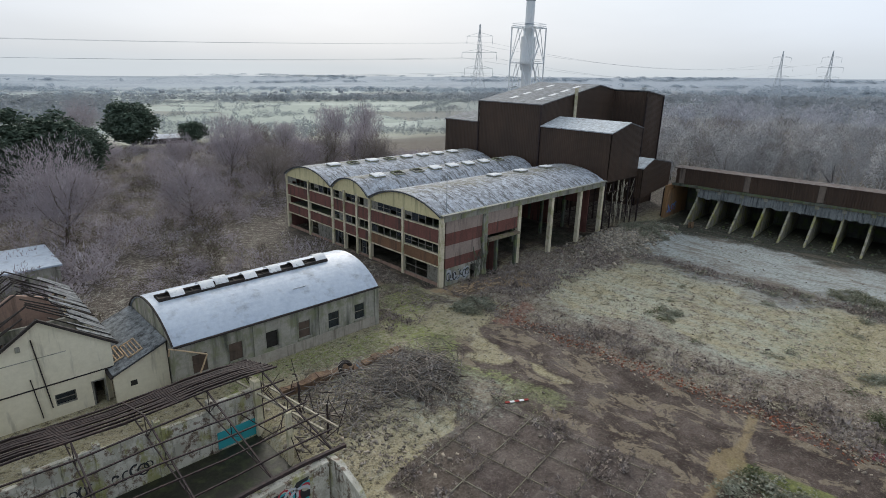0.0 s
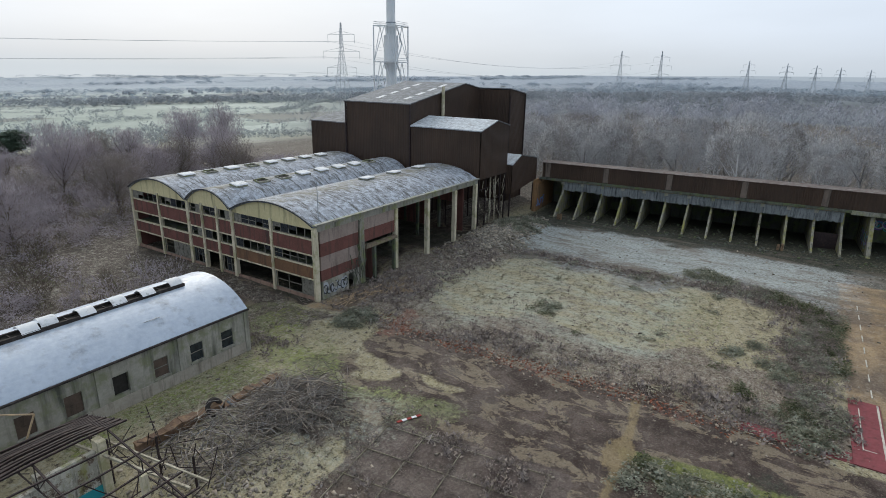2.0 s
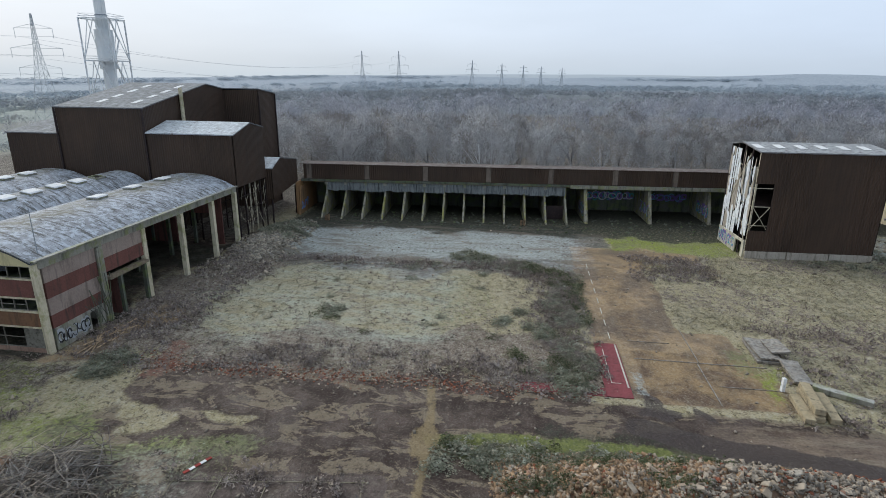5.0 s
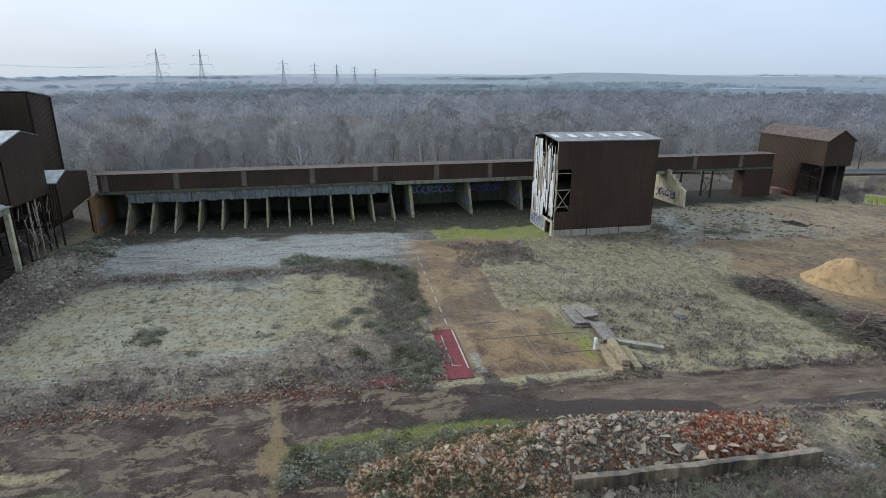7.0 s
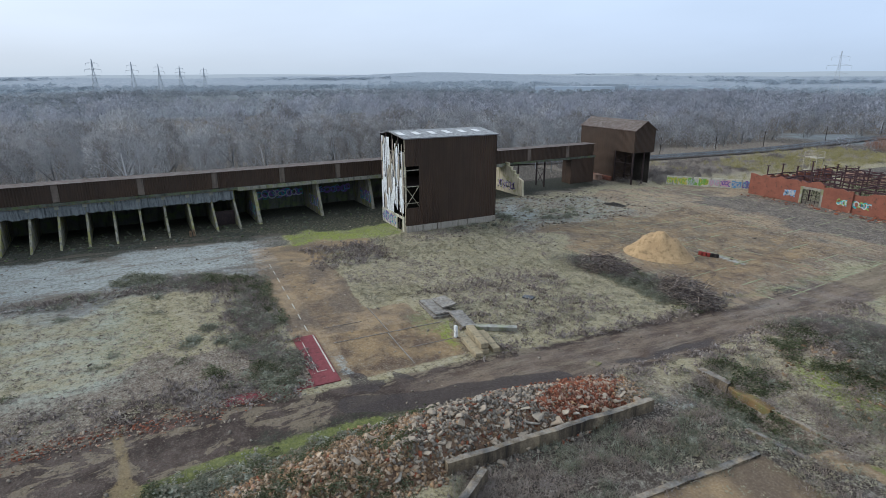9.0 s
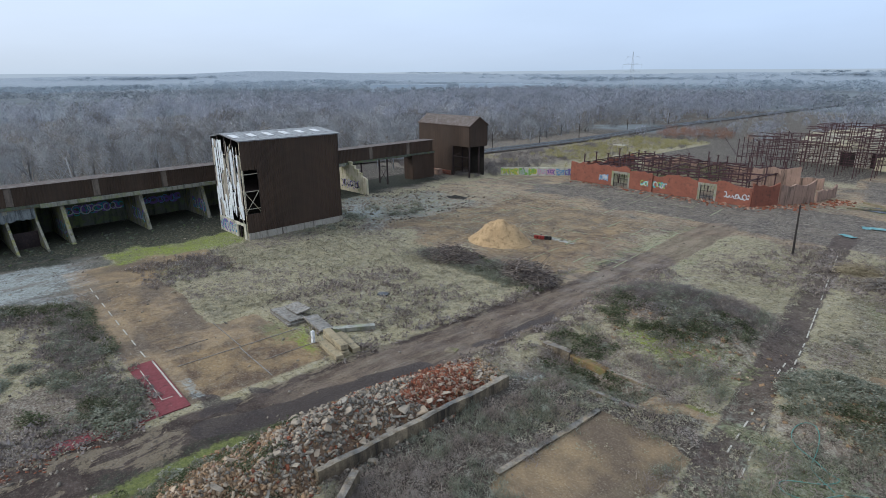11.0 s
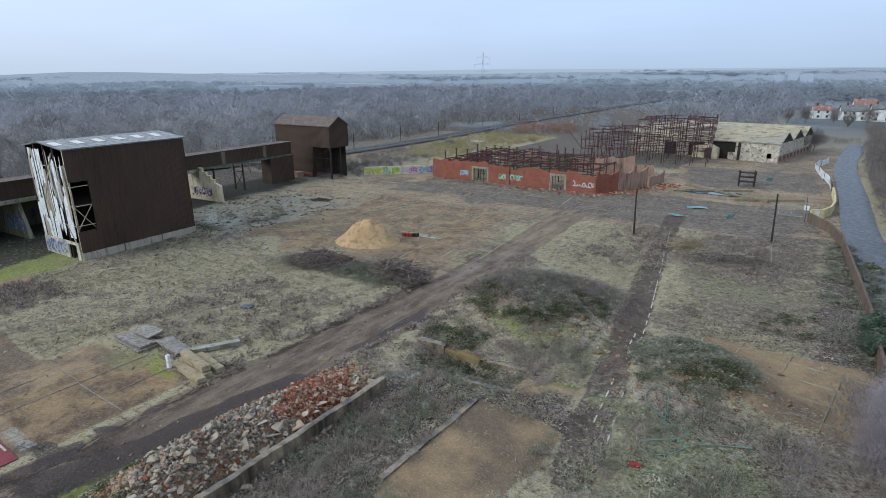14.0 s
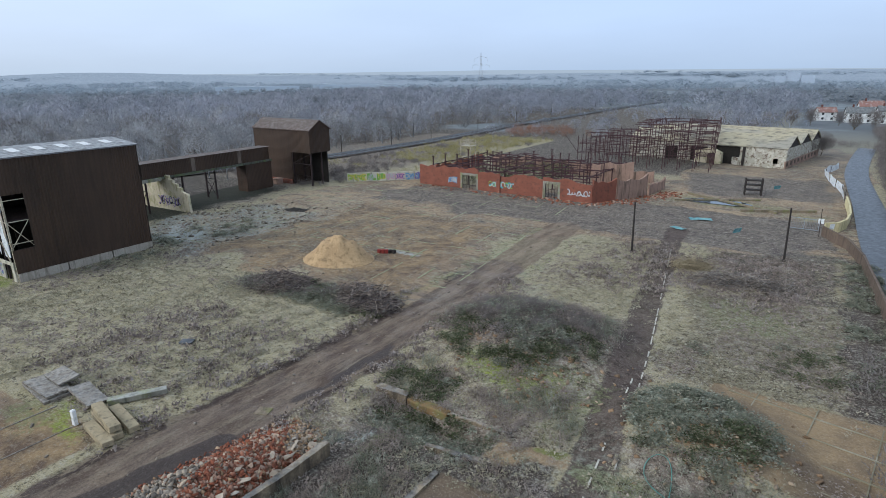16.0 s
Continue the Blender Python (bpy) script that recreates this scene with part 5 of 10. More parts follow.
def gallery():
    T = thing("conveyor_gallery", "long raised conveyor gallery clad in dark brown sheeting", "gallery")
    T.matrix_world = GAL
    z0, z1 = 6.75, 9.66
    cuts = [0, -1.6, -13.0, -24.4, -36.5, -48.3, -60.3, -71.3, -83, -95, -107, -119, -131, -140.2]
    for i, (a, b) in enumerate(zip(cuts, cuts[1:])):
        torn = 9 <= i <= 10
        vs, fs = ribbed("x", 0, -1, b + 0.5, a - 0.5, z0, z1)
        raw("cladding_panel", vs, fs, "clad", T)
        part("lining", boxes((0.02, 0.1, b + 0.5, a - 0.5, z0, z1)), "dark", T)
        if i and not torn:
            part("light_strip", boxes((-0.03, 0.05, a - 0.47, a + 0.47, z0 + 0.1, z1 - 0.08)), "strip", T, "pale translucent sheet strip")
    part("rear_cladding", boxes((3.4, 3.5, -140.2, 0, z0, z1)), "clad", T)
    part("roof", boxes((-0.2, 3.7, -140.2, 0.1, z1 + 0.003, z1 + 0.07)), "roof_brown", T, "frost-edged gallery roof")
    part("deck", boxes((-0.35, 3.6, -140.2, 0, z0 - 0.45, z0 - 0.004)), "conc_dark", T, "dark concrete gallery deck")
    # legs of the far, open stretch
    for y in (-108, -116, -124):
        for x in (0.1, 3.2):
            bm = bmesh.new()
            bar(bm, (x, y, 0), (x, y, z0 - 0.46), 0.2)
            part("leg", bm, "steel", T)
        bm = bmesh.new()
        bar(bm, (0.1, y, 0.4), (3.2, y, 4.2), 0.07)
        bar(bm, (3.2, y, 0.4), (0.1, y, 4.2), 0.07)
        bar(bm, (0.1, y, 4.3), (3.2, y, 4.3), 0.08)
        part("brace", bm, "steel", T)
    part("hanging_wall", boxes((0.05, 3.3, -140.2, -132.5, 0, z0 - 0.46)), "clad", T)
    # bunkers below
    B = thing("storage_bunkers", "row of open concrete storage bunkers with raked dividing walls", "bunker")
    B.matrix_world = GAL
    for k in range(13):
        y = -4.9 - 3.86 * k
        hi = 6.2
        part("dividing_wall", prism([(-4.7, 0), (9.0, 0), (9.0, hi), (0.3, hi), (0.1, 4.1)], "y", y - 0.17, y + 0.17), "conc_algae", B, "raked concrete dividing wall streaked with algae")
    for k in range(12):
        y = -4.9 - 3.86 * k
        low = [(y - 3.83 + 3.8 * j / 9, 4.55 + 0.12 * math.sin(k * 2.3) + 0.34 * noise.noise(Vector((k * 3.1, j * 0.9, 0.5)))) for j in range(10)]
        part("front_board", prism(low + [(y - 0.03, 6.22), (y - 3.83, 6.22)], "x", 0.0, 0.14), "boards", B, "stained blue-green cement board with a broken lower edge")
        part("corbel", boxes((-0.18, 0.3, y - 0.3, y + 0.3, 5.7, 6.25)), "conc", B)
    for y, x0, m in ((-55.0, -1.2, "conc_algae"), (-67.0, -0.2, "conc_algae"), (-78.0, 0.3, "conc_algae")):
        w = part("dividing_wall", prism([(x0 - 2.0, 0), (9.0, 0), (9.0, 6.2), (0.6, 6.2)], "y", y - 0.3, y + 0.3), m, B)
        scrawl("graffiti", w, "y", y + 0.3, -1.0, 5.0, 0.8, 3.6, ["g_purple", "g_white", "g_turq"], int(-y), 5, 0.35, 1)
    part("front_beam", boxes((-0.6, 0.3, -90, -52.0, 6.1, 6.74)), "conc", B, "pale concrete front beam")
    part("front_beam", boxes((-0.3, 0.4, -51.9, 0, 6.26, 6.5)), "conc_rust", B)
    bw = part("back_wall", boxes((9.0, 9.5, -100, 0.5, 0, 6.3)), "conc_dark", B, "dark damp rear wall of the bunkers")
    part("ceiling_slab", boxes((3.55, 9.5, -100, 0, 6.32, 6.6)), "conc_dark", B)
    scrawl("graffiti", bw, "x", 9.0, -66.4, -56.0, 2.0, 4.2, ["g_purple", "g_turq", "g_white"], 8, 9, 0.4)
    scrawl("graffiti", bw, "x", 9.0, -77.0, -68.0, 2.0, 4.0, ["g_purple", "g_blue"], 9, 8, 0.35)
    part("end_wall", boxes((-2.0, 9.0, 0.1, 0.6, 0, 6.3)), "conc_rust", B, "rust-stained orange end wall")
    w = part("end_wall", prism([(-2.6, 0), (8.9, 0), (8.9, 6.2), (-1.2, 5.4)], "y", -0.2, 0.05), "conc_rust", B)
    scrawl("graffiti", w, "y", -0.2, -1.5, 3.0, 0.7, 2.8, ["g_blue", "g_purple"], 21, 6, 0.3)
    part("steel_hatch", boxes((-0.2, 0.0, -51.0, -47.6, 0, 2.6)), "steel", B, "rusty steel hatch")
    # end bunker past the clad house
    w = part("dividing_wall", prism([(-6.8, 0), (9.0, 0), (9.0, 6.7), (0.6, 6.7), (0.6, 7.0), (-1.2, 7.0), (-1.2, 6.2), (-2.4, 6.2), (-2.4, 5.5), (-3.6, 5.5), (-3.6, 4.8), (-4.8, 4.8), (-4.8, 4.1), (-6.6, 3.6)], "y", -112.6, -112.1), "cream", B, "stepped pale concrete end wall")
    scrawl("graffiti", w, "y", -112.1, -4.0, 3.0, 0.6, 3.2, ["g_black", "g_white", "g_purple"], 31, 8, 0.3, 1)
    part("front_beam", boxes((-0.6, 0.3, -111.1, -97, 6.1, 6.7)), "conc", B)
    for x, y in ((-5.8, -6.4), (-5.6, -43.0)):
        bm = boxes((x - 0.4, x + 0.1, y - 0.5, y - 0.1, 0, 1.2), (x - 0.3, x + 0.15, y + 0.05, y + 0.45, 0, 1.0))
        bmesh.ops.bevel(bm, geom=bm.edges[:], offset=0.08, segments=2, affect="EDGES")
        b = part("bollard_block", bm, "rubble_tan", None)
        b.matrix_world = GAL
        tagged(b, "short broken tan concrete stub on the frosty apron", "concrete block", "concrete stubs")


gallery()


# ---- the clad hopper house in front of the gallery ----
def hopper_house():
    T = thing("hopper_house", "tall brown corrugated hopper house with one wall torn open", "building", (91, -40, 0), turn=2.0)
    x0, x1, y0, y1 = -0.0, 11.0, -9.3, 9.0
    top = ridge(x0, 16.2, 6.6, 16.75, x1, 16.2)
    # front sheeting with a ragged gap at one edge
    for a, b, lo, hi in ((y0, 6.4, 1.15, 16.2), (6.4, 9.0, 11.5, 16.2), (6.4, y1, 1.15, 4.3)):
        vs, fs = ribbed("x", x0, -1, a, b, lo, hi)
        raw("clad_wall", vs, fs, "clad", T)
        part("lining", boxes((x0 + 0.02, x0 + 0.12, a, b, lo, hi)), "dark", T)
    for a, b in ((y0, -3.2), (-3.1, 2.9), (3.0, y1)):
        part("plinth_block", boxes((x0 - 0.14, x0 + 0.4, a + 0.05, b - 0.05, 0, 1.12)), "plinth", T, "pale concrete plinth block")
    clad_wall(T, "y", y0, -1, x0, x1, 0, top)
    clad_wall(T, "x", x1, 1, y0, y1, 0, 16.2)
    part("roof", roof_slab([(x0 - 0.3, y0 - 0.2, 16.2), (6.6, y0 - 0.2, 16.95), (6.6, y1 + 0.2, 16.95), (x0 - 0.3, y1 + 0.2, 16.2)]), "clad_frost", T, "frosted grey sheet roof with pale rooflights")
    part("roof", roof_slab([(6.61, y0 - 0.2, 16.95), (x1 + 0.2, y0 - 0.2, 16.3), (x1 + 0.2, y1 + 0.2, 16.3), (6.61, y1 + 0.2, 16.95)]), "clad_grey", T)
    for k in range(6):
        y = y0 + 2 + 3 * k
        part("rooflight_strip", roof_slab([(2.2, y, 16.54), (4.6, y, 16.8), (4.6, y + 1.1, 16.8), (2.2, y + 1.1, 16.54)], 0.03), "skylight", T)
    # the open end: steel frame with rags of white lining
    rnd = random.Random(12)
    for x in (0.15, 2.9, 5.6, 8.3, 10.8):
        bm = bmesh.new()
        bar(bm, (x, y1 - 0.1, 0), (x, y1 - 0.1, top(x)), 0.16)
        part("post", bm, "steel_pale" if x < 1 else "steel", T)
    for z in (2.2, 5.1, 8.0, 10.8, 13.5):
        bm = bmesh.new()
        bar(bm, (0.1, y1 - 0.1, z), (10.9, y1 - 0.1, z), 0.08)
        bar(bm, (0.15, y1 - 0.1, z), (0.15, 5.8, z), 0.07)
        part("sheeting_rail", bm, "steel_pale", T)
    bm = bmesh.new()
    bar(bm, (0.1, 8.9, 8.0), (0.1, 6.4, 4.5), 0.06), bar(bm, (0.1, 8.9, 4.5), (0.1, 6.4, 8.0), 0.06)
    bar(bm, (8.2, 9.0, 8.2), (3.2, 9.05, 15.5), 0.09), bar(bm, (2.9, 9.0, 5.2), (0.3, 9.05, 1.4), 0.09)
    part("brace", bm, "steel_pale", T)
    def rag(x, w, z, h, yy, mat):
        sh = rnd.uniform(-0.15, 0.15)
        pts = [(x, z + rnd.uniform(0, 0.9)), (x + w * 0.45, z - rnd.uniform(0, 0.7)), (x + w, z + rnd.uniform(0, 0.9)), (x + w + sh, z + h * rnd.uniform(0.9, 1.0)), (x + w * 0.4 + sh, z + h), (x + sh * 0.6, z + h * rnd.uniform(0.85, 1.0))]
        part("torn_lining", prism(pts, "y", yy, yy + 0.025), mat, T, "torn white lining sheet")
    for k in range(7):
        x = 5.2 + 0.78 * k
        z = 2.4
        while z < 15:
            h = min(rnd.uniform(2.6, 6.0), 15.9 - z)
            if h < 0.8:
                break
            if rnd.random() < (0.97 if k > 1 else 0.75):
                rag(x, 0.76, z, h, y1 + rnd.uniform(-0.1, 0.08), "sheet_white" if rnd.random() < 0.7 else "plinth")
            z += h + rnd.uniform(-0.3, 0.2)
    for k in range(34):
        x, h = rnd.uniform(0.4, 4.8), rnd.uniform(1.4, 4.8)
        z = rnd.uniform(1.5, 14.8 - h) if k < 20 else rnd.uniform(8, 15.4 - h)
        rag(x, rnd.uniform(0.25, 0.95), z, h, y1 + rnd.uniform(-0.35, 0.05), "sheet_white" if rnd.random() < 0.6 else "plinth")
    part("stray_sheet", boxes((1.0, 2.6, y1 - 0.06, y1 - 0.02, 3.2, 9.4)), "sheet_white", T)
    part("inner_floor", boxes((0.5, 10.5, y0 + 0.4, 8.6, 7.9, 8.1)), "steel", T)
    part("inner_wall", boxes((5.0, 5.2, y0 + 0.4, 6.5, 0, 7.9)), "dark", T)
    w = part("low_wall", holed("y", y1 - 0.02, 0.2, 0.4, 10.6, 0, 2.6, [(1.2, 3.6, 0, 2.2)]), "render_white", T)
    scrawl("graffiti", w, "y", y1 + 0.18, 4.0, 10.4, 0.2, 2.4, ["g_purple", "g_turq", "g_white"], 14, 8, 0.4, 1)


hopper_house()


# ---- the loading tower at the end of the gallery ----
def loading_tower():
    T = thing("loading_tower", "brown clad loading tower with a pitched roof over an open frame", "building", (108.4, -99, 0))
    T.matrix_world = Matrix.Identity(4)
    y1, y0 = -99.0, -105.6
    clad_wall(T, "y", y1, 1, 108.4, 115.2, 7.9, 13.4)
    clad_wall(T, "y", y1, 1, 115.2, 129.0, 0.0, 13.4)
    clad_wall(T, "x", 108.4, -1, y0, y1, 8.0, lambda u: 13.4 + 2.1 * (1 - abs(u - (y0 + y1) / 2) / 3.3))
    clad_wall(T, "y", y0, -1, 108.4, 129.0, 8.0, 13.4)
    clad_wall(T, "x", 115.2, -1, y0, y1, 0, 8.0)
    clad_wall(T, "x", 129.0, 1, y0, y1, 0, lambda u: 13.4 + 2.1 * (1 - abs(u - (y0 + y1) / 2) / 3.3))
    m = (y0 + y1) / 2
    part("roof", roof_slab([(108.1, y1 + 0.3, 13.35), (129.2, y1 + 0.3, 13.35), (129.2, m, 15.65), (108.1, m, 15.65)]), "roof_brown", T, "weathered brown-grey sheet roof")
    part("roof", roof_slab([(108.1, m - 0.01, 15.65), (129.2, m - 0.01, 15.65), (129.2, y0 - 0.3, 13.35), (108.1, y0 - 0.3, 13.35)]), "roof_brown", T)
    # dark sheet added to paint the shade inside the open frame
    part("rear_lining", boxes((108.9, 115.1, y0 + 0.6, y0 + 0.8, 0.0, 7.8)), "dark", T, "dark sheet added as shade behind the open frame")
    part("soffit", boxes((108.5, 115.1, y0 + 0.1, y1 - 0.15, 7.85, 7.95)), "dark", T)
    for x in (108.6, 114.9):
        bm = bmesh.new()
        bar(bm, (x, y1 - 0.15, 0), (x, y1 - 0.15, 7.9), 0.22)
        bar(bm, (x, y0 + 3.0, 0), (x, y0 + 3.0, 7.9), 0.22)
        part("leg", bm, "steel", T)
    bm = bmesh.new()
    for z in (2.4, 5.2):
        bar(bm, (108.6, y1 - 0.15, z), (114.9, y1 - 0.15, z), 0.1)
    bar(bm, (108.6, y1 - 0.15, 5.2), (114.9, y1 - 0.15, 2.4), 0.07), bar(bm, (108.6, y1 - 0.15, 7.8), (114.9, y1 - 0.15, 5.2), 0.07)
    part("brace", bm, "steel", T)
    part("base_wall", boxes((115.4, 127, y1 + 0.15, y1 + 0.45, 0, 1.1)), "brick_orange", T, "low orange brick base wall")
    S = part("skip", boxes((117.5, 119.4, -97.5, -96.0, 0, 1.3), (117.3, 119.6, -97.7, -95.8, 1.3, 1.42)), "brick_pale")
    tagged(S, "faded red metal skip beside the loading tower", "skip")


loading_tower()

# ---- the small buildings beside the drive ----
def workshop():
    """The long low workshop under a curved sheet roof."""
    rnd = random.Random(7)
    T = thing("workshop", "low grey rendered workshop with a frosted curved sheet roof", "building", (23, 50, 0))
    T.matrix_world = Matrix.Identity(4)
    x0, x1, y0, y1 = 13.0, 33.7, 44.4, 55.4
    wins = [31.46, 28.3, 24.95, 21.6, 18.1, 14.95]
    holes = [(w - 0.62, w + 0.62, 1.35, 3.05) for w in wins]
    part("front_wall", holed("y", y0, 0.3, x0, x1, 0, 4.45, holes), "render_grey", T, "grey rendered wall streaked with damp")
    part("plinth", boxes((x0, x1 + 0.04, y0 - 0.06, y0 - 0.003, 0, 1.05)), "plinth", T)
    part("rear_wall", boxes((x0, x1, y1 - 0.3, y1, 0, 4.45)), "render_grey", T)
    bm, height = vault(y0 - 0.1, y1 + 0.1, 4.45, 2.35, x0 - 0.1, x1 + 0.15, 0.14, 24)
    part("curved_roof", bm, "roof_metal", T, "blue-grey frosted curved sheet roof", smooth=False)
    for xa in (x0 + 0.02, x1 - 0.28):
        pts = [(y0 + 0.31, 0), (y1 - 0.31, 0), (y1 - 0.31, height(y1 - 0.31) - 0.17)] + [(y1 - 0.4 - (y1 - y0 - 0.8) * k / 12, height(y1 - 0.4 - (y1 - y0 - 0.8) * k / 12) - 0.17) for k in range(1, 12)] + [(y0 + 0.31, height(y0 + 0.31) - 0.17)]
        part("end_wall", prism(pts, "x", xa, xa + 0.26), "render_grey", T)
    for y in (y0 - 0.05, y1 - 0.45):
        part("corner_pier", boxes((x1 - 0.3, x1 + 0.16, y - 0.1, y + 0.42, 0, 4.4)), "render_grey", T)
    bm = bmesh.new()
    for k in range(24):
        ya, yb = y0 - 0.1 + (y1 - y0 + 0.2) * k / 24, y0 - 0.1 + (y1 - y0 + 0.2) * (k + 1) / 24
        bar(bm, (x0 - 0.12, ya, height(ya)), (x0 - 0.12, yb, height(yb)), 0.09)
    part("roof_verge", bm, "wood_dark", T)
    part("gutter", boxes((x0 - 0.1, x1 + 0.2, y0 - 0.3, y0 - 0.12, 4.28, 4.42)), "wood_dark", T, "dark sagging eaves gutter")
    for x in (19.9, 26.7):
        part("pilaster", boxes((x - 0.16, x + 0.16, y0 - 0.11, y0 - 0.004, 1.06, 4.26)), "render_grey", T)
    for i, w in enumerate(wins):
        if i == 3:
            # near-black board stands for the shade in the open window
            part("window_gap", boxes((w - 0.6, w + 0.6, y0 + 0.24, y0 + 0.29, 1.36, 3.04)), "dark", T)
            continue
        b = part("window", boxes((w - 0.6, w + 0.6, y0 + 0.1, y0 + 0.16, 1.36, 3.04)), "board_brown" if i not in (1, 0) else "glass_dark", T, "boarded dark brown window")
        for za, zb in ((2.15, 2.22), (2.96, 3.04)):
            part("glazing_bar", boxes((w - 0.6, w + 0.6, y0 + 0.05, y0 + 0.095, za, zb)), "frame_white" if i < 3 else "board_brown", b)
        part("sill", boxes((w - 0.75, w + 0.75, y0 - 0.14, y0 - 0.002, 1.2, 1.33)), "render_grey", T)
    # ridge slot with lids, some slid open
    yr = 49.4
    zr = height(yr)
    for y in (yr - 0.55, yr + 0.55):
        part("ridge_curb", boxes((13.6, 30.6, y - 0.08, y + 0.08, zr - 0.2, zr + 0.24)), "wood_dark", T)
    # near-black box paints the shade down the open ridge slot
    part("ridge_opening", boxes((13.6, 30.6, yr - 0.46, yr + 0.46, zr - 0.1, zr + 0.03)), "dark", T)
    for k in range(18):
        part("ridge_bar", boxes((13.7 + k * 0.98, 13.8 + k * 0.98, yr - 0.46, yr + 0.46, zr + 0.05, zr + 0.15)), "wood_dark", T)
    for x, s in ((15.2, 0.0), (17.9, 0.1), (19.3, 0.25), (22.0, 0.0), (24.6, 0.1), (27.1, -0.05), (29.9, 0.2)):
        bm, _ = vault(-0.75, 0.75, 0, 0.38, -0.62, 0.62, 0.03, 8)
        p = part("ridge_lid", bm, "skylight", T, "pale curved rooflight lid")
        p.matrix_local = pose(x, yr + s, zr + 0.2 + abs(s) * 0.5, s * 40, 0, 0)
    part("patch_frame", boxes((24.9, 26.3, 46.0, 46.08, height(46.1) + 0.01, height(46.1) + 0.06)), "steel_grey", T)
    # bent pipe off the end wall
    bm = bmesh.new()
    for a, b in (((12.6, 44.2, 4.4), (15.2, 43.3, 3.4)), ((15.2, 43.3, 3.4), (14.0, 43.6, 0.4)), ((12.6, 44.2, 4.4), (12.6, 44.6, 3.6))):
        bar(bm, a, b, 0.07, sides=6)
    part("bent_pipe", bm, "wood_pale", T, "bent pale pole leaning at the wall")


workshop()


def lean_to():
    T = thing("lean_to", "rendered lean-to with a broken slate roof between two buildings", "outbuilding", (10.8, 46, 0))
    T.matrix_world = Matrix.Identity(4)
    part("front_wall", prism([(8.75, 0), (12.9, 0), (12.9, 4.2), (8.75, 2.5)], "y", 46.0, 46.28), "render_house", T)
    # dark plate on the wall face paints the shade of a hole
    part("wall_hole", boxes((9.9, 10.4, 45.98, 45.996, 1.3, 1.75)), "dark", T)
    part("roof", roof_slab([(8.7, 45.8, 2.75), (12.95, 45.8, 4.5), (12.95, 55.5, 4.5), (8.7, 55.5, 2.75)], 0.16), "slate", T, "dark slate roof with holes")
    for x0, y0 in ((8.95, 47.4), (10.2, 46.7)):
        bm = bmesh.new()
        for k in range(5):
            x = x0 + 0.27 * k
            z = 2.75 + (x - 8.7) * 0.412
            bar(bm, (x, y0, z + 0.12), (x, y0 + 2.4, z + 0.12), 0.06)
        for y in (y0, y0 + 2.4):
            bar(bm, (x0, y, 2.9 + (x0 - 8.7) * 0.412), (x0 + 1.08, y, 2.9 + (x0 + 1.08 - 8.7) * 0.412), 0.07)
        part("light_frame", bm, "wood_pale", T, "bare pale rooflight frame")
    part("gutter", boxes((8.5, 8.72, 45.8, 55.5, 2.5, 2.66)), "wood_dark", T)


lean_to()


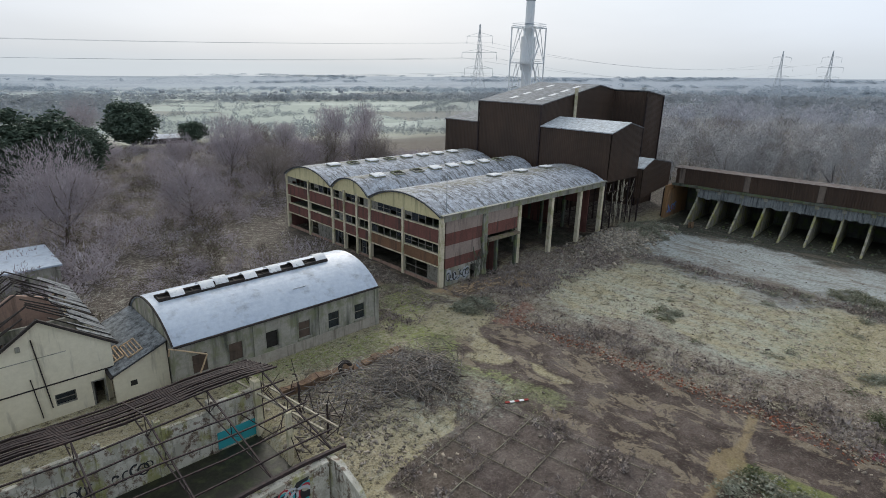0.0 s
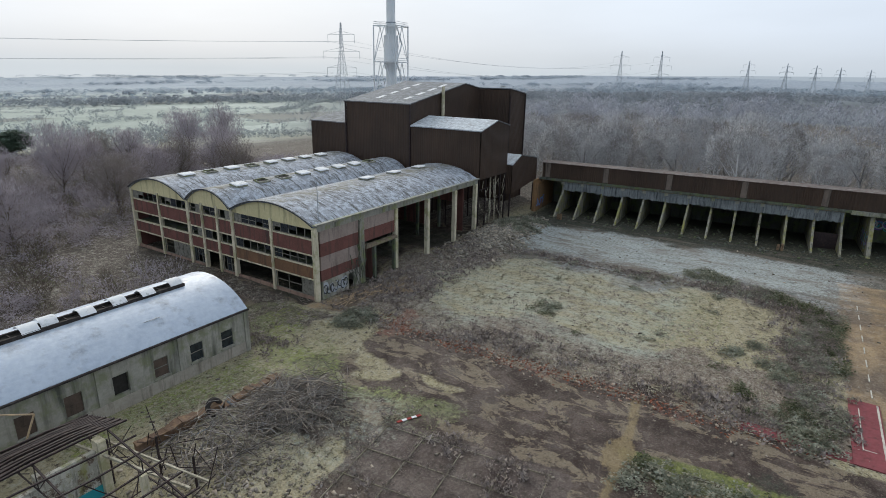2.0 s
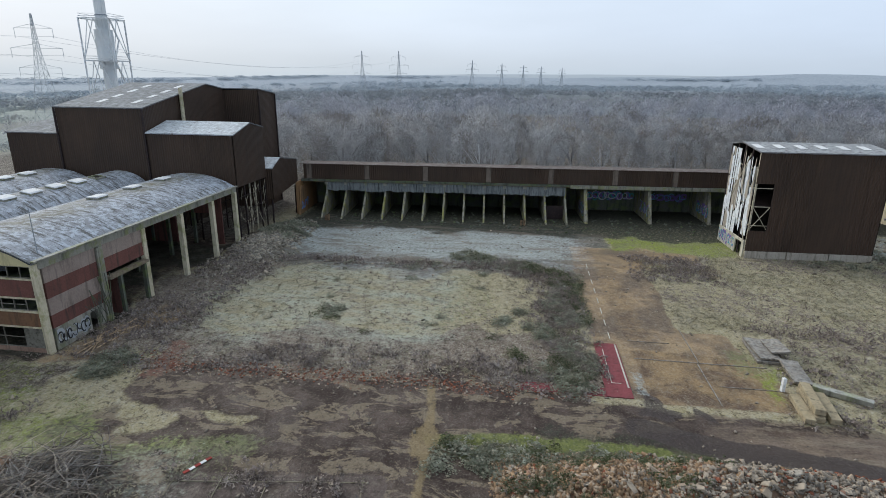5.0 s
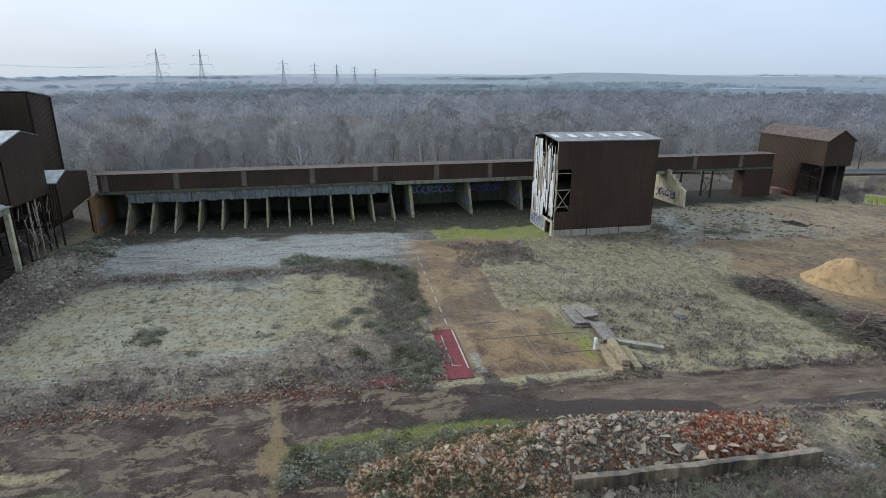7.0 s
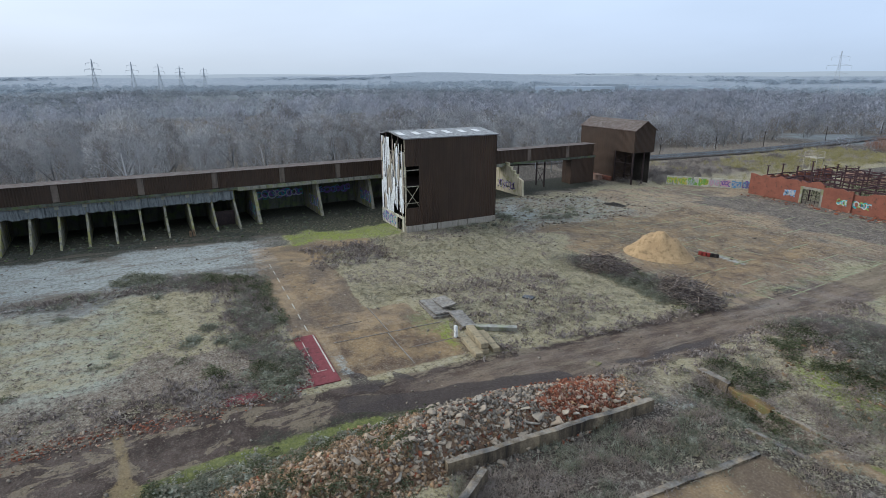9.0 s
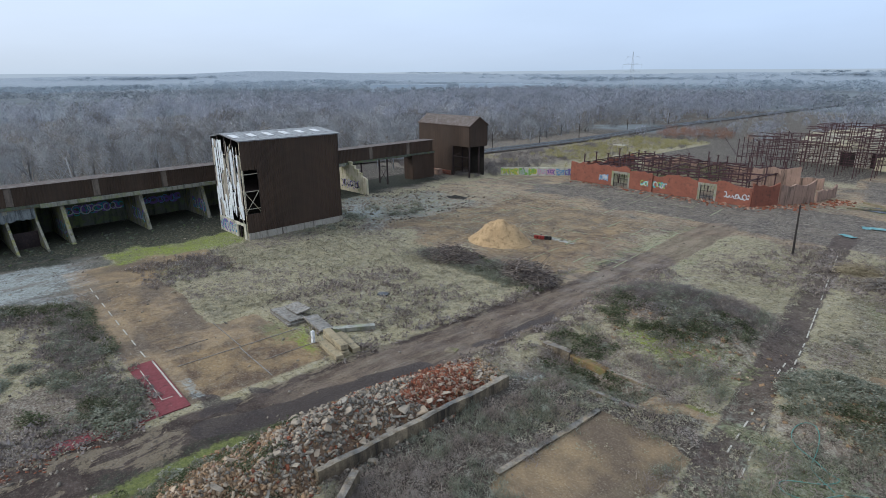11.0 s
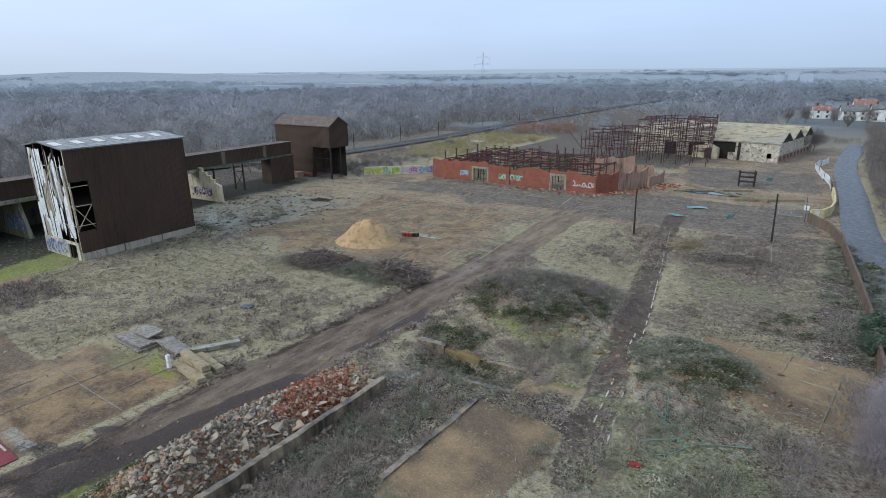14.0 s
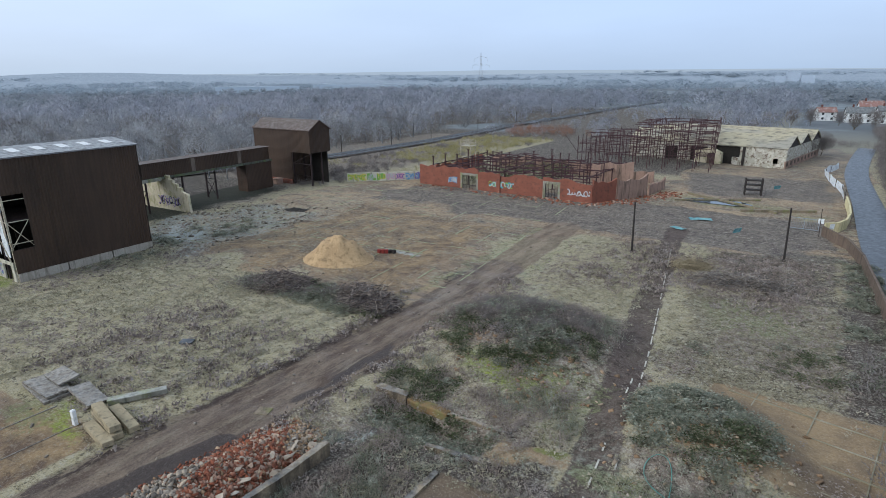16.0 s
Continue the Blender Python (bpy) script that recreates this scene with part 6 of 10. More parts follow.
def burnt_house():
    rnd = random.Random(3)
    T = thing("gabled_house", "cream rendered gabled house with a burnt-out roof", "house", (4.8, 53, 0))
    T.matrix_world = Matrix.Identity(4)
    y0, y1, xl, xr, xm = 47.2, 63.0, 0.2, 9.2, 4.8
    zt = lambda x: 8.2 - abs(x - xm) * 0.70
    # the gable wall, pierced by a door and a window
    part("gable_wall", holed("y", y0, 0.32, xl, 8.5, 0, 2.9, [(7.55, 8.3, 0, 2.05), (4.95, 6.35, 0.95, 1.95)]), "render_house", T, "cream rendered gable wall with stains and pipes")
    part("gable_wall", prism([(xl, 2.93), (xr, 2.93), (xr, zt(xr)), (xm, zt(xm)), (xl, zt(xl))], "y", y0, y0 + 0.32), "render_house", T)
    part("string_course", boxes((xl, xr, y0 - 0.05, y0 - 0.003, 2.86, 2.96)), "wood_dark", T, "dark string course")
    part("wall_band", boxes((xl, 6.2, y0 - 0.035, y0 - 0.003, 5.3, 5.36)), "render_grey", T)
    part("side_wall", holed("x", xr - 0.62, 0.3, y0 + 0.33, y1, 0, 4.9, [(50, 51.2, 1, 2.2), (55, 56.4, 1, 2.2)]), "render_house", T)
    part("side_wall", boxes((xl, xl + 0.3, y0 + 0.33, y1, 0, 4.9)), "render_house", T)
    d = part("door", boxes((7.58, 7.68, y0 + 0.1, y0 + 0.7, 0.05, 2.0)), "wood_dark", T, "dark open doorway leaf")
    part("door_frame", boxes((7.42, 7.55, y0 - 0.04, y0 + 0.2, 0, 2.15), (8.3, 8.42, y0 - 0.04, y0 + 0.2, 0, 2.15), (7.55, 8.3, y0 - 0.04, y0 + 0.2, 2.05, 2.15)), "frame_white", T)
    w = part("window", boxes((4.95, 6.35, y0 + 0.05, y0 + 0.12, 0.95, 1.03), (4.95, 6.35, y0 + 0.05, y0 + 0.12, 1.45, 1.51), (4.95, 6.35, y0 + 0.05, y0 + 0.12, 1.87, 1.95), (4.95, 5.02, y0 + 0.05, y0 + 0.12, 1.03, 1.87), (6.28, 6.35, y0 + 0.05, y0 + 0.12, 1.03, 1.87)), "frame_white", T)
    part("pane", boxes((5.03, 6.27, y0 + 0.16, y0 + 0.18, 1.04, 1.86)), "glass_dark", w)
    bm = bmesh.new()
    bar(bm, (4.7, y0 - 0.08, 1.0), (4.2, y0 - 0.08, 6.9), 0.06), bar(bm, (4.0, y0 - 0.08, 0.4), (3.7, y0 - 0.08, 3.8), 0.05)
    part("soil_pipe", bm, "wood_dark", T)
    part("alarm_box", boxes((3.2, 3.5, y0 - 0.14, y0 - 0.004, 6.2, 6.6)), "render_grey", T)
    bm = bmesh.new()
    for a, b in ((xl - 0.5, xm), (xr + 0.5, xm)):
        bar(bm, (a, y0 - 0.12, zt(a) + 0.1), (b, y0 - 0.12, zt(xm) + 0.1), 0.14)
    part("barge_board", bm, "wood_dark", T)
    # what is left of the roof
    for side in (-1, 1):
        for k in range(22):
            y = y0 + 0.6 + k * 0.7
            if rnd.random() < 0.25:
                continue
            a = rnd.uniform(0.0, 0.45) if rnd.random() < 0.5 else 0
            bm = bmesh.new()
            half = 4.9
            bar(bm, (xm + side * half, y, zt(xm + half) + 0.05), (xm + side * half * a, y + rnd.uniform(-0.4, 0.4), zt(xm + half * a) + rnd.uniform(-0.7, 0.05)), 0.07)
            part("rafter", bm, "wood_dark", T)
        bm = bmesh.new()
        for k in range(26):
            y = y0 + 0.3 + k * 0.58
            if rnd.random() < (0.6 if side < 0 and 5 < k < 20 else 0.22):
                continue
            s0, s1 = rnd.uniform(0.42, 0.85) if side > 0 else rnd.uniform(0.6, 0.85), 1.08
            p = [(xm + side * 4.4 * s, yy, zt(xm + 4.4 * s) + 0.17 + rnd.uniform(-0.06, 0.14)) for s, yy in ((s0, y), (s1, y), (s1, y + 0.56), (s0, y + 0.56))]
            vs = [bm.verts.new(q) for q in p]
            bm.faces.new(vs)
            lo = [bm.verts.new((q[0], q[1], q[2] - 0.05)) for q in p]
            bm.faces.new(lo[::-1])
            for i in range(4):
                bm.faces.new((vs[i], lo[i], lo[(i + 1) % 4], vs[(i + 1) % 4]))
        part("slate_course", bm, "slate", T)
    part("cross_wall", holed("y", 53.2, 0.25, xl + 0.32, xr - 0.64, 0, 5.6, [(5.6, 6.8, 2.9, 4.6), (2, 3, 2.8, 4.6)]), "render_grey", T)
    part("chimney_gable", prism([(1.4, 2.9), (7.4, 2.9), (7.4, 5.6), (6.4, 7.0), (4.4, 7.7), (3.0, 6.8), (1.4, 5.8)], "y", 55.6, 55.9), "brick_pale", T, "scorched brick inner gable")
    part("upper_floor", boxes((xl + 0.35, xr - 0.66, y0 + 0.4, y1 - 0.3, 2.6, 2.8)), "wood_dark", T)
    for k in range(95):
        bm = bmesh.new()
        x, y = rnd.uniform(0.8, 8.2), rnd.uniform(48, 62)
        ang, l = rnd.uniform(0, 3.14), rnd.uniform(1.2, 3.2)
        z = rnd.uniform(2.9, 4.6)
        bar(bm, (x, y, z), (min(max(x + l * math.cos(ang), 0.6), 8.4), min(y + l * math.sin(ang), 62.5), z + rnd.uniform(-0.2, 1.3)), rnd.uniform(0.05, 0.1))
        part("fallen_timber", bm, "wood_dark" if rnd.random() < 0.7 else "wood_pale", T)
    me = bpy.data.meshes.new("fallen_slate")
    bm = boxes((-0.3, 0.3, -0.18, 0.18, -0.02, 0.02))
    bm.to_mesh(me)
    bm.free()
    me.materials.append(M["slate"])
    for k in range(150):
        x, y = rnd.uniform(0.7, 8.3), rnd.uniform(47.8, 62)
        p = new("fallen_slate", me)
        p.parent = T
        p.matrix_local = pose(x, y, 2.84 + rnd.uniform(0, 0.9), rnd.uniform(-35, 35), rnd.uniform(-35, 35), rnd.uniform(0, 360)) @ Matrix.Diagonal((rnd.uniform(0.7, 1.8), rnd.uniform(0.7, 1.5), 1, 1))


burnt_house()


def flat_shed():
    T = thing("flat_roof_shed", "low shed with a flat frosted roof among scrub", "shed", (9, 82, 0))
    T.matrix_world = Matrix.Identity(4)
    part("wall", holed("y", 77.3, 0.2, 5.2, 11.2, 0, 2.95, [(7, 8, 0, 2)]), "render_grey", T)
    part("wall", boxes((11.0, 11.2, 77.51, 87.0, 0, 2.95)), "render_grey", T)
    part("wall", boxes((5.2, 5.4, 77.51, 87.0, 0, 2.95)), "render_grey", T)
    part("roof", boxes((4.9, 11.5, 77.0, 87.3, 2.96, 3.16)), "roof_metal", T, "pale frosted flat roof")


flat_shed()


def roofless_shop():
    """The roofless shop: rotten walls under a bare steel roof frame."""
    rnd = random.Random(8)
    T = thing("roofless_shop", "roofless derelict shop with rusting purlins over mossy walls", "ruin", (8, 31, 0))
    T.matrix_world = Matrix.Identity(4)
    xa, xb = -9.0, 16.0
    part("floor", boxes((xa, xb, 26.5, 35.9, -0.9, -0.7)), "wet_floor", T, "dark wet floor")
    edges = [xa + (xb - xa) * k / 7 for k in range(8)]
    for k, (a, b) in enumerate(zip(edges, edges[1:])):
        h = 3.3 - 0.25 * (k % 3)
        wall = part("back_wall", boxes((a + 0.2, b - 0.2, 36.0, 36.3, -0.9, h)), "shop_plaster", T, "peeling mossy plaster wall")
        part("pier", boxes((a - 0.2, a + 0.19, 35.85, 36.4, -0.9, 3.6)), "shop_plaster", T)
        if k == 6:
            part("painted_dado", boxes((a + 0.25, b - 0.25, 35.975, 35.996, -0.6, 0.8)), "g_turq", wall, "turquoise painted dado")
        if k in (3, 4):
            scrawl("graffiti", wall, "y", 36.0, a + 0.5, b - 0.5, 0.0, 1.1, ["g_black"], k, 5, 0.12)
    part("pier", boxes((15.6, 16.1, 35.6, 36.4, -0.9, 4.0)), "cream", T)
    part("end_column", boxes((15.7, 16.05, 31.0, 31.35, -0.9, 3.6)), "cream", T)
    fw = part("front_wall", boxes((3.5, 15.6, 25.7, 26.1, -0.9, 2.8)), "shop_plaster", T, "white plastered front wall with a mural")
    part("wall_cap", boxes((3.5, 15.6, 25.62, 26.2, 2.803, 2.95)), "shop_plaster", T)
    scrawl("graffiti", fw, "y", 25.7, 10.2, 14.2, 0.9, 2.6, ["g_black", "g_turq", "g_red", "g_white"], 66, 4, 0.42)
    part("return_wall", prism([(22.0, 0), (26.5, 0), (26.5, 2.9), (25.0, 3.1), (22.8, 2.3), (22.0, 1.2)], "x", 15.75, 16.15), "shop_plaster", T, "broken end of a rendered brick wall")
    # roof steelwork
    for k in range(15):
        y = 35.6 + 5.4 * k / 14
        z = 4.7 - 1.7 * k / 14
        bm = bmesh.new()
        n = 10
        sag = rnd.uniform(0.05, 0.3)
        for i in range(n):
            x0, x1 = xa + (17.5 - xa) * i / n, xa + (17.5 - xa) * (i + 1) / n
            bar(bm, (x0, y, z - sag * math.sin(i * 1.3)), (x1, y, z - sag * math.sin((i + 1) * 1.3)), 0.085)
        bmesh.ops.remove_doubles(bm, verts=bm.verts[:], dist=0.045)
        part("purlin", bm, "steel", T)
    for k in range(1, 7):
        y = 35.6 - 9.4 * k / 6
        z = 4.7 - 1.6 * k / 6
        bm = bmesh.new()
        n = 8
        for i in range(n):
            x0, x1 = xa + (17.2 - xa) * i / n, xa + (17.2 - xa) * (i + 1) / n
            bar(bm, (x0, y, z - 0.12 * math.sin(i * 1.7 + k)), (x1, y, z - 0.12 * math.sin((i + 1) * 1.7 + k)), 0.065 if k < 6 else 0.16)
        bmesh.ops.remove_doubles(bm, verts=bm.verts[:], dist=0.045)
        part("purlin", bm, "steel", T)
    for x in (-7.5, -3.8, 0, 4.0, 8.1, 12.2, 16.3):
        bm = bmesh.new()
        p = [(x, 26.2, 3.05), (x, 35.6, 4.65), (x, 41.0, 2.95)]
        bar(bm, p[0], p[1], 0.07), bar(bm, p[1], p[2], 0.07), bar(bm, (x, 26.2, 3.0), (x, 41, 2.9), 0.05)
        for y in (29, 32, 35.6, 38):
            zt = 3.05 + 1.6 * (y - 26.2) / 9.4 if y < 35.6 else 4.65 - 1.7 * (y - 35.6) / 5.4
            bar(bm, (x, y, 2.98), (x, y, zt), 0.035)
            bar(bm, (x, y, 2.98), (x, y - 1.5, zt - 0.22), 0.03)
        part("roof_truss", bm, "steel", T, "light rusted steel roof truss")
    for a, b, m, r in (((15.0, 38.5, 3.4), (17.6, 29.5, 2.2), "steel_pale", 0.11), ((16.2, 38.0, 3.4), (19.0, 29.8, 1.6), "steel_pale", 0.09), ((15.6, 29, 0.2), (16.6, 25.6, 2.8), "steel_pale", 0.13),
                       ((16.5, 36.5, 0), (16.5, 36.5, 3.4), "steel", 0.09), ((18.6, 34.5, 0), (18.6, 34.5, 3.2), "steel", 0.08), ((19.2, 31.5, 0), (19.2, 31.5, 2.6), "steel", 0.08)):
        bm = bmesh.new()
        bar(bm, a, b, r)
        part("loose_stanchion", bm, m, T)
    bm = bmesh.new()
    for k in range(30):
        x, y = rnd.uniform(15.5, 20.5), rnd.uniform(29.5, 39)
        bar(bm, (x, y, rnd.uniform(0.1, 2.0)), (x + rnd.uniform(-2, 2), y + rnd.uniform(-2, 2), rnd.uniform(0.3, 3.2)), 0.035)
    tagged(part("tangled_steel", bm, "steel", T), kind="stuff")


roofless_shop()


def low_garden_wall():
    bm = bmesh.new()
    rnd = random.Random(5)
    for k in range(11):
        x = 19.0 + k * 1.12
        box(bm, x, x + 1.12, 37.9 - 0.09 * k, 38.7 - 0.09 * k, -0.2, 0.75 + rnd.uniform(-0.3, 0.15))
    bmesh.ops.subdivide_edges(bm, edges=bm.edges[:], cuts=2, use_grid_fill=True)
    for v in bm.verts:
        v.co += 0.22 * noise.noise_vector(v.co * 0.8) + 0.08 * noise.noise_vector(v.co * 2.7)
    T = part("retaining_wall", bm, "rubble_dark")
    tagged(T, "low crumbling earth and stone bank edged with moss", "wall")


low_garden_wall()

# ---- ruins, walls and road at the far end of the site ----
def ragged(x0, x1, z0, base, rnd, step=1.1, rough=0.5):
    """A broken wall top from x0 to x1."""
    n = max(2, int(abs(x1 - x0) / step))
    z, pts = base, []
    for i in range(n + 1):
        z = base + (z - base) * 0.6 + rnd.uniform(-rough, rough)
        pts.append((x0 + (x1 - x0) * i / n, z))
    return pts


def brick_ruin():
    rnd = random.Random(9)
    T = thing("brick_ruin", "roofless orange-red brick shell with broken wall tops", "ruin", (66, -116, 0))
    T.matrix_world = Matrix.Identity(4)
    y = -116.2
    for a, b, h in ((88.6, 76.7, 4.8), (71.9, 55.6, 4.2), (51.6, 44.6, 4.3)):
        top = ragged(a, b, 0, h, rnd)
        w = part("wall", prism([(b, 0), (a, 0)] + top, "y", y - 0.4, y), "brick_orange", T, "orange-red brick wall with a ragged top")
        u0, u1 = {88.6: (80.2, 77.6), 71.9: (69, 62.5), 51.6: (50, 45)}[a]
        scrawl("graffiti", w, "y", y, min(u0, u1), max(u0, u1), 1.0, 2.6, {88.6: ["g_blue", "g_white"], 71.9: ["g_turq", "g_green", "g_white"], 51.6: ["g_white"]}[a], int(a), 8, 0.22 if a < 60 else 0.4, 1)
    for a, b in ((76.7, 71.9), (55.6, 51.6)):
        top = ragged(a, b, 0, 4.6, rnd)
        part("door_head", prism([(b, 3.7), (a, 3.7)] + top, "y", y - 0.4, y), "brick_orange", T)
        for u in (a - 0.5, b):
            part("door_jamb", boxes((u, u + 0.5, y - 0.4, y + 0.02, 0, 3.69)), "conc", T)
        part("door_lintel", boxes((b, a, y - 0.42, y + 0.06, 3.2, 3.68)), "conc", T, "pale concrete door lintel")
        bm = bmesh.new()
        for k in range(5):
            u = b + 0.6 + (a - b - 1.2) * k / 4
            bar(bm, (u, y - 0.2, 0), (u, y - 0.2, 3.15), 0.05)
        for z in (0.9, 2.0):
            bar(bm, (b + 0.5, y - 0.2, z), (a - 0.5, y - 0.2, z), 0.05)
        part("door_grille", bm, "steel", T, "broken steel door grille")
    part("buttress", boxes((66.0, 66.9, y + 0.003, y + 0.3, 0, 4.3)), "brick_orange", T)

    def slant(p, q, h, mat, name="wall"):
        d = Vector((q[0] - p[0], q[1] - p[1], 0))
        top = ragged(0, d.length, 0, h, rnd, 1.2, 0.6)
        ob = part(name, prism([(d.length, 0), (0, 0)] + top, "y", -0.2, 0.2), mat, T)
        ob.matrix_local = pose(p[0], p[1], 0, 0, 0, math.degrees(math.atan2(d.y, d.x)))
    slant((44.6, -116.4), (41.5, -121.6), 4.4, "brick_orange")
    slant((41.3, -122.0), (37.4, -130), 4.8, "brick_pale")
    slant((37.2, -131), (36.0, -140), 2.4, "brick_pale")
    slant((88.4, -116.8), (90.5, -150), 3.2, "brick_orange")
    slant((40, -146), (88, -152), 3.0, "brick_pale")
    slant((52, -136), (43, -139), 5.6, "brick_pale")
    # inner steel: posts and sagging beams
    for ix in range(9):
        for iy in range(6):
            x, yy = 47.5 + ix * 5.0 + rnd.uniform(-0.3, 0.3), -120.5 - iy * 5.4
            h = rnd.choice((4.2, 4.8, 5.4, 6.2))
            bm = bmesh.new()
            bar(bm, (x, yy, 0), (x, yy, h), 0.16)
            box(bm, x - 0.3, x + 0.3, yy - 0.3, yy + 0.3, h, h + 0.12)
            part("post", bm, "steel_rust", T)
            if ix < 8 and rnd.random() < 0.75:
                bm = bmesh.new()
                z = rnd.choice((3.6, 4.0, 4.4))
                bar(bm, (x, yy, z), (x + 5.0, yy, z + rnd.uniform(-0.5, 0.3)), 0.17)
                part("beam", bm, "steel_rust", T)
            for dy in (-1.8, -3.6):
                if ix < 8 and rnd.random() < 0.7:
                    bm = bmesh.new()
                    z = rnd.uniform(2.6, 4.4)
                    bar(bm, (x, yy + dy, z), (x + 5.0, yy + dy + rnd.uniform(-0.4, 0.4), z + rnd.uniform(-0.9, 0.5)), 0.14)
                    part("joist", bm, "steel_rust", T)
            if iy < 5 and rnd.random() < 0.8:
                bm = bmesh.new()
                bar(bm, (x, yy, 4.2), (x, yy - 5.4, 4.2 + rnd.uniform(-0.4, 0.4)), 0.14)
                part("beam", bm, "steel_rust", T)
    P = thing("access_platform", "pale steel ladder platform rising over the ruin", "platform", (90, -141, 0))
    P.matrix_world = Matrix.Identity(4)
    for dx in (-1.6, 1.6):
        for dy in (-1.4, 1.4):
            bm = bmesh.new()
            bar(bm, (90 + dx, -141 + dy, 0), (90 + dx, -141 + dy, 8.2), 0.12)
            part("leg", bm, "steel_pale", P)
    for z in (3.4, 6.6):
        part("deck", boxes((88.2, 91.8, -142.6, -139.4, z, z + 0.14)), "steel_pale", P)
    for z in (7.4, 8.2):
        for a, b in (((-1.6, -1.4), (1.6, -1.4)), ((1.6, -1.4), (1.6, 1.4)), ((1.6, 1.4), (-1.6, 1.4)), ((-1.6, 1.4), (-1.6, -1.4))):
            bm = bmesh.new()
            bar(bm, (90 + a[0], -141 + a[1], z), (90 + b[0], -141 + b[1], z), 0.05)
            part("guard_rail", bm, "steel_pale", P)


brick_ruin()


def steel_frame():
    T = thing("steel_frame", "bare rusted steel building frame, three tiers stepping down to two", "steel frame", (50, -172, 0), turn=5)
    rnd = random.Random(10)
    nx, ny = 10, 6

    def rod(name, a, b, r):
        bm = bmesh.new()
        bar(bm, a, b, r)
        part(name, bm, "steel_rust", T)
    for i in range(nx):
        for j in range(ny):
            x, y = -18 + i * 4.0 + rnd.uniform(-0.15, 0.15), 4 - j * 5.0
            h = 12.6 if i < 5 else rnd.choice((8.6, 8.6, 9.6, 10.4)) if i < 8 else rnd.choice((6.2, 7.4, 8.4))
            if rnd.random() < 0.25:
                h += rnd.uniform(0.4, 1.2)
            rod("column", (x, y, 0), (x + rnd.uniform(-0.2, 0.2), y, h), 0.13)
            for z in (3.4, 6.2, 8.4, 10.4, 12.2):
                if z > h:
                    continue
                sag = rnd.uniform(-0.35, 0.2)
                if i < nx - 1 and rnd.random() < 0.8:
                    rod("beam", (x, y, z), (x + 4.0, y, z + sag), 0.11)
                if i < nx - 1 and j < ny - 1:
                    for dy in (-1.7, -3.3):
                        if rnd.random() < 0.42:
                            rod("joist", (x, y + dy, z), (x + 4.0, y + dy, z + rnd.uniform(-0.5, 0.3)), 0.07)
                if j < ny - 1 and rnd.random() < 0.7:
                    rod("beam", (x, y, z), (x, y - 5.0, z + rnd.uniform(-0.3, 0.2)), 0.09)
            if j == 0 and rnd.random() < 0.4:
                rod("brace", (x, y, 3.4), (x + 4.0, y, 8.4), 0.07)


steel_frame()


def warehouse():
    T = thing("warehouse", "long whitewashed brick warehouse with three pitched grey roofs", "warehouse", (15.2, -186, 0), turn=-10)
    eave, rise, w = 5.6, 2.9, 12.5
    L = 46.0
    tags = [(-k * w, -(k + 1) * w) for k in range(3)]
    for k, (a, b) in enumerate(tags):
        m = (a + b) / 2
        part("gable_wall", prism([(b, eave + 0.01), (a, eave + 0.01), (m, eave + rise)], "x", 0, 0.3), "wood_dark", T, "dark weathered gable")
        part("end_wall", boxes((0, 0.3, b, a, 2.1, eave)), "whitewash", T, "stained whitewashed brick wall")
        part("end_wall", boxes((-0.02, 0.3, b, a, 0, 2.09)), "brick_pale", T)
        part("roof", roof_slab([(-0.3, a + (0.3 if k == 0 else 0), eave), (L, a + (0.3 if k == 0 else 0), eave), (L, m, eave + rise + 0.1), (-0.3, m, eave + rise + 0.1)], 0.2), "roof_tan", T, "buff and grey sheet roof")
        part("roof", roof_slab([(-0.3, m - 0.01, eave + rise + 0.1), (L, m - 0.01, eave + rise + 0.1), (L, b, eave), (-0.3, b, eave)], 0.2), "roof_tan", T)
    part("side_wall", holed("y", -0.3, 0.3, 0.3, L, 0, eave - 0.05, [(2.0, 3.2, 1.2, 2.6), (12, 19, 2.2, 5.2), (14, 16.5, 0, 3.2), (21, 26, 0.2, 4.5), (30, 34, 0, 4)]), "whitewash", T)
    # added dark sheet stands for the shade inside the wall openings
    part("dark_lining", boxes((9.5, 36, -1.0, -0.8, 0, 5.4)), "dark", T)
    part("porch", prism([(16.5, 0), (24, 0), (24, 3.4), (19.5, 4.6), (16.5, 3.2)], "y", 0.02, 1.6), "cream", T)
    part("porch_door", boxes((18.2, 20.4, 1.603, 1.65, 0, 3.0)), "board_brown", T)
    part("buttress", boxes((10.6, 11.2, 0.003, 0.5, 0, 5.3)), "wood_dark", T)
    for k in range(9):
        part("window", boxes((-0.06, -0.024, -2.5 - k * 3.9, -0.9 - k * 3.9, 0.6, 1.7)), "board_brown", T)
    part("far_wall", boxes((0.3, L, -3 * w, -3 * w + 0.3, 0, eave - 0.05)), "whitewash", T)


def roof_tan():
    k = Nodes("buff_and_grey_fibre_roof_sheets")
    a, b = k.noise(0.07, 4), k.noise(1.4, 5, 0.65, stretch=(0.3, 1, 1))
    col = k.mix(k.ramp(a, 0.42, 0.58), hexa("#98958a"), hexa("#aaa38c"))
    col = k.mix(k.ramp(b, 0.50, 0.66), col, hexa("#605d55"))
    k.bump(b, 0.3, 0.05)
    return k.done(col, 0.9)


M["roof_tan"] = roof_tan()
warehouse()


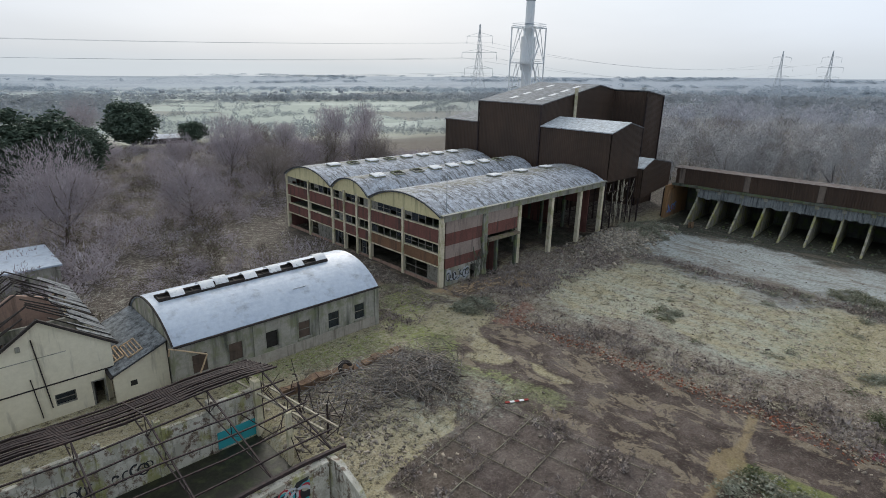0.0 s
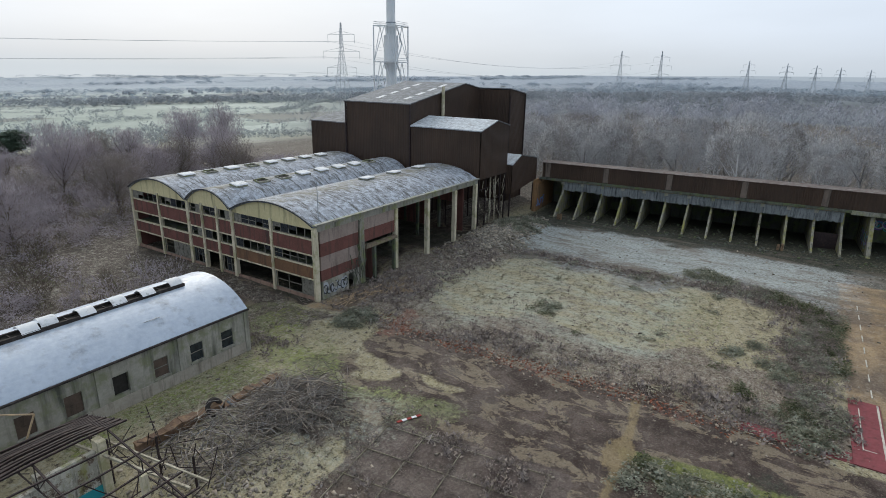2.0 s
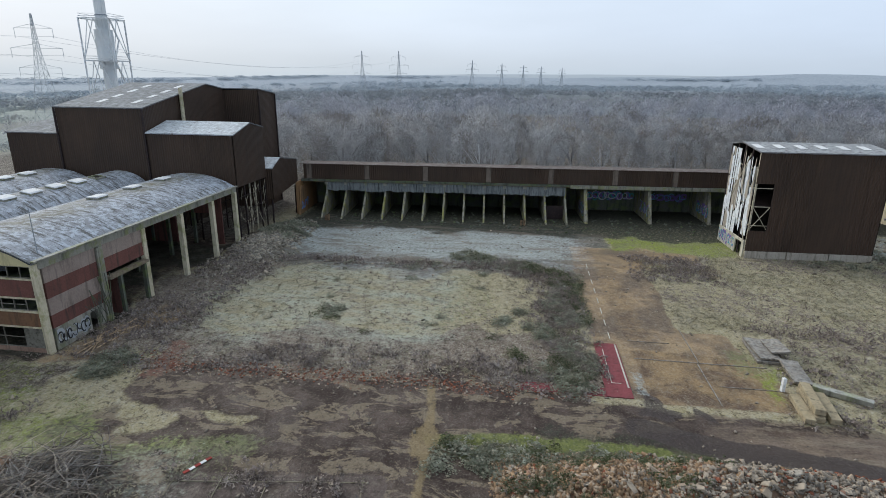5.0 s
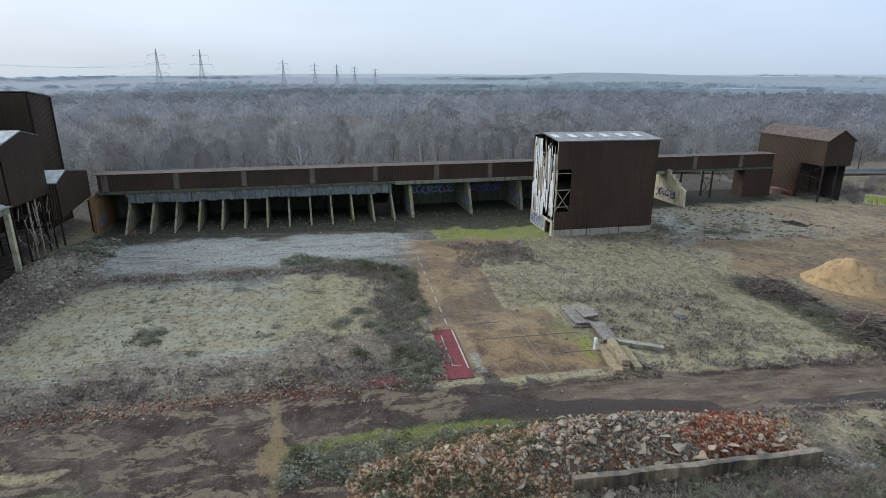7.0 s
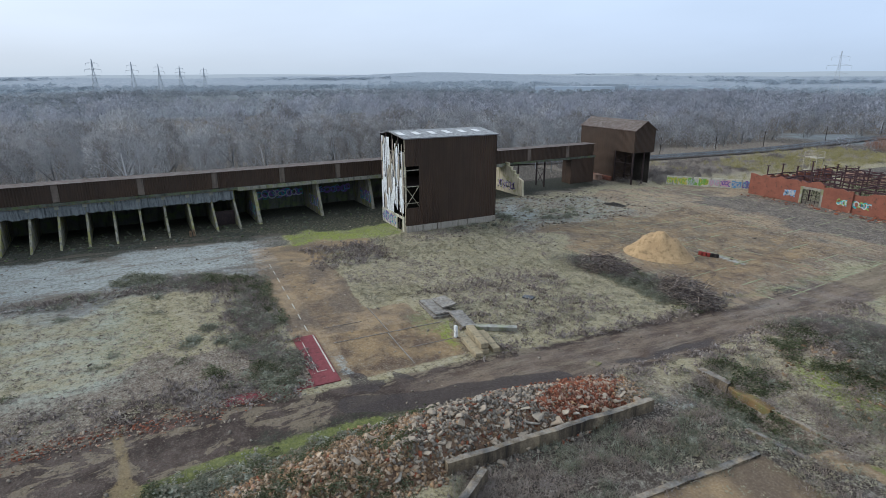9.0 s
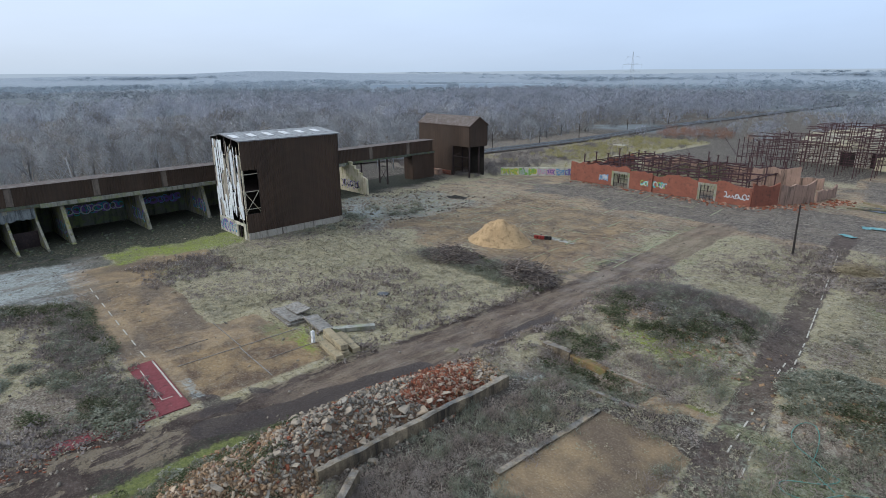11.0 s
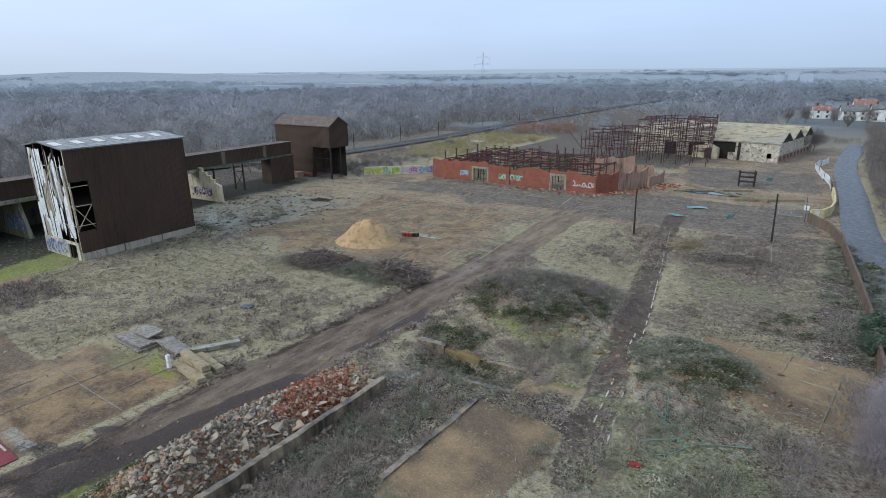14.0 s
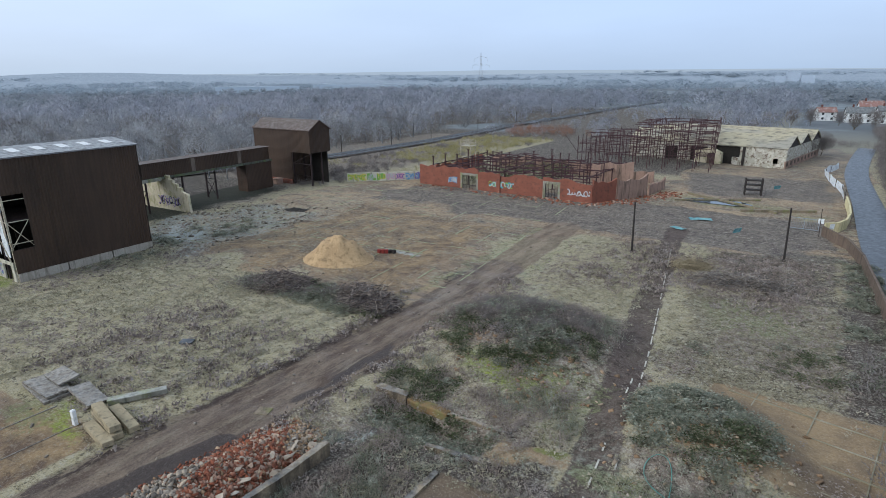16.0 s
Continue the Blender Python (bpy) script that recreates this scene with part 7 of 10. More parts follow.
def ribbon(pts, width, z, n=8):
    """A smooth strip along pts, lying at the ground's height plus z."""
    P = [Vector((p[0], p[1], 0)) for p in pts]
    line = []
    for i in range(len(P) - 1):
        p0, p1, p2, p3 = P[max(i - 1, 0)], P[i], P[i + 1], P[min(i + 2, len(P) - 1)]
        for k in range(n):
            t = k / n
            line.append(0.5 * ((2 * p1) + (p2 - p0) * t + (2 * p0 - 5 * p1 + 4 * p2 - p3) * t * t + (3 * p1 - p0 - 3 * p2 + p3) * t ** 3))
    line.append(P[-1])
    vs, fs = [], []
    m = 6
    for i, p in enumerate(line):
        d = (line[min(i + 1, len(line) - 1)] - line[max(i - 1, 0)]).normalized()
        nrm = Vector((-d.y, d.x, 0))
        for j in range(m + 1):
            s = j / m - 0.5
            q = p + nrm * width * s
            vs.append((q.x, q.y, z + on_ground(q.x, q.y) + 0.06 * (0.25 - s * s)))
    for i in range(len(line) - 1):
        for j in range(m):
            a = i * (m + 1) + j
            fs.append((a, a + 1, a + m + 2, a + m + 1))
    return vs, fs, line


def public_road():
    pts = [(-9.5, -30), (-6.9, -60), (-5.0, -82), (-3.6, -98), (-2.8, -116), (-2.3, -142), (-1.4, -165), (-1.0, -185), (-1.7, -205), (-3.2, -228), (-5.0, -250)]
    vs, fs, line = ribbon(pts, 5.2, 0.12, 6)
    road = raw("road", vs, fs, "road")
    tagged(road, "narrow wet blue-grey asphalt road beside the site wall", "road", kind="structure")
    # site wall along the road
    W = thing("boundary_wall", "curved brown brick boundary wall with pale coping", "wall", (0, -90, 0))
    W.matrix_world = Matrix.Identity(4)
    wl = [(-4.0, -44), (-3.3, -56), (-2.9, -67), (-2.3, -75), (-1.4, -86), (-0.4, -98), (1.2, -106), (4.6, -113)]
    for i, ((ax, ay), (bx, by)) in enumerate(zip(wl, wl[1:])):
        d = Vector((bx - ax, by - ay, 0))
        ang = math.degrees(math.atan2(d.y, d.x))
        n = max(1, round(d.length / 2.2))
        for k in range(n):
            l = d.length / n
            p = part("wall_panel", boxes((0.01, l - 0.01, -0.14, 0.14, -0.2, 1.62)), "brick_brown", W)
            p.matrix_local = pose(ax + d.x * k / n, ay + d.y * k / n, 0, 0, 0, ang)
            c = part("coping", boxes((0, l, -0.2, 0.2, 1.623, 1.76)), "conc", W)
            c.matrix_local = p.matrix_local
    G = thing("gate_wall", "curved rendered gateway wall with notice boards", "wall", (2, -120, 0))
    G.matrix_world = Matrix.Identity(4)
    wl = [(4.4, -115.2), (2.6, -116.6), (1.5, -120), (0.9, -126), (1.0, -134), (1.4, -142)]
    for (ax, ay), (bx, by) in zip(wl, wl[1:]):
        d = Vector((bx - ax, by - ay, 0))
        p = part("wall_panel", boxes((0.0, d.length, -0.15, 0.15, -0.2, 1.7)), "render_cream", G)
        p.matrix_local = pose(ax, ay, 0, 0, 0, math.degrees(math.atan2(d.y, d.x)))
        c = part("coping", boxes((0, d.length, -0.2, 0.2, 1.703, 1.82)), "conc", G)
        c.matrix_local = p.matrix_local
    p = part("notice_board", boxes((-0.4, 0.4, -0.02, 0.02, 0.6, 1.5)), "sheet_white", G, "white notice board")
    p.matrix_local = pose(3.4, -115.8, 0, 0, 0, 38)
    H = thing("hoarding", "torn white sheeting hung on a leaning fence", "hoarding", (4, -165, 0))
    H.matrix_world = Matrix.Identity(4)
    rnd = random.Random(6)
    wl = [(1.6, -146), (2.2, -153), (3.4, -160), (4.6, -168), (5.6, -176), (4.6, -184), (2.8, -190)]
    for (ax, ay), (bx, by) in zip(wl, wl[1:]):
        bm = bmesh.new()
        bar(bm, (ax, ay, 0), (ax, ay, 2.4), 0.06)
        part("fence_post", bm, "steel", H)
        pts = [(0, 0.3), (1, rnd.uniform(0.2, 0.8)), (1, rnd.uniform(1.9, 2.4)), (0.6, rnd.uniform(1.5, 2.3)), (0.3, rnd.uniform(1.9, 2.4)), (0, 2.2)]
        d = Vector((bx - ax, by - ay, 0))
        p = part("sheeting", prism([(u * d.length, z) for u, z in pts], "y", -0.015, 0.015), "sheet_white", H, "torn white sheet")
        p.matrix_local = pose(ax, ay, 0, rnd.uniform(-14, 10), 0, math.degrees(math.atan2(d.y, d.x)))
    # gate, post and sign
    Q = thing("mesh_gate", "steel mesh gate standing open across the entrance", "gate", (7, -115, 0))
    Q.matrix_world = Matrix.Identity(4)
    bm = bmesh.new()
    for a, b in (((5.2, 0.2), (9.4, 0.2)), ((5.2, 2.0), (9.4, 2.0)), ((5.2, 0.2), (5.2, 2.0)), ((9.4, 0.2), (9.4, 2.0)), ((7.3, 0.2), (7.3, 2.0))):
        bar(bm, (a[0], -115.3, a[1]), (b[0], -115.6, b[1]), 0.06)
    part("gate_frame", bm, "steel_grey", Q)
    for k in range(17):
        bm = bmesh.new()
        bar(bm, (5.4 + k * 0.235, -115.4, 0.25), (5.4 + k * 0.235, -115.4, 1.95), 0.015)
        part("gate_bar", bm, "steel_grey", Q)
    S = thing("sign_post", "thin dark post with a small white sign", "sign", (5.0, -112, 0))
    S.matrix_world = pose(5.0, -111.8, 0)
    bm = bmesh.new()
    bar(bm, (0, 0, 0), (0.2, 0, 4.6), 0.06)
    part("post", bm, "steel", S)
    part("sign_plate", boxes((-0.35, 0.45, -0.09, -0.06, 2.2, 3.0)), "sheet_white", S, "white sign plate")


public_road()


def graffiti_wall():
    T = thing("yard_wall", "low concrete yard wall covered in bright graffiti", "wall", (99, -114, 0))
    p, q = Vector((105.5, -108.0, 0)), Vector((91.0, -121.0, 0))
    d = q - p
    T.matrix_world = pose(p.x, p.y, 0, 0, 0, math.degrees(math.atan2(d.y, d.x)))
    n = 8
    for k in range(n):
        l = d.length / n
        part("wall_panel", boxes((k * l + 0.01, (k + 1) * l - 0.01, -0.15, 0.15, 0, 2.2)), "render_white", T)
    cols = [["g_green", "g_yellow"], ["g_yellow", "g_green"], ["g_green", "g_white"], ["g_green", "g_yellow"], ["g_pink", "g_white"], ["g_pink", "g_purple"], ["g_blue", "g_white"], ["g_purple", "g_blue"]]
    for k in range(n):
        for side in (-1, 1):
            scrawl("graffiti", T, "y", 0.15 * side, k * d.length / n + 0.1, (k + 1) * d.length / n - 0.1, 0.15, 2.0, cols[k], k + 3, 4, 0.45, side)


graffiti_wall()
for (x, y, h, lean) in ((27.8, -87.5, 7.6, 3), (8.6, -94.6, 7.7, 4)):
    bm = bmesh.new()
    bar(bm, (0, 0, -0.3), (0.0, 0, h), 0.16, 0.11, 8)
    box(bm, -0.2, 0.2, -0.2, 0.2, 0, 0.25)
    p = tagged(part("yard_pole", bm, "wood_dark"), "dark bare wooden pole standing in frosted grass", "pole", "yard poles")
    p.matrix_world = pose(x, y, on_ground(x, y), 0, lean * 0.4, 0)


def clutter():
    rnd = random.Random(15)
    R = thing("timber_rack", "dark open timber rack standing on the yard", "rack", (18.2, -143.5, 0))
    R.matrix_world = pose(18.2, -143.5, on_ground(18.2, -143.5), 0, 0, 12)
    for x in (-1.6, 1.6):
        for y in (-0.6, 0.6):
            part("post", boxes((x - 0.14, x + 0.14, y - 0.14, y + 0.14, 0, 3.6)), "wood_dark", R)
    for z in (1.0, 2.1, 3.1):
        part("shelf", boxes((-1.8, 1.8, -0.75, 0.75, z, z + 0.2)), "wood_dark", R)
    vs, fs = [], []
    for i in range(24):
        t = 2 * math.pi * i / 24
        vs.append((23.2 + 6.4 * math.cos(t) * (1 + 0.12 * math.sin(3 * t)), -131.0 + 3.0 * math.sin(t) * (1 + 0.2 * math.cos(2 * t)), 0.13))
    vs.append((23.2, -131, 0.13))
    fs = [(i, (i + 1) % 24, 24) for i in range(24)]
    k = Nodes("still_pool_water")
    k.bump(k.noise(1.5, 3), 0.04, 0.02)
    M["water"] = k.done(hexa("#3c4448"), 0.06, 0.0, 0.6)
    tagged(raw("pool", vs, fs, "water"), "shallow puddle of standing water on the yard", "water", kind="structure")
    for i, (a, b, h) in enumerate((((12, -126), (30, -137), 0.35), ((6, -131), (18, -124.5), 0.4), ((16, -137), (31, -128.5), 0.3))):
        d = Vector((b[0] - a[0], b[1] - a[1], 0))
        p = part("kerb_wall", boxes((0, d.length, -0.25, 0.25, -0.2, h)), "conc_tan")
        p.matrix_world = pose(a[0], a[1], 0.05, 0, 0, math.degrees(math.atan2(d.y, d.x)))
        tagged(p, "low mossy concrete kerb round the pool", "kerb", "low kerbs")
    for x, y, s, t in ((23.2, -113.8, 1.9, 20), (25.1, -105.0, 1.3, -30), (16.0, -105.5, 0.9, 60), (14.0, -150, 0.9, 50)):
        bm = bmesh.new()
        bmesh.ops.create_grid(bm, x_segments=8, y_segments=5, size=1)
        up = s < 1
        for v in bm.verts:
            v.co.x *= s
            v.co.y *= s * 0.45
            v.co.z = 0.12 + 0.16 * noise.noise(v.co * 1.3 + Vector((x, y, 0)))
        bmesh.ops.solidify(bm, geom=bm.faces[:], thickness=0.02)
        p = tagged(part("plastic_sheet", bm, "teal"), "crumpled faded teal plastic sheet lying on tarmac", "plastic sheet", "teal sheets")
        p.matrix_world = pose(x, y, on_ground(x, y) + (0.9 if up else 0.05), 75 if up else 0, 0, t)
    # toppled slabs and beams on the brown floor
    def slab(name, x, y, z, l, w, h, rx, ry, rz, mat, label, cat, grp=""):
        bm = boxes((-l / 2, l / 2, -w / 2, w / 2, 0, h))
        bmesh.ops.subdivide_edges(bm, edges=bm.edges[:], cuts=2, use_grid_fill=True)
        for v in bm.verts:
            v.co += 0.04 * noise.noise_vector(v.co * 1.1 + Vector((x, y, z)))
        bmesh.ops.bevel(bm, geom=[e for e in bm.edges if e.calc_face_angle(0) > 0.9], offset=0.03, segments=1, affect="EDGES")
        p = tagged(part(name, bm, mat), label, cat, grp)
        p.matrix_world = pose(x, y, z + on_ground(x, y), rx, ry, rz)
    g = "tumbled concrete slabs"
    slab("concrete_slab", 57.7, -21.2, 0.02, 4.8, 2.1, 0.24, 0, 0, -3, "slab_grey", "flat grey concrete slab lying on the floor", "slab", g)
    slab("concrete_slab", 57.8, -21.3, 0.30, 4.7, 2.0, 0.2, 2, 1, 0, "slab_grey", "grey concrete slab stacked on another slab", "slab", g)
    slab("concrete_slab", 58.0, -22.6, 0.62, 3.6, 1.7, 0.18, -9, 5, -4, "slab_grey", "tilted grey concrete slab lying on a stack", "slab", g)
    slab("concrete_slab", 53.4, -22.6, 0.3, 3.9, 1.7, 0.22, 6, -4, -3, "slab_grey", "frosted grey concrete slab leaning on a beam", "slab", g)
    slab("concrete_beam", 49.9, -24.9, 0.08, 4.4, 0.7, 0.45, 0, 0, 59, "conc", "long grey concrete beam lying in grass", "beam")
    for k, (x, y, z, rz, l) in enumerate(((47.2, -20.5, 0.03, -6, 5.9), (48.0, -21.5, 0.03, -9, 7.4), (48.2, -21.6, 0.52, -11, 7.6), (47.6, -22.6, 0.05, -8, 6.6))):
        slab("concrete_beam", x, y, z, l * 0.66, 0.8, 0.48, 0, 3 if k == 2 else 0, rz, "beam_tan", "tan broken concrete beam in a pile beside the drive", "beam", "piled tan beams")
    slab("post_stub", 50.2, -20.2, 0.05, 0.35, 0.3, 1.3, 0, 0, 10, "skylight", "short white painted post standing by the beams", "post")
    slab("plastic_tray", 55.9, -33.0, 0.1, 1.3, 0.9, 0.18, 0, 0, 30, "road", "dark blue plastic tray lying in grass", "tray")
    slab("manhole_frame", 39.7, -29.5, -0.03, 1.2, 1.0, 0.1, 0, 0, 20, "conc_tan", "pale concrete manhole frame in the drive", "manhole")
    bm = bmesh.new()
    bmesh.ops.create_grid(bm, x_segments=16, y_segments=10, size=1)
    for v in bm.verts:
        r = max(0.0, 1 - math.hypot(v.co.x, v.co.y) / 1.15)
        v.co = Vector((v.co.x * 2.4, v.co.y * 1.2, 0.05 + 0.55 * r + 0.28 * r * noise.noise(v.co * 2.6) + 0.05 * noise.noise(v.co * 7)))
    bmesh.ops.solidify(bm, geom=bm.faces[:], thickness=0.03)
    p = tagged(part("tarpaulin_heap", bm, "dark"), "dark crumpled tarpaulin heap on frosty ground", "tarpaulin")
    p.matrix_world = pose(92.0, -79.0, on_ground(92.0, -79.0), 0, 0, 20)
    for k in range(5):
        slab("plastic_drum", 59.4 - 0.5 * k, -66.6 - 0.25 * k, 0.0, 0.5, 0.45, 0.55, 0, 0, 20 * k, "red_plastic" if k < 3 else "wood_dark", "small faded red plastic tub beside the sand heap", "tub", "plastic tubs")
    # a striped barrier board on the ground
    B = thing("barrier_board", "red and white striped barrier board lying flat", "barrier", (32.9, 25, 0))
    B.matrix_world = pose(32.4, 25.2, on_ground(32.4, 25.2) + 0.03, 0, 0, -28)
    for k in range(5):
        part("stripe", boxes((k * 0.42, k * 0.42 + 0.415, -0.12, 0.12, 0, 0.05)), "red_plastic" if k % 2 == 0 else "skylight", B)
    # painted floor with lines
    F = thing("painted_floor", "red painted concrete floor with white marking lines", "floor", (52, -6, 0), kind="structure")
    F.matrix_world = Matrix.Identity(4)
    z = 0.10
    part("red_paint", boxes((46.9, 57.2, -7.1, -4.85, 0.0, z)), "red_floor", F)
    part("red_paint", boxes((46.9, 48.3, -4.84, 2.5, 0.0, z - 0.05)), "red_floor", F, "red painted strip strewn with brick rubble")
    for d in ((49.2, 55.8, -5.6, -5.52), (49.2, 49.28, -6.4, -5.61), (48.6, 57.1, -7.0, -6.85)):
        part("white_line", boxes((*d, z + 0.003, z + 0.012)), "white_paint", F)
    for k in range(8):
        x = 58.5 + 3.3 * k
        part("white_line", boxes((x, x + 1.6, -6.72, -6.62, 0.0, 0.06)), "white_paint", F)
    # lane markings
    for x0, y0, x1, y1, n, l in ((23.8, -95.5, 17.2, -58.0, 15, 1.0), (17.0, -57, 13.2, -31.0, 12, 0.55), (17.0, -53.0, 14.9, -33.0, 10, 0.5)):
        for k in range(n):
            t = (k + 0.5) / n
            x, y = x0 + (x1 - x0) * t, y0 + (y1 - y0) * t
            if on_ground(x, y) > 0.4 or (k * 7 + n) % 5 == 0:
                continue
            p = part("lane_marking", boxes((-0.06, 0.06, -l, l, -0.1, 0.02)), "white_paint")
            p.matrix_world = pose(x, y, on_ground(x, y) + 0.03, 0, 0, -math.degrees(math.atan2(x1 - x0, y1 - y0)))
            tagged(p, "worn white dash painted on the old lane", "marking", "lane dashes", "structure")
    # joints between floor slabs
    J = thing("floor_joints", "raised grassy joints between old concrete floor panels", "floor", (26, 18, 0), kind="structure")
    J.matrix_world = pose(26.5, 18.5, 0.05, 0, 0, 8)
    for k in range(5):
        part("joint", boxes((-6.5, 6.5, -6.58 + 3.2 * k, -6.52 + 3.2 * k, -0.1, 0.0)), "weed_pale", J)
        part("joint", boxes((-5.98 + 3 * k, -5.92 + 3 * k, -6.8, 6.8, -0.1, -0.003)), "weed_pale", J)
    Y = thing("floor_joints", "mossy broken joints between old yard paving slabs", "floor", (75, -80, 0), kind="structure")
    Y.matrix_world = pose(72, -84, 0, 0, 0, 6)
    for k in range(11):
        for along in (True, False):
            u = -27 + 5.4 * k
            v = -29.0 + rnd.uniform(0, 3)
            while v < 28:
                l = rnd.uniform(1.5, 7.0)
                if rnd.random() < 0.62 and abs(u) < 28:
                    w = rnd.uniform(0.05, 0.13)
                    d = (u - w, u + w, v, v + l) if along else (v, v + l, u - w, u + w)
                    g0 = max(on_ground(*(Y.matrix_world @ Vector((d[i], d[j], 0))).xy) for i in (0, 1) for j in (2, 3))
                    part("joint", boxes((*d, -0.3, g0 + (0.015 if along else 0.022))), "joint_moss", Y)
                v += l + rnd.uniform(0.4, 5.0)
    P = thing("floor_joints", "pale worn joints across a brown concrete floor", "floor", (54, -14, 0), kind="structure")
    P.matrix_world = Matrix.Identity(4)
    for d in ((47, 54.2, -14.3, -14.2), (54.6, 62, -14.5, -14.42), (54.4, 54.48, -20.6, -8.4), (58.3, 58.36, -12.6, -8.4), (50.2, 50.26, -20.6, -15.0)):
        part("joint", boxes((*d, -0.3, on_ground((d[0] + d[1]) / 2, (d[2] + d[3]) / 2) + 0.05)), "slab_grey", P)
    for jx, jy, ja, w, d in ((4.0, -48.0, -8, 6.2, 6.0),):
        K = thing("floor_joints", "thin grassy joints between bare tan floor slabs", "floor", (jx, jy, 0), kind="structure")
        K.matrix_world = pose(jx, jy, 0.06, 0, 0, ja)
        for k in range(4):
            part("joint", boxes((-w, w, -d + 2 * d * (k + 0.5) / 4, -d + 2 * d * (k + 0.5) / 4 + 0.09, -0.1, 0.0)), "weed_pale", K)
        for k in range(3):
            part("joint", boxes((-w + 2 * w * (k + 0.5) / 3, -w + 2 * w * (k + 0.5) / 3 + 0.08, -d, d, -0.1, -0.004)), "weed_pale", K)
    # kerbed pit and retaining walls near the lane
    for i, (a, b, w, h, mat) in enumerate((((34.3, -37.2), (31.2, -37.4), 0.8, 0.4, "stone_wall"), ((31.1, -37.4), (27.2, -37.4), 0.7, 0.15, "block_orange"), ((27.1, -37.5), (21.8, -37.7), 0.35, 0.12, "stone_wall"), ((26.4, -33.2), (21.9, -33.9), 0.5, 0.1, "stone_wall"), ((24.0, -31.2), (24.4, -19.6), 0.55, 0.16, "stone_wall"), ((31.6, -28.6), (31.8, -10.2), 0.6, 1.0, "stone_wall"), ((30.2, -12.2), (28.2, -9.4), 0.6, 0.9, "stone_wall"))):
        d = Vector((b[0] - a[0], b[1] - a[1], 0))
        bm = bmesh.new()
        n = max(6, int(d.length / 0.45))
        rings = []
        for k in range(n + 1):
            u = d.length * k / n
            j = noise.noise_vector(Vector((u * 0.7, a[0], a[1])))
            c = noise.noise_vector(Vector((u * 2.9, a[1], 5.0)))
            top, half = h + 0.10 * j.z + 0.06 * c.z, w / 2
            rings.append([bm.verts.new(q) for q in ((u, -half + 0.06 * c.x, -1.2), (u, -half + 0.08 * j.x + 0.04 * c.x, top * 0.5), (u + 0.05 * c.y, -half + 0.05 + 0.06 * j.x, top), (u, half - 0.05 + 0.06 * j.y, top + 0.04 * c.y), (u, half + 0.05 * j.y, -1.2))])
        for p, q in zip(rings, rings[1:]):
            for i in range(4):
                bm.faces.new((p[i], q[i], q[i + 1], p[i + 1]))
        bm.faces.new(rings[0]), bm.faces.new(rings[-1][::-1])
        p = tagged(part("retaining_wall", bm, mat if mat in M else "conc"), "low broken concrete retaining wall edged with brambles", "wall", "retaining walls")
        p.matrix_world = pose(a[0], a[1], 0, 0, 0, math.degrees(math.atan2(d.y, d.x)))
    # the hose
    cu = bpy.data.curves.new("hose", "CURVE")
    cu.dimensions, cu.bevel_depth, cu.bevel_resolution = "3D", 0.035, 2
    sp = cu.splines.new("NURBS")
    pts = [(4.6, -36.6), (6.7, -35.7), (8.2, -34.9), (8.9, -33.1), (10.0, -32.0), (11.2, -32.1), (11.5, -33.1), (10.5, -33.9), (9.1, -34.8), (8.5, -36.2), (9.3, -36.0), (10.5, -37.1), (11.8, -37.5), (12.7, -38.6), (12.5, -40.0), (11.5, -40.4), (10.8, -39.2), (10.5, -37.0), (10.6, -35.9), (9.6, -35.1), (8.6, -34.4)]
    sp.points.add(len(pts) - 1)
    for q, (x, y) in zip(sp.points, pts):
        q.co = (x, y, on_ground(x, y) + 0.07, 1)
    sp.use_endpoint_u, sp.order_u = True, 4
    cu.materials.append(M["hose"])
    tagged(new("garden_hose", cu), "pale green hose lying in loops on moss", "hose")
    slab("plastic_crate", 10.9, -30.2, 0.05, 0.8, 0.35, 0.25, 0, 0, 20, "red_plastic", "small red plastic crate lying on the moss", "crate")
    # tyre and bent pipe by the mossy bank
    bm = bmesh.new()
    n, m, ro, ri = 20, 8, 0.62, 0.2
    rg = [[bm.verts.new(((ro + ri * math.cos(b)) * math.cos(a), (ro + ri * math.cos(b)) * math.sin(a), ri * math.sin(b))) for b in (2 * math.pi * j / m for j in range(m))] for a in (2 * math.pi * i / n for i in range(n))]
    for i in range(n):
        for j in range(m):
            bm.faces.new((rg[i][j], rg[(i + 1) % n][j], rg[(i + 1) % n][(j + 1) % m], rg[i][(j + 1) % m]))
    p = tagged(part("tractor_tyre", bm, "wood_dark", smooth=True), "old black tyre leaning on the crumbling bank", "tyre")
    p.matrix_world = pose(25.0, 37.6, 0.75, 60, 0, 10)
    bm = bmesh.new()
    for a, b in (((22.2, 36.6, 0.2), (24.2, 36.0, 0.25)), ((24.2, 36.0, 0.25), (26.4, 36.8, 0.3)), ((26.4, 36.8, 0.3), (26.0, 37.4, 0.9))):
        bar(bm, a, b, 0.1, sides=7)
    tagged(part("drain_pipe", bm, "steel_grey"), "bent pale drain pipe lying by the bank", "pipe")
    bm = bmesh.new()
    for k in range(9):
        bar(bm, (47 + rnd.uniform(-1, 6), 44.5 + rnd.uniform(-1.5, 1.5), 0.15), (48 + rnd.uniform(-1, 7), 44.5 + rnd.uniform(-1.5, 1.5), 0.2 + rnd.uniform(0, 0.2)), 0.06)
    tagged(part("broken_planks", bm, "wood_pale"), "scatter of broken pale planks by the wall", "planks", kind="stuff")


clutter()

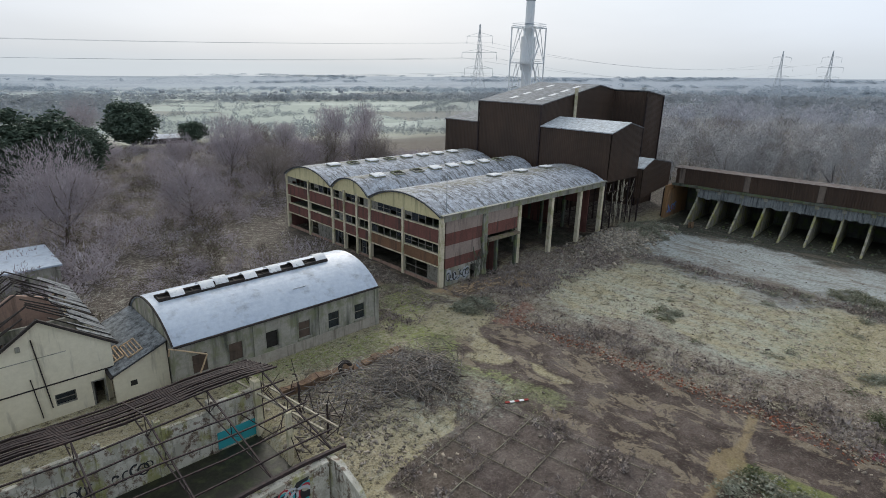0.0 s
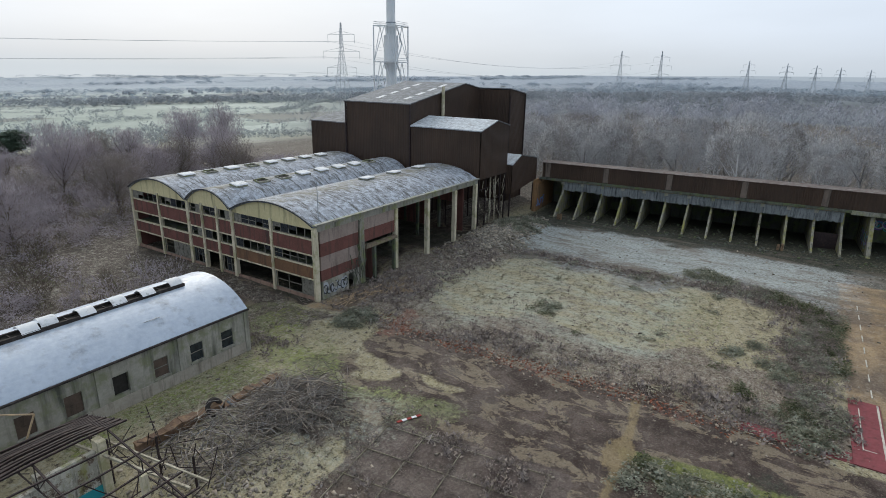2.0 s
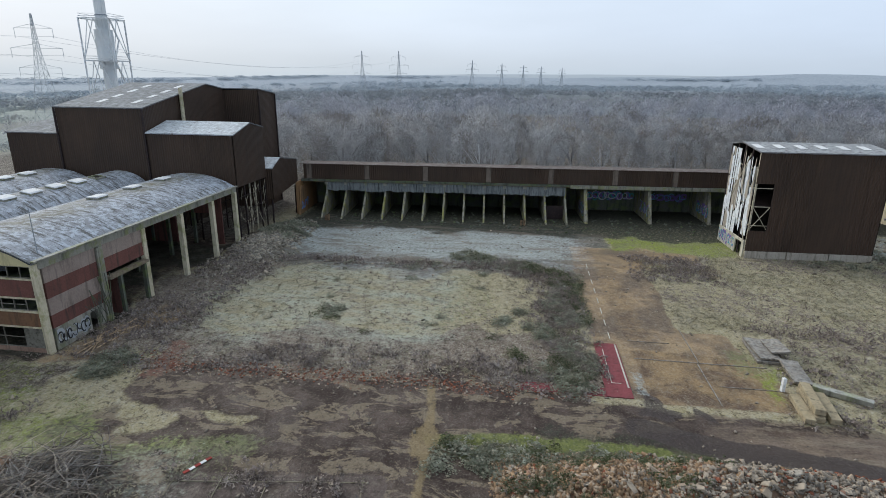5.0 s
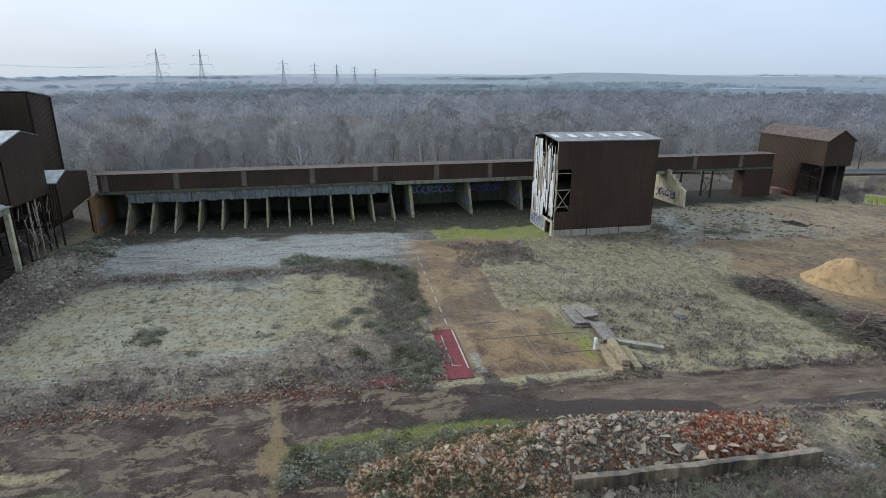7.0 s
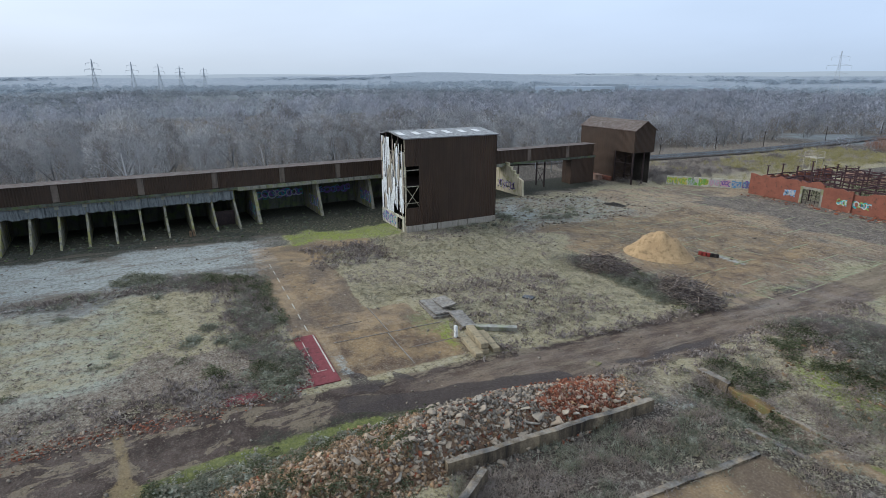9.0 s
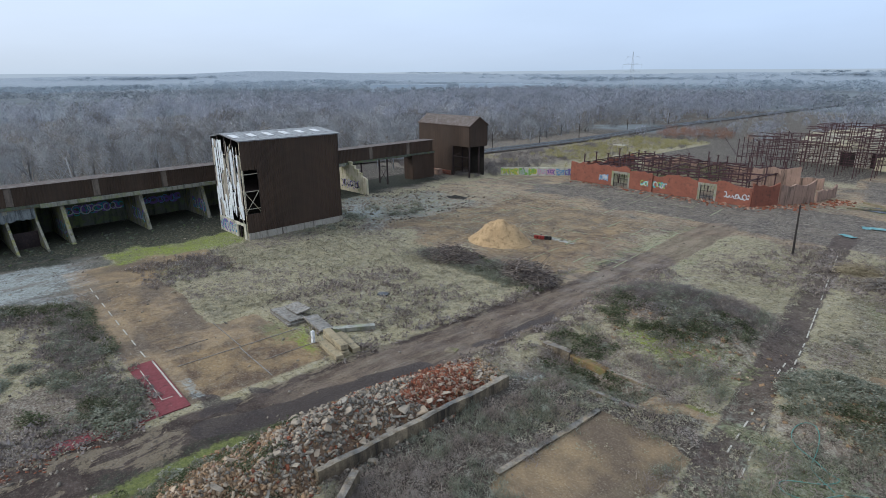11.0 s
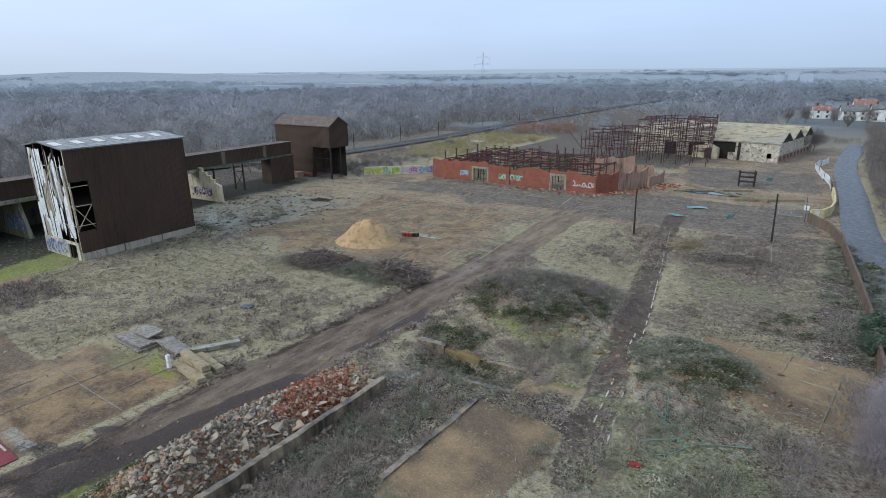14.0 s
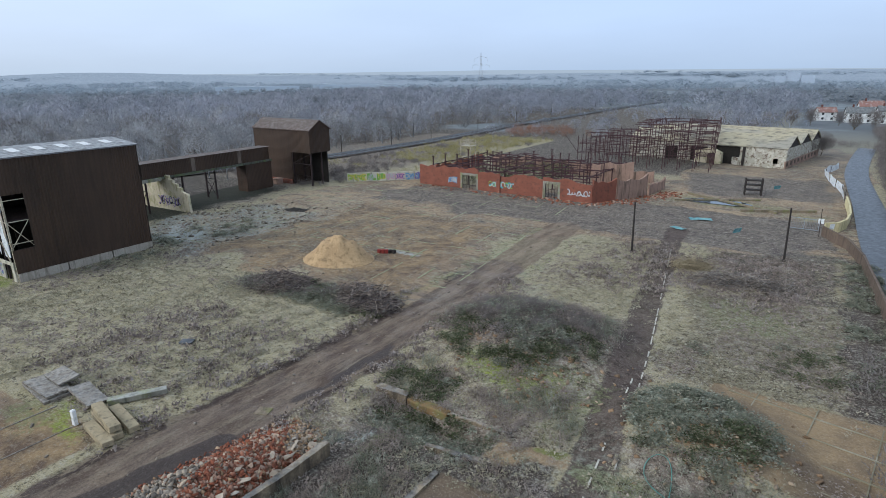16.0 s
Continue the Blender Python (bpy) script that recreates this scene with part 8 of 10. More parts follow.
# ---- rubble, sand and cut branches ----
def stone_mesh(name, seed, mat, flat=1.0):
    """A broken lump with about forty faces."""
    rnd = random.Random(seed)
    bm = bmesh.new()
    bmesh.ops.create_cube(bm, size=1)
    for v in bm.verts:
        v.co = Vector((v.co.x * rnd.uniform(0.7, 1.3), v.co.y * rnd.uniform(0.5, 1.1), v.co.z * rnd.uniform(0.4, 0.9) * flat)) + Vector([rnd.uniform(-0.14, 0.14) for _ in range(3)])
    bmesh.ops.bevel(bm, geom=bm.edges[:], offset=0.09, segments=1, affect="EDGES")
    me = bpy.data.meshes.new(name)
    bm.to_mesh(me)
    bm.free()
    me.materials.append(M[mat])
    return me


def pebble_mesh(seed):
    """A broken corner block of twelve triangles, as arrays."""
    rs = np.random.RandomState(seed)
    v = np.array([(x, y, z) for x in (-0.72, 0.72) for y in (-0.4, 0.4) for z in (-0.24, 0.24)]) + rs.uniform(-0.2, 0.2, (8, 3))
    q = ((0, 1, 3, 2), (4, 6, 7, 5), (0, 4, 5, 1), (2, 3, 7, 6), (0, 2, 6, 4), (1, 5, 7, 3))
    return v, np.array([t for a, b, c, d in q for t in ((a, b, c), (a, c, d))])


PEBBLES = [pebble_mesh(900 + i) for i in range(7)]
STONES = {m: [stone_mesh("stone", i + 50 * j, m, 0.9) for i in range(5)] for j, m in enumerate(("rubble", "rubble_brick", "rubble_tan"))}


def heap(name, label, cat, cx, cy, rx, ry, h, mat, seed, turn=0, n=40):
    """A loose heap with an uneven crown; returns the thing and its height over a place."""
    rnd = np.random.RandomState(seed)
    c, s = math.cos(radians(turn)), math.sin(radians(turn))

    def top(u, v):
        d = np.hypot(u / rx, v / ry)
        k = np.clip(1 - d, 0, 1)
        return h * np.minimum(k * 1.45, 0.55 + 0.45 * k) * (0.45 + 1.1 * fbm(u + cx, v + cy, 3.2, seed))
    us, vs_ = np.linspace(-rx, rx, n), np.linspace(-ry, ry, n)
    U, V = np.meshgrid(us, vs_, indexing="ij")
    Z = top(U, V) + 0.12 * (fbm(U + cx, V + cy, 0.8, seed + 3) - 0.5)
    X, Y = cx + U * c - V * s, cy + U * s + V * c
    Z = Z + ground_height(X.ravel(), Y.ravel()).reshape(X.shape) - 0.08
    idx = np.arange(n * n).reshape(n, n)
    fs = np.stack([idx[:-1, :-1], idx[1:, :-1], idx[1:, 1:], idx[:-1, 1:]], -1).reshape(-1, 4)
    ob = raw(name, np.stack([X.ravel(), Y.ravel(), Z.ravel()], -1), fs, mat)
    ob.data.polygons.foreach_set("use_smooth", [True] * len(fs))
    tagged(ob, label, cat)

    grid = Z.tolist()

    def place(u, v):
        """The point of the heap's skin over its own place (u, v)."""
        x, y = cx + u * c - v * s, cy + u * s + v * c
        p, q = (u + rx) / (2 * rx) * (n - 1), (v + ry) / (2 * ry) * (n - 1)
        if not (0 <= p < n - 1 and 0 <= q < n - 1):
            return x, y, on_ground(x, y)
        i, j = int(p), int(q)
        p, q = p - i, q - j
        return x, y, (grid[i][j] * (1 - p) + grid[i + 1][j] * p) * (1 - q) + (grid[i][j + 1] * (1 - p) + grid[i + 1][j + 1] * p) * q
    return ob, place


def rubble_heap():
    rnd = random.Random(77)
    ob, place = heap("rubble_heap", "long heap of brick and concrete rubble behind a low wall", "rubble", 35.2, -13.0, 3.7, 17.5, 2.2, "rubble_dark", 61)
    for k in range(300):
        while True:
            u, v = rnd.gauss(-0.4, 1.9), rnd.uniform(-16.5, 17)
            if (u / 4.2) ** 2 + (v / 17.5) ** 2 < 0.95:
                break
        kind = "rubble_brick" if (-15 < v < -8 and rnd.random() < 0.85) else ("rubble_tan" if (v > 4 or v < -14.5) and rnd.random() < 0.75 else "rubble" if rnd.random() < 0.85 else "rubble_tan")
        x, y, z = place(u, v)
        s = (rnd.uniform(0.22, 0.45) if kind != "rubble_brick" else rnd.uniform(0.16, 0.3)) * (1.7 if rnd.random() < 0.08 else 1)
        p = new("stone" if kind != "rubble_brick" else "brick_lump", rnd.choice(STONES[kind]))
        p.parent = ob
        p.matrix_local = pose(x, y, z + s * 0.15, rnd.uniform(-40, 40), rnd.uniform(-40, 40), rnd.uniform(0, 360)) @ Matrix.Diagonal((s * 1.25, s, s * 0.75, 1))
    for kind, cnt in (("rubble", 5000), ("rubble_brick", 5000), ("rubble_tan", 8000)):
        vs, fs, off = [], [], 0
        base = PEBBLES
        for k in range(cnt):
            while True:
                u, v = rnd.gauss(0, 2.2), rnd.uniform(-17.3, 17.4)
                d = (u / 4.2) ** 2 + (v / 17.5) ** 2
                if d > 1.15:
                    continue
                edge = v + 1.5 * math.sin(u * 1.3)
                if kind == "rubble_brick" and not (-15.5 < edge < -7.5 or rnd.random() < 0.07):
                    continue
                if kind == "rubble" and (edge > 5 and rnd.random() < 0.8 or -15 < edge < -8 and rnd.random() < 0.93):
                    continue
                if kind == "rubble_tan" and -15 < edge < 4 and rnd.random() < 0.93:
                    continue
                break
            x, y, z = place(u, v)
            s = 0.07 + 0.26 * rnd.random() ** 2.5
            R = np.array(pose(x, y, z + 0.04, rnd.uniform(-60, 60), rnd.uniform(-60, 60), rnd.uniform(0, 360)))
            a, t = base[rnd.randrange(7)]
            vs.append((a * s) @ R[:3, :3].T + R[:3, 3])
            fs.append(t + off)
            off += len(a)
        tagged(raw("gravel", np.concatenate(vs), np.concatenate(fs), kind, ob), kind="stuff")
    slabs = [stone_mesh("broken_slab", 300 + i, ("rubble", "rubble_tan", "rubble", "plinth")[i], 0.35) for i in range(4)]
    for k in range(46):
        u, v = (rnd.gauss(-1.2, 1.4), rnd.uniform(-15, 15)) if k > 17 else (-2.6 + rnd.uniform(-0.4, 0.8), -15.8 + 1.0 * k) if k < 14 else (rnd.uniform(-1.5, 1.2), -15.5 + 0.5 * (k - 14))
        x, y, z = place(u, v)
        s = rnd.uniform(0.45, 0.95) if k < 18 else rnd.uniform(0.35, 0.7)
        p = new("broken_slab", slabs[k % 4])
        p.parent = ob
        p.matrix_local = pose(x, y, z + 0.12, rnd.uniform(-30, 30), rnd.uniform(-30, 30), rnd.uniform(0, 360)) @ Matrix.Diagonal((s * 1.3, s * 0.8, s, 1))
    return place


heap_at = rubble_heap()
sand, sand_at = heap("sand_heap", "pale yellow heap of dumped sand with worn sides", "sand heap", 62.6, -61.2, 5.4, 4.4, 3.2, "sand", 71, 20)


def scatter_stones(name, label, cnt, mat, where, size, seed):
    """Loose stones strewn over the ground, too many to count."""
    rnd = random.Random(seed)
    vs, fs, off = [], [], 0
    base = PEBBLES
    P = [where(rnd) for _ in range(cnt)]
    g = ground_height(np.array([p[0] for p in P]), np.array([p[1] for p in P]))
    for (x, y), z in zip(P, g):
        s = rnd.uniform(*size)
        R = np.array(pose(x, y, z + s * 0.1, rnd.uniform(-30, 30), rnd.uniform(-30, 30), rnd.uniform(0, 360)))
        a, t = base[rnd.randrange(7)]
        vs.append((a * s) @ R[:3, :3].T + R[:3, 3])
        fs.append(t + off)
        off += len(a)
    tagged(raw(name, np.concatenate(vs), np.concatenate(fs), mat), label, "rubble", kind="stuff")


def strip(pts, w):
    def f(rnd):
        i = rnd.randrange(len(pts) - 1)
        t = rnd.random()
        return (pts[i][0] + (pts[i + 1][0] - pts[i][0]) * t + rnd.gauss(0, w), pts[i][1] + (pts[i + 1][1] - pts[i][1]) * t + rnd.gauss(0, w))
    return f


scatter_stones("brick_debris", "broken red bricks strewn along the edge of the drive", 1100, "rubble_brick", strip([(46.5, 39), (46.6, 26), (46.8, 12), (47.2, -4)], 0.7), (0.06, 0.17), 81)
scatter_stones("concrete_debris", "loose concrete lumps along the edge of the drive", 700, "rubble", strip([(46.0, 39), (46.6, 20), (46.9, -4)], 1.1), (0.06, 0.2), 82)
scatter_stones("bank_rubble", "pale frosted rubble on the bank below the tower", 3000, "rubble_pale", lambda r: (r.gauss(83, 6.0), r.gauss(42.8, 1.9)), (0.15, 0.5), 86)
scatter_stones("bunker_debris", "broken concrete and frosted litter in the bunkers", 420, "conc_dark", lambda r: (r.uniform(100, 113), r.uniform(-34, 42)), (0.1, 0.45), 89)
scatter_stones("pile_debris", "small broken concrete round the brush heap", 800, "rubble", lambda r: (r.gauss(21.5, 3.0), r.gauss(31.5, 3.0)), (0.06, 0.26), 87)
scatter_stones("slab_debris", "broken concrete scattered over mossy paving", 700, "rubble", lambda r: (r.uniform(84, 108), r.uniform(-84, -36)), (0.12, 0.5), 88)
scatter_stones("yard_litter", "stray stones and lumps over the waste ground", 900, "rubble", lambda r: (r.uniform(20, 100), r.uniform(-100, 44)), (0.1, 0.28), 83)
scatter_stones("mound_litter", "pale stones and scraps on the overgrown mounds", 420, "rubble_tan", lambda r: (r.gauss(9.5, 3.2), r.gauss(-43, 3.0)) if r.random() < 0.5 else (r.gauss(25, 4), r.gauss(-47, 2.5)), (0.12, 0.34), 84)
scatter_stones("wall_footing_debris", "fallen bricks along the foot of the ruined shell", 500, "rubble_brick", strip([(88, -115), (60, -115), (44, -116), (36, -128), (33, -136)], 1.6), (0.15, 0.5), 85)


def sticks(name, label, cx, cy, rx, ry, h, cnt, seed, mat="stick", length=(1.2, 4.0), turn=0, thick=(0.02, 0.06)):
    """A pile of cut branches, each a bent tapering rod."""
    rnd = np.random.RandomState(seed)
    c, s = math.cos(radians(turn)), math.sin(radians(turn))
    vs, fs, off = [], [], 0
    tri = np.array([(0, 1, 4), (0, 4, 3), (1, 2, 5), (1, 5, 4), (2, 0, 3), (2, 3, 5), (3, 4, 7), (3, 7, 6), (4, 5, 8), (4, 8, 7), (5, 3, 6), (5, 6, 8)])
    for k in range(cnt):
        r, a = math.sqrt(rnd.rand()) * 0.95, rnd.rand() * 6.283
        u, v = rx * r * math.cos(a), ry * r * math.sin(a)
        top = h * (1 - r * r) * rnd.uniform(0.15, 1.0) + 0.1
        x, y = cx + u * c - v * s, cy + u * s + v * c
        l = rnd.uniform(*length)
        az, el = rnd.rand() * 6.283, rnd.normal(0.05, 0.28)
        d = np.array([math.cos(az) * math.cos(el), math.sin(az) * math.cos(el), math.sin(el)])
        bend = np.array([rnd.normal(0, 0.34), rnd.normal(0, 0.34), rnd.normal(0.08, 0.22)]) * l
        p0 = np.array([x, y, on_ground(x, y) + top]) - d * l / 2
        p0[2] = max(p0[2], on_ground(x, y) + 0.03)
        w = rnd.uniform(*thick)
        side = np.cross(d, (0.1, 0.2, 1.0))
        side /= np.linalg.norm(side)
        upv = np.cross(side, d)
        for p, ww in ((p0, w), (p0 + d * l * 0.5 + bend * 0.5, w * 0.75), (p0 + d * l + bend * 0.2, w * 0.3)):
            for q in (0, 2.1, 4.2):
                vs.append(p + ww * (side * math.cos(q) + upv * math.sin(q)))
        fs.append(tri + off)
        off += 9
    ob = raw(name, np.array(vs), np.concatenate(fs), mat)
    return tagged(ob, label, "brush pile", kind="stuff")


sticks("brush_pile", "tangled heap of cut grey branches on frosty ground", 29.2, 33.2, 3.9, 3.1, 1.2, 950, 1, length=(1.0, 4.6), thick=(0.012, 0.05))
sticks("brush_pile", "loose branches strewn round a brush heap", 27.0, 32.4, 6.0, 4.6, 0.3, 380, 9, length=(0.8, 3.2), thick=(0.008, 0.03))
sticks("brush_pile", "cut branches heaped at the end of a bramble windrow", 47.8, -50.7, 4.4, 2.3, 2.0, 1200, 2, turn=-6, mat="stick_brown")
sticks("brush_pile", "dark cut branches heaped beside the sand", 60.4, -48.9, 4.4, 2.2, 1.9, 900, 3, turn=18, mat="stick_brown")
sticks("brush_pile", "low pile of dead branches in frosted grass", 12.4, -80.8, 6.0, 1.8, 1.1, 800, 4, turn=8, thick=(0.015, 0.05))
sticks("brush_pile", "small pile of pale broken sticks", 18.8, -84.2, 2.2, 1.6, 1.0, 300, 5, mat="beam_tan")
sticks("brush_pile", "fallen twigs scattered on the mossy bank", 22.5, 34.0, 4.0, 4.0, 0.5, 260, 6)

# ---- plants ----
def prism_tris(p, q, r0, r1):
    """A three-sided tapering rod as arrays."""
    d = q - p
    side = np.cross(d, (0.13, 0.31, 1.0) if abs(d[2]) < 0.9 * np.linalg.norm(d) else (1.0, 0.2, 0))
    side = side / (np.linalg.norm(side) + 1e-9)
    up = np.cross(side, d)
    up = up / (np.linalg.norm(up) + 1e-9)
    v = [c + r * (side * math.cos(a) + up * math.sin(a)) for c, r in ((p, r0), (q, r1)) for a in (0, 2.094, 4.189)]
    return v, [(0, 1, 4), (0, 4, 3), (1, 2, 5), (1, 5, 4), (2, 0, 3), (2, 3, 5)]


def bare_tree(seed, limbs=8, subs=6, twigs=9, stems=1, w=0.028, low=0.18):
    """A leafless tree one unit high and about 0.8 wide: (wood arrays, twig arrays)."""
    rnd = np.random.RandomState(seed)
    V, F, TV = [], [], []

    def rod(p, q, a, b):
        v, f = prism_tris(p, q, a, b)
        n = len(V)
        V.extend(v)
        F.extend([tuple(i + n for i in t) for t in f])

    def twig(p, d, l, ww):
        s = np.cross(d, rnd.normal(size=3))
        s = s / (np.linalg.norm(s) + 1e-9) * ww
        TV.extend([p - s, p + s, p + d * l])
    for st in range(stems):
        lean = rnd.normal(0, 0.05 if stems == 1 else 0.16, 2)
        base = np.array([rnd.normal(0, 0.02), rnd.normal(0, 0.02), -0.02])
        fork = base + np.array([lean[0], lean[1], rnd.uniform(0.42, 0.6)])
        rod(base, fork, 0.02, 0.011)
        for k in range(limbs):
            t = low + (1 - low) * (k + rnd.rand()) / limbs
            p = base + (fork - base) * t
            az = 2.4 * k + rnd.normal(0, 0.4)
            el = 0.45 + 0.7 * t + rnd.normal(0, 0.12)
            l = rnd.uniform(0.28, 0.46) * (1.0 if t < 0.75 else 0.9)
            d = np.array([math.cos(az) * math.cos(el), math.sin(az) * math.cos(el), math.sin(el)])
            q = p + d * l * 0.55
            d2 = d + np.array([0, 0, 0.28]) + rnd.normal(0, 0.12, 3)
            d2 /= np.linalg.norm(d2)
            e = q + d2 * l * 0.6
            rod(p, q, 0.008, 0.005), rod(q, e, 0.005, 0.002)
            for j in range(subs):
                u = 0.3 + 0.7 * (j + rnd.rand()) / subs
                sp = p + (q - p) * min(u * 2, 1) + (e - q) * max(u * 2 - 1, 0)
                sd = d2 * 0.6 + rnd.normal(0, 0.55, 3)
                sd[2] += 0.25
                sd /= np.linalg.norm(sd)
                sl = rnd.uniform(0.10, 0.2)
                twig(sp, sd, sl, 0.0028)
                for m in range(twigs):
                    tp = sp + sd * sl * rnd.uniform(0.2, 1.0)
                    td = sd * 0.5 + rnd.normal(0, 0.6, 3)
                    td[2] += 0.15
                    td /= np.linalg.norm(td)
                    twig(tp, td, rnd.uniform(0.05, 0.12), w * rnd.uniform(0.05, 0.1))
    TV = np.array(TV)
    return np.array(V), np.array(F), TV, np.arange(len(TV)).reshape(-1, 3)


def bush_proto(seed, n, size, hollow=0.3, up=0.3):
    """A dome of loose small triangles, one unit wide and high."""
    rnd = np.random.RandomState(seed)
    d = rnd.normal(size=(n, 3))
    d[:, 2] = np.abs(d[:, 2])
    d /= np.linalg.norm(d, axis=1)[:, None]
    r = (hollow + (1 - hollow) * rnd.rand(n)) ** 0.6
    lump = 1 + 0.28 * np.sin(d[:, 0] * 5 + seed) * np.cos(d[:, 1] * 4 + seed * 2)
    p = d * (r * lump)[:, None] * np.array([0.5, 0.5, 1.0])
    a = rnd.normal(size=(n, 3))
    a /= np.linalg.norm(a, axis=1)[:, None]
    b = np.cross(a, rnd.normal(size=(n, 3)))
    b /= np.linalg.norm(b, axis=1)[:, None] + 1e-9
    a[:, 2] += up
    s = size * rnd.uniform(0.5, 1.4, n)[:, None]
    V = np.stack([p - b * s * 0.5, p + b * s * 0.5, p + a * s], 1).reshape(-1, 3)
    return V, np.arange(3 * n).reshape(-1, 3)


def crown_proto(seed, n, trunk=True, low=0.22, width=0.011, length=0.17):
    """A fuzzy bare crown: a short trunk, a few limbs and many fine twigs that fan up and out; one unit wide and high."""
    rnd = np.random.RandomState(seed)
    d = rnd.normal(size=(n, 3))
    d /= np.linalg.norm(d, axis=1)[:, None]
    lob = 1 + 0.22 * np.sin(d[:, 0] * 4.1 + seed) * np.sin(d[:, 1] * 3.7 + 1.7 * seed) + 0.12 * np.sin(d[:, 2] * 6 + seed)
    r = (0.25 + 0.75 * rnd.rand(n) ** 0.55) * lob
    mid = (1 + low) / 2
    p = d * r[:, None] * np.array([0.46, 0.46, (1 - low) / 2 * 0.92]) + np.array([0, 0, mid])
    g = p - np.array([0, 0, low * 0.9])
    g /= np.linalg.norm(g, axis=1)[:, None] + 1e-9
    g = g + rnd.normal(0, 0.45, (n, 3))
    g[:, 2] += 0.25
    g /= np.linalg.norm(g, axis=1)[:, None]
    s = np.cross(g, d + rnd.normal(0, 0.35, (n, 3)))
    s /= np.linalg.norm(s, axis=1)[:, None] + 1e-9
    s *= width * rnd.uniform(0.5, 1.4, n)[:, None]
    l = length * rnd.uniform(0.6, 1.4, n)[:, None]
    V = np.stack([p - s - g * l * 0.4, p + s - g * l * 0.4, p + g * l * 0.6], 1).reshape(-1, 3)
    F = np.arange(3 * n).reshape(-1, 3)
    if trunk:
        vs, fs = list(V), list(map(tuple, F))
        ends = [(np.array([0, 0, -0.03]), np.array([rnd.normal(0, 0.03), rnd.normal(0, 0.03), mid]), 0.016, 0.008)]
        for k in range(5):
            a = 1.26 * k + rnd.rand()
            b = np.array([0, 0, low * 0.8 + 0.06 * k])
            ends.append((b, b + np.array([0.3 * math.cos(a), 0.3 * math.sin(a), 0.34]), 0.007, 0.003))
        for a, b, r0, r1 in ends:
            v, f = prism_tris(a, b, r0, r1)
            k0 = len(vs)
            vs += v
            fs += [tuple(i + k0 for i in t) for t in f]
        V, F = np.array(vs), np.array(fs)
    return V, F


def spread(protos, xs, ys, heights, widths, seed, zs=None, heart=None):
    """Copies of (corners, triangles) set out over places, turned and sized at random."""
    rnd = np.random.RandomState(seed)
    zs = ground_height(xs, ys) if zs is None else zs
    vs, fs, off, hearts = [], [], 0, []
    which = rnd.randint(0, len(protos), len(xs))
    for i, (v, f) in enumerate(protos):
        k = np.where(which == i)[0]
        if not len(k):
            continue
        a = rnd.rand(len(k)) * 6.283
        c, s = np.cos(a)[:, None], np.sin(a)[:, None]
        X = (v[None, :, 0] * c - v[None, :, 1] * s) * widths[k][:, None] + xs[k][:, None]
        Y = (v[None, :, 0] * s + v[None, :, 1] * c) * widths[k][:, None] + ys[k][:, None]
        Z = v[None, :, 2] * heights[k][:, None] + zs[k][:, None]
        vs.append(np.stack([X, Y, Z], -1).reshape(-1, 3))
        if heart is not None:
            hearts.append(np.repeat(np.stack([xs[k], ys[k], zs[k] + heart * heights[k]], -1), len(v), axis=0))
        fs.append((f[None] + (np.arange(len(k)) * len(v))[:, None, None]).reshape(-1, 3) + off)
        off += len(k) * len(v)
    if heart is not None:
        return np.concatenate(vs), np.concatenate(fs), np.concatenate(hearts)
    return np.concatenate(vs), np.concatenate(fs)


def crowns(v, f, hearts, mat):
    """Tree heads whose spray faces outwards from the heart of each crown."""
    out = v - hearts
    out += 0.12 * np.linalg.norm(out, axis=1)[:, None] * np.array([0, 0, 1.0])
    out /= np.linalg.norm(out, axis=1)[:, None] + 1e-9
    face = np.cross(v[f[:, 1]] - v[f[:, 0]], v[f[:, 2]] - v[f[:, 0]])
    back = (face * out[f[:, 0]]).sum(1) < 0
    f = f.copy()
    f[back] = f[back][:, ::-1]
    ob = raw("wood", v, f, mat)
    ob.data.polygons.foreach_set("use_smooth", [True] * len(ob.data.polygons))
    ob.data.normals_split_custom_set_from_vertices(out.astype(np.float32))
    return ob


def sample(n, x0, x1, y0, y1, density, seed):
    """n places at random in a rectangle, thinned by density(x, y)."""
    rnd = np.random.RandomState(seed)
    xs, ys = [], []
    got = 0
    for _ in range(60):
        x, y = rnd.uniform(x0, x1, n * 2), rnd.uniform(y0, y1, n * 2)
        k = rnd.rand(n * 2) < density(x, y)
        xs.append(x[k]), ys.append(y[k])
        got += k.sum()
        if got >= n:
            break
    return np.concatenate(xs)[:n], np.concatenate(ys)[:n]


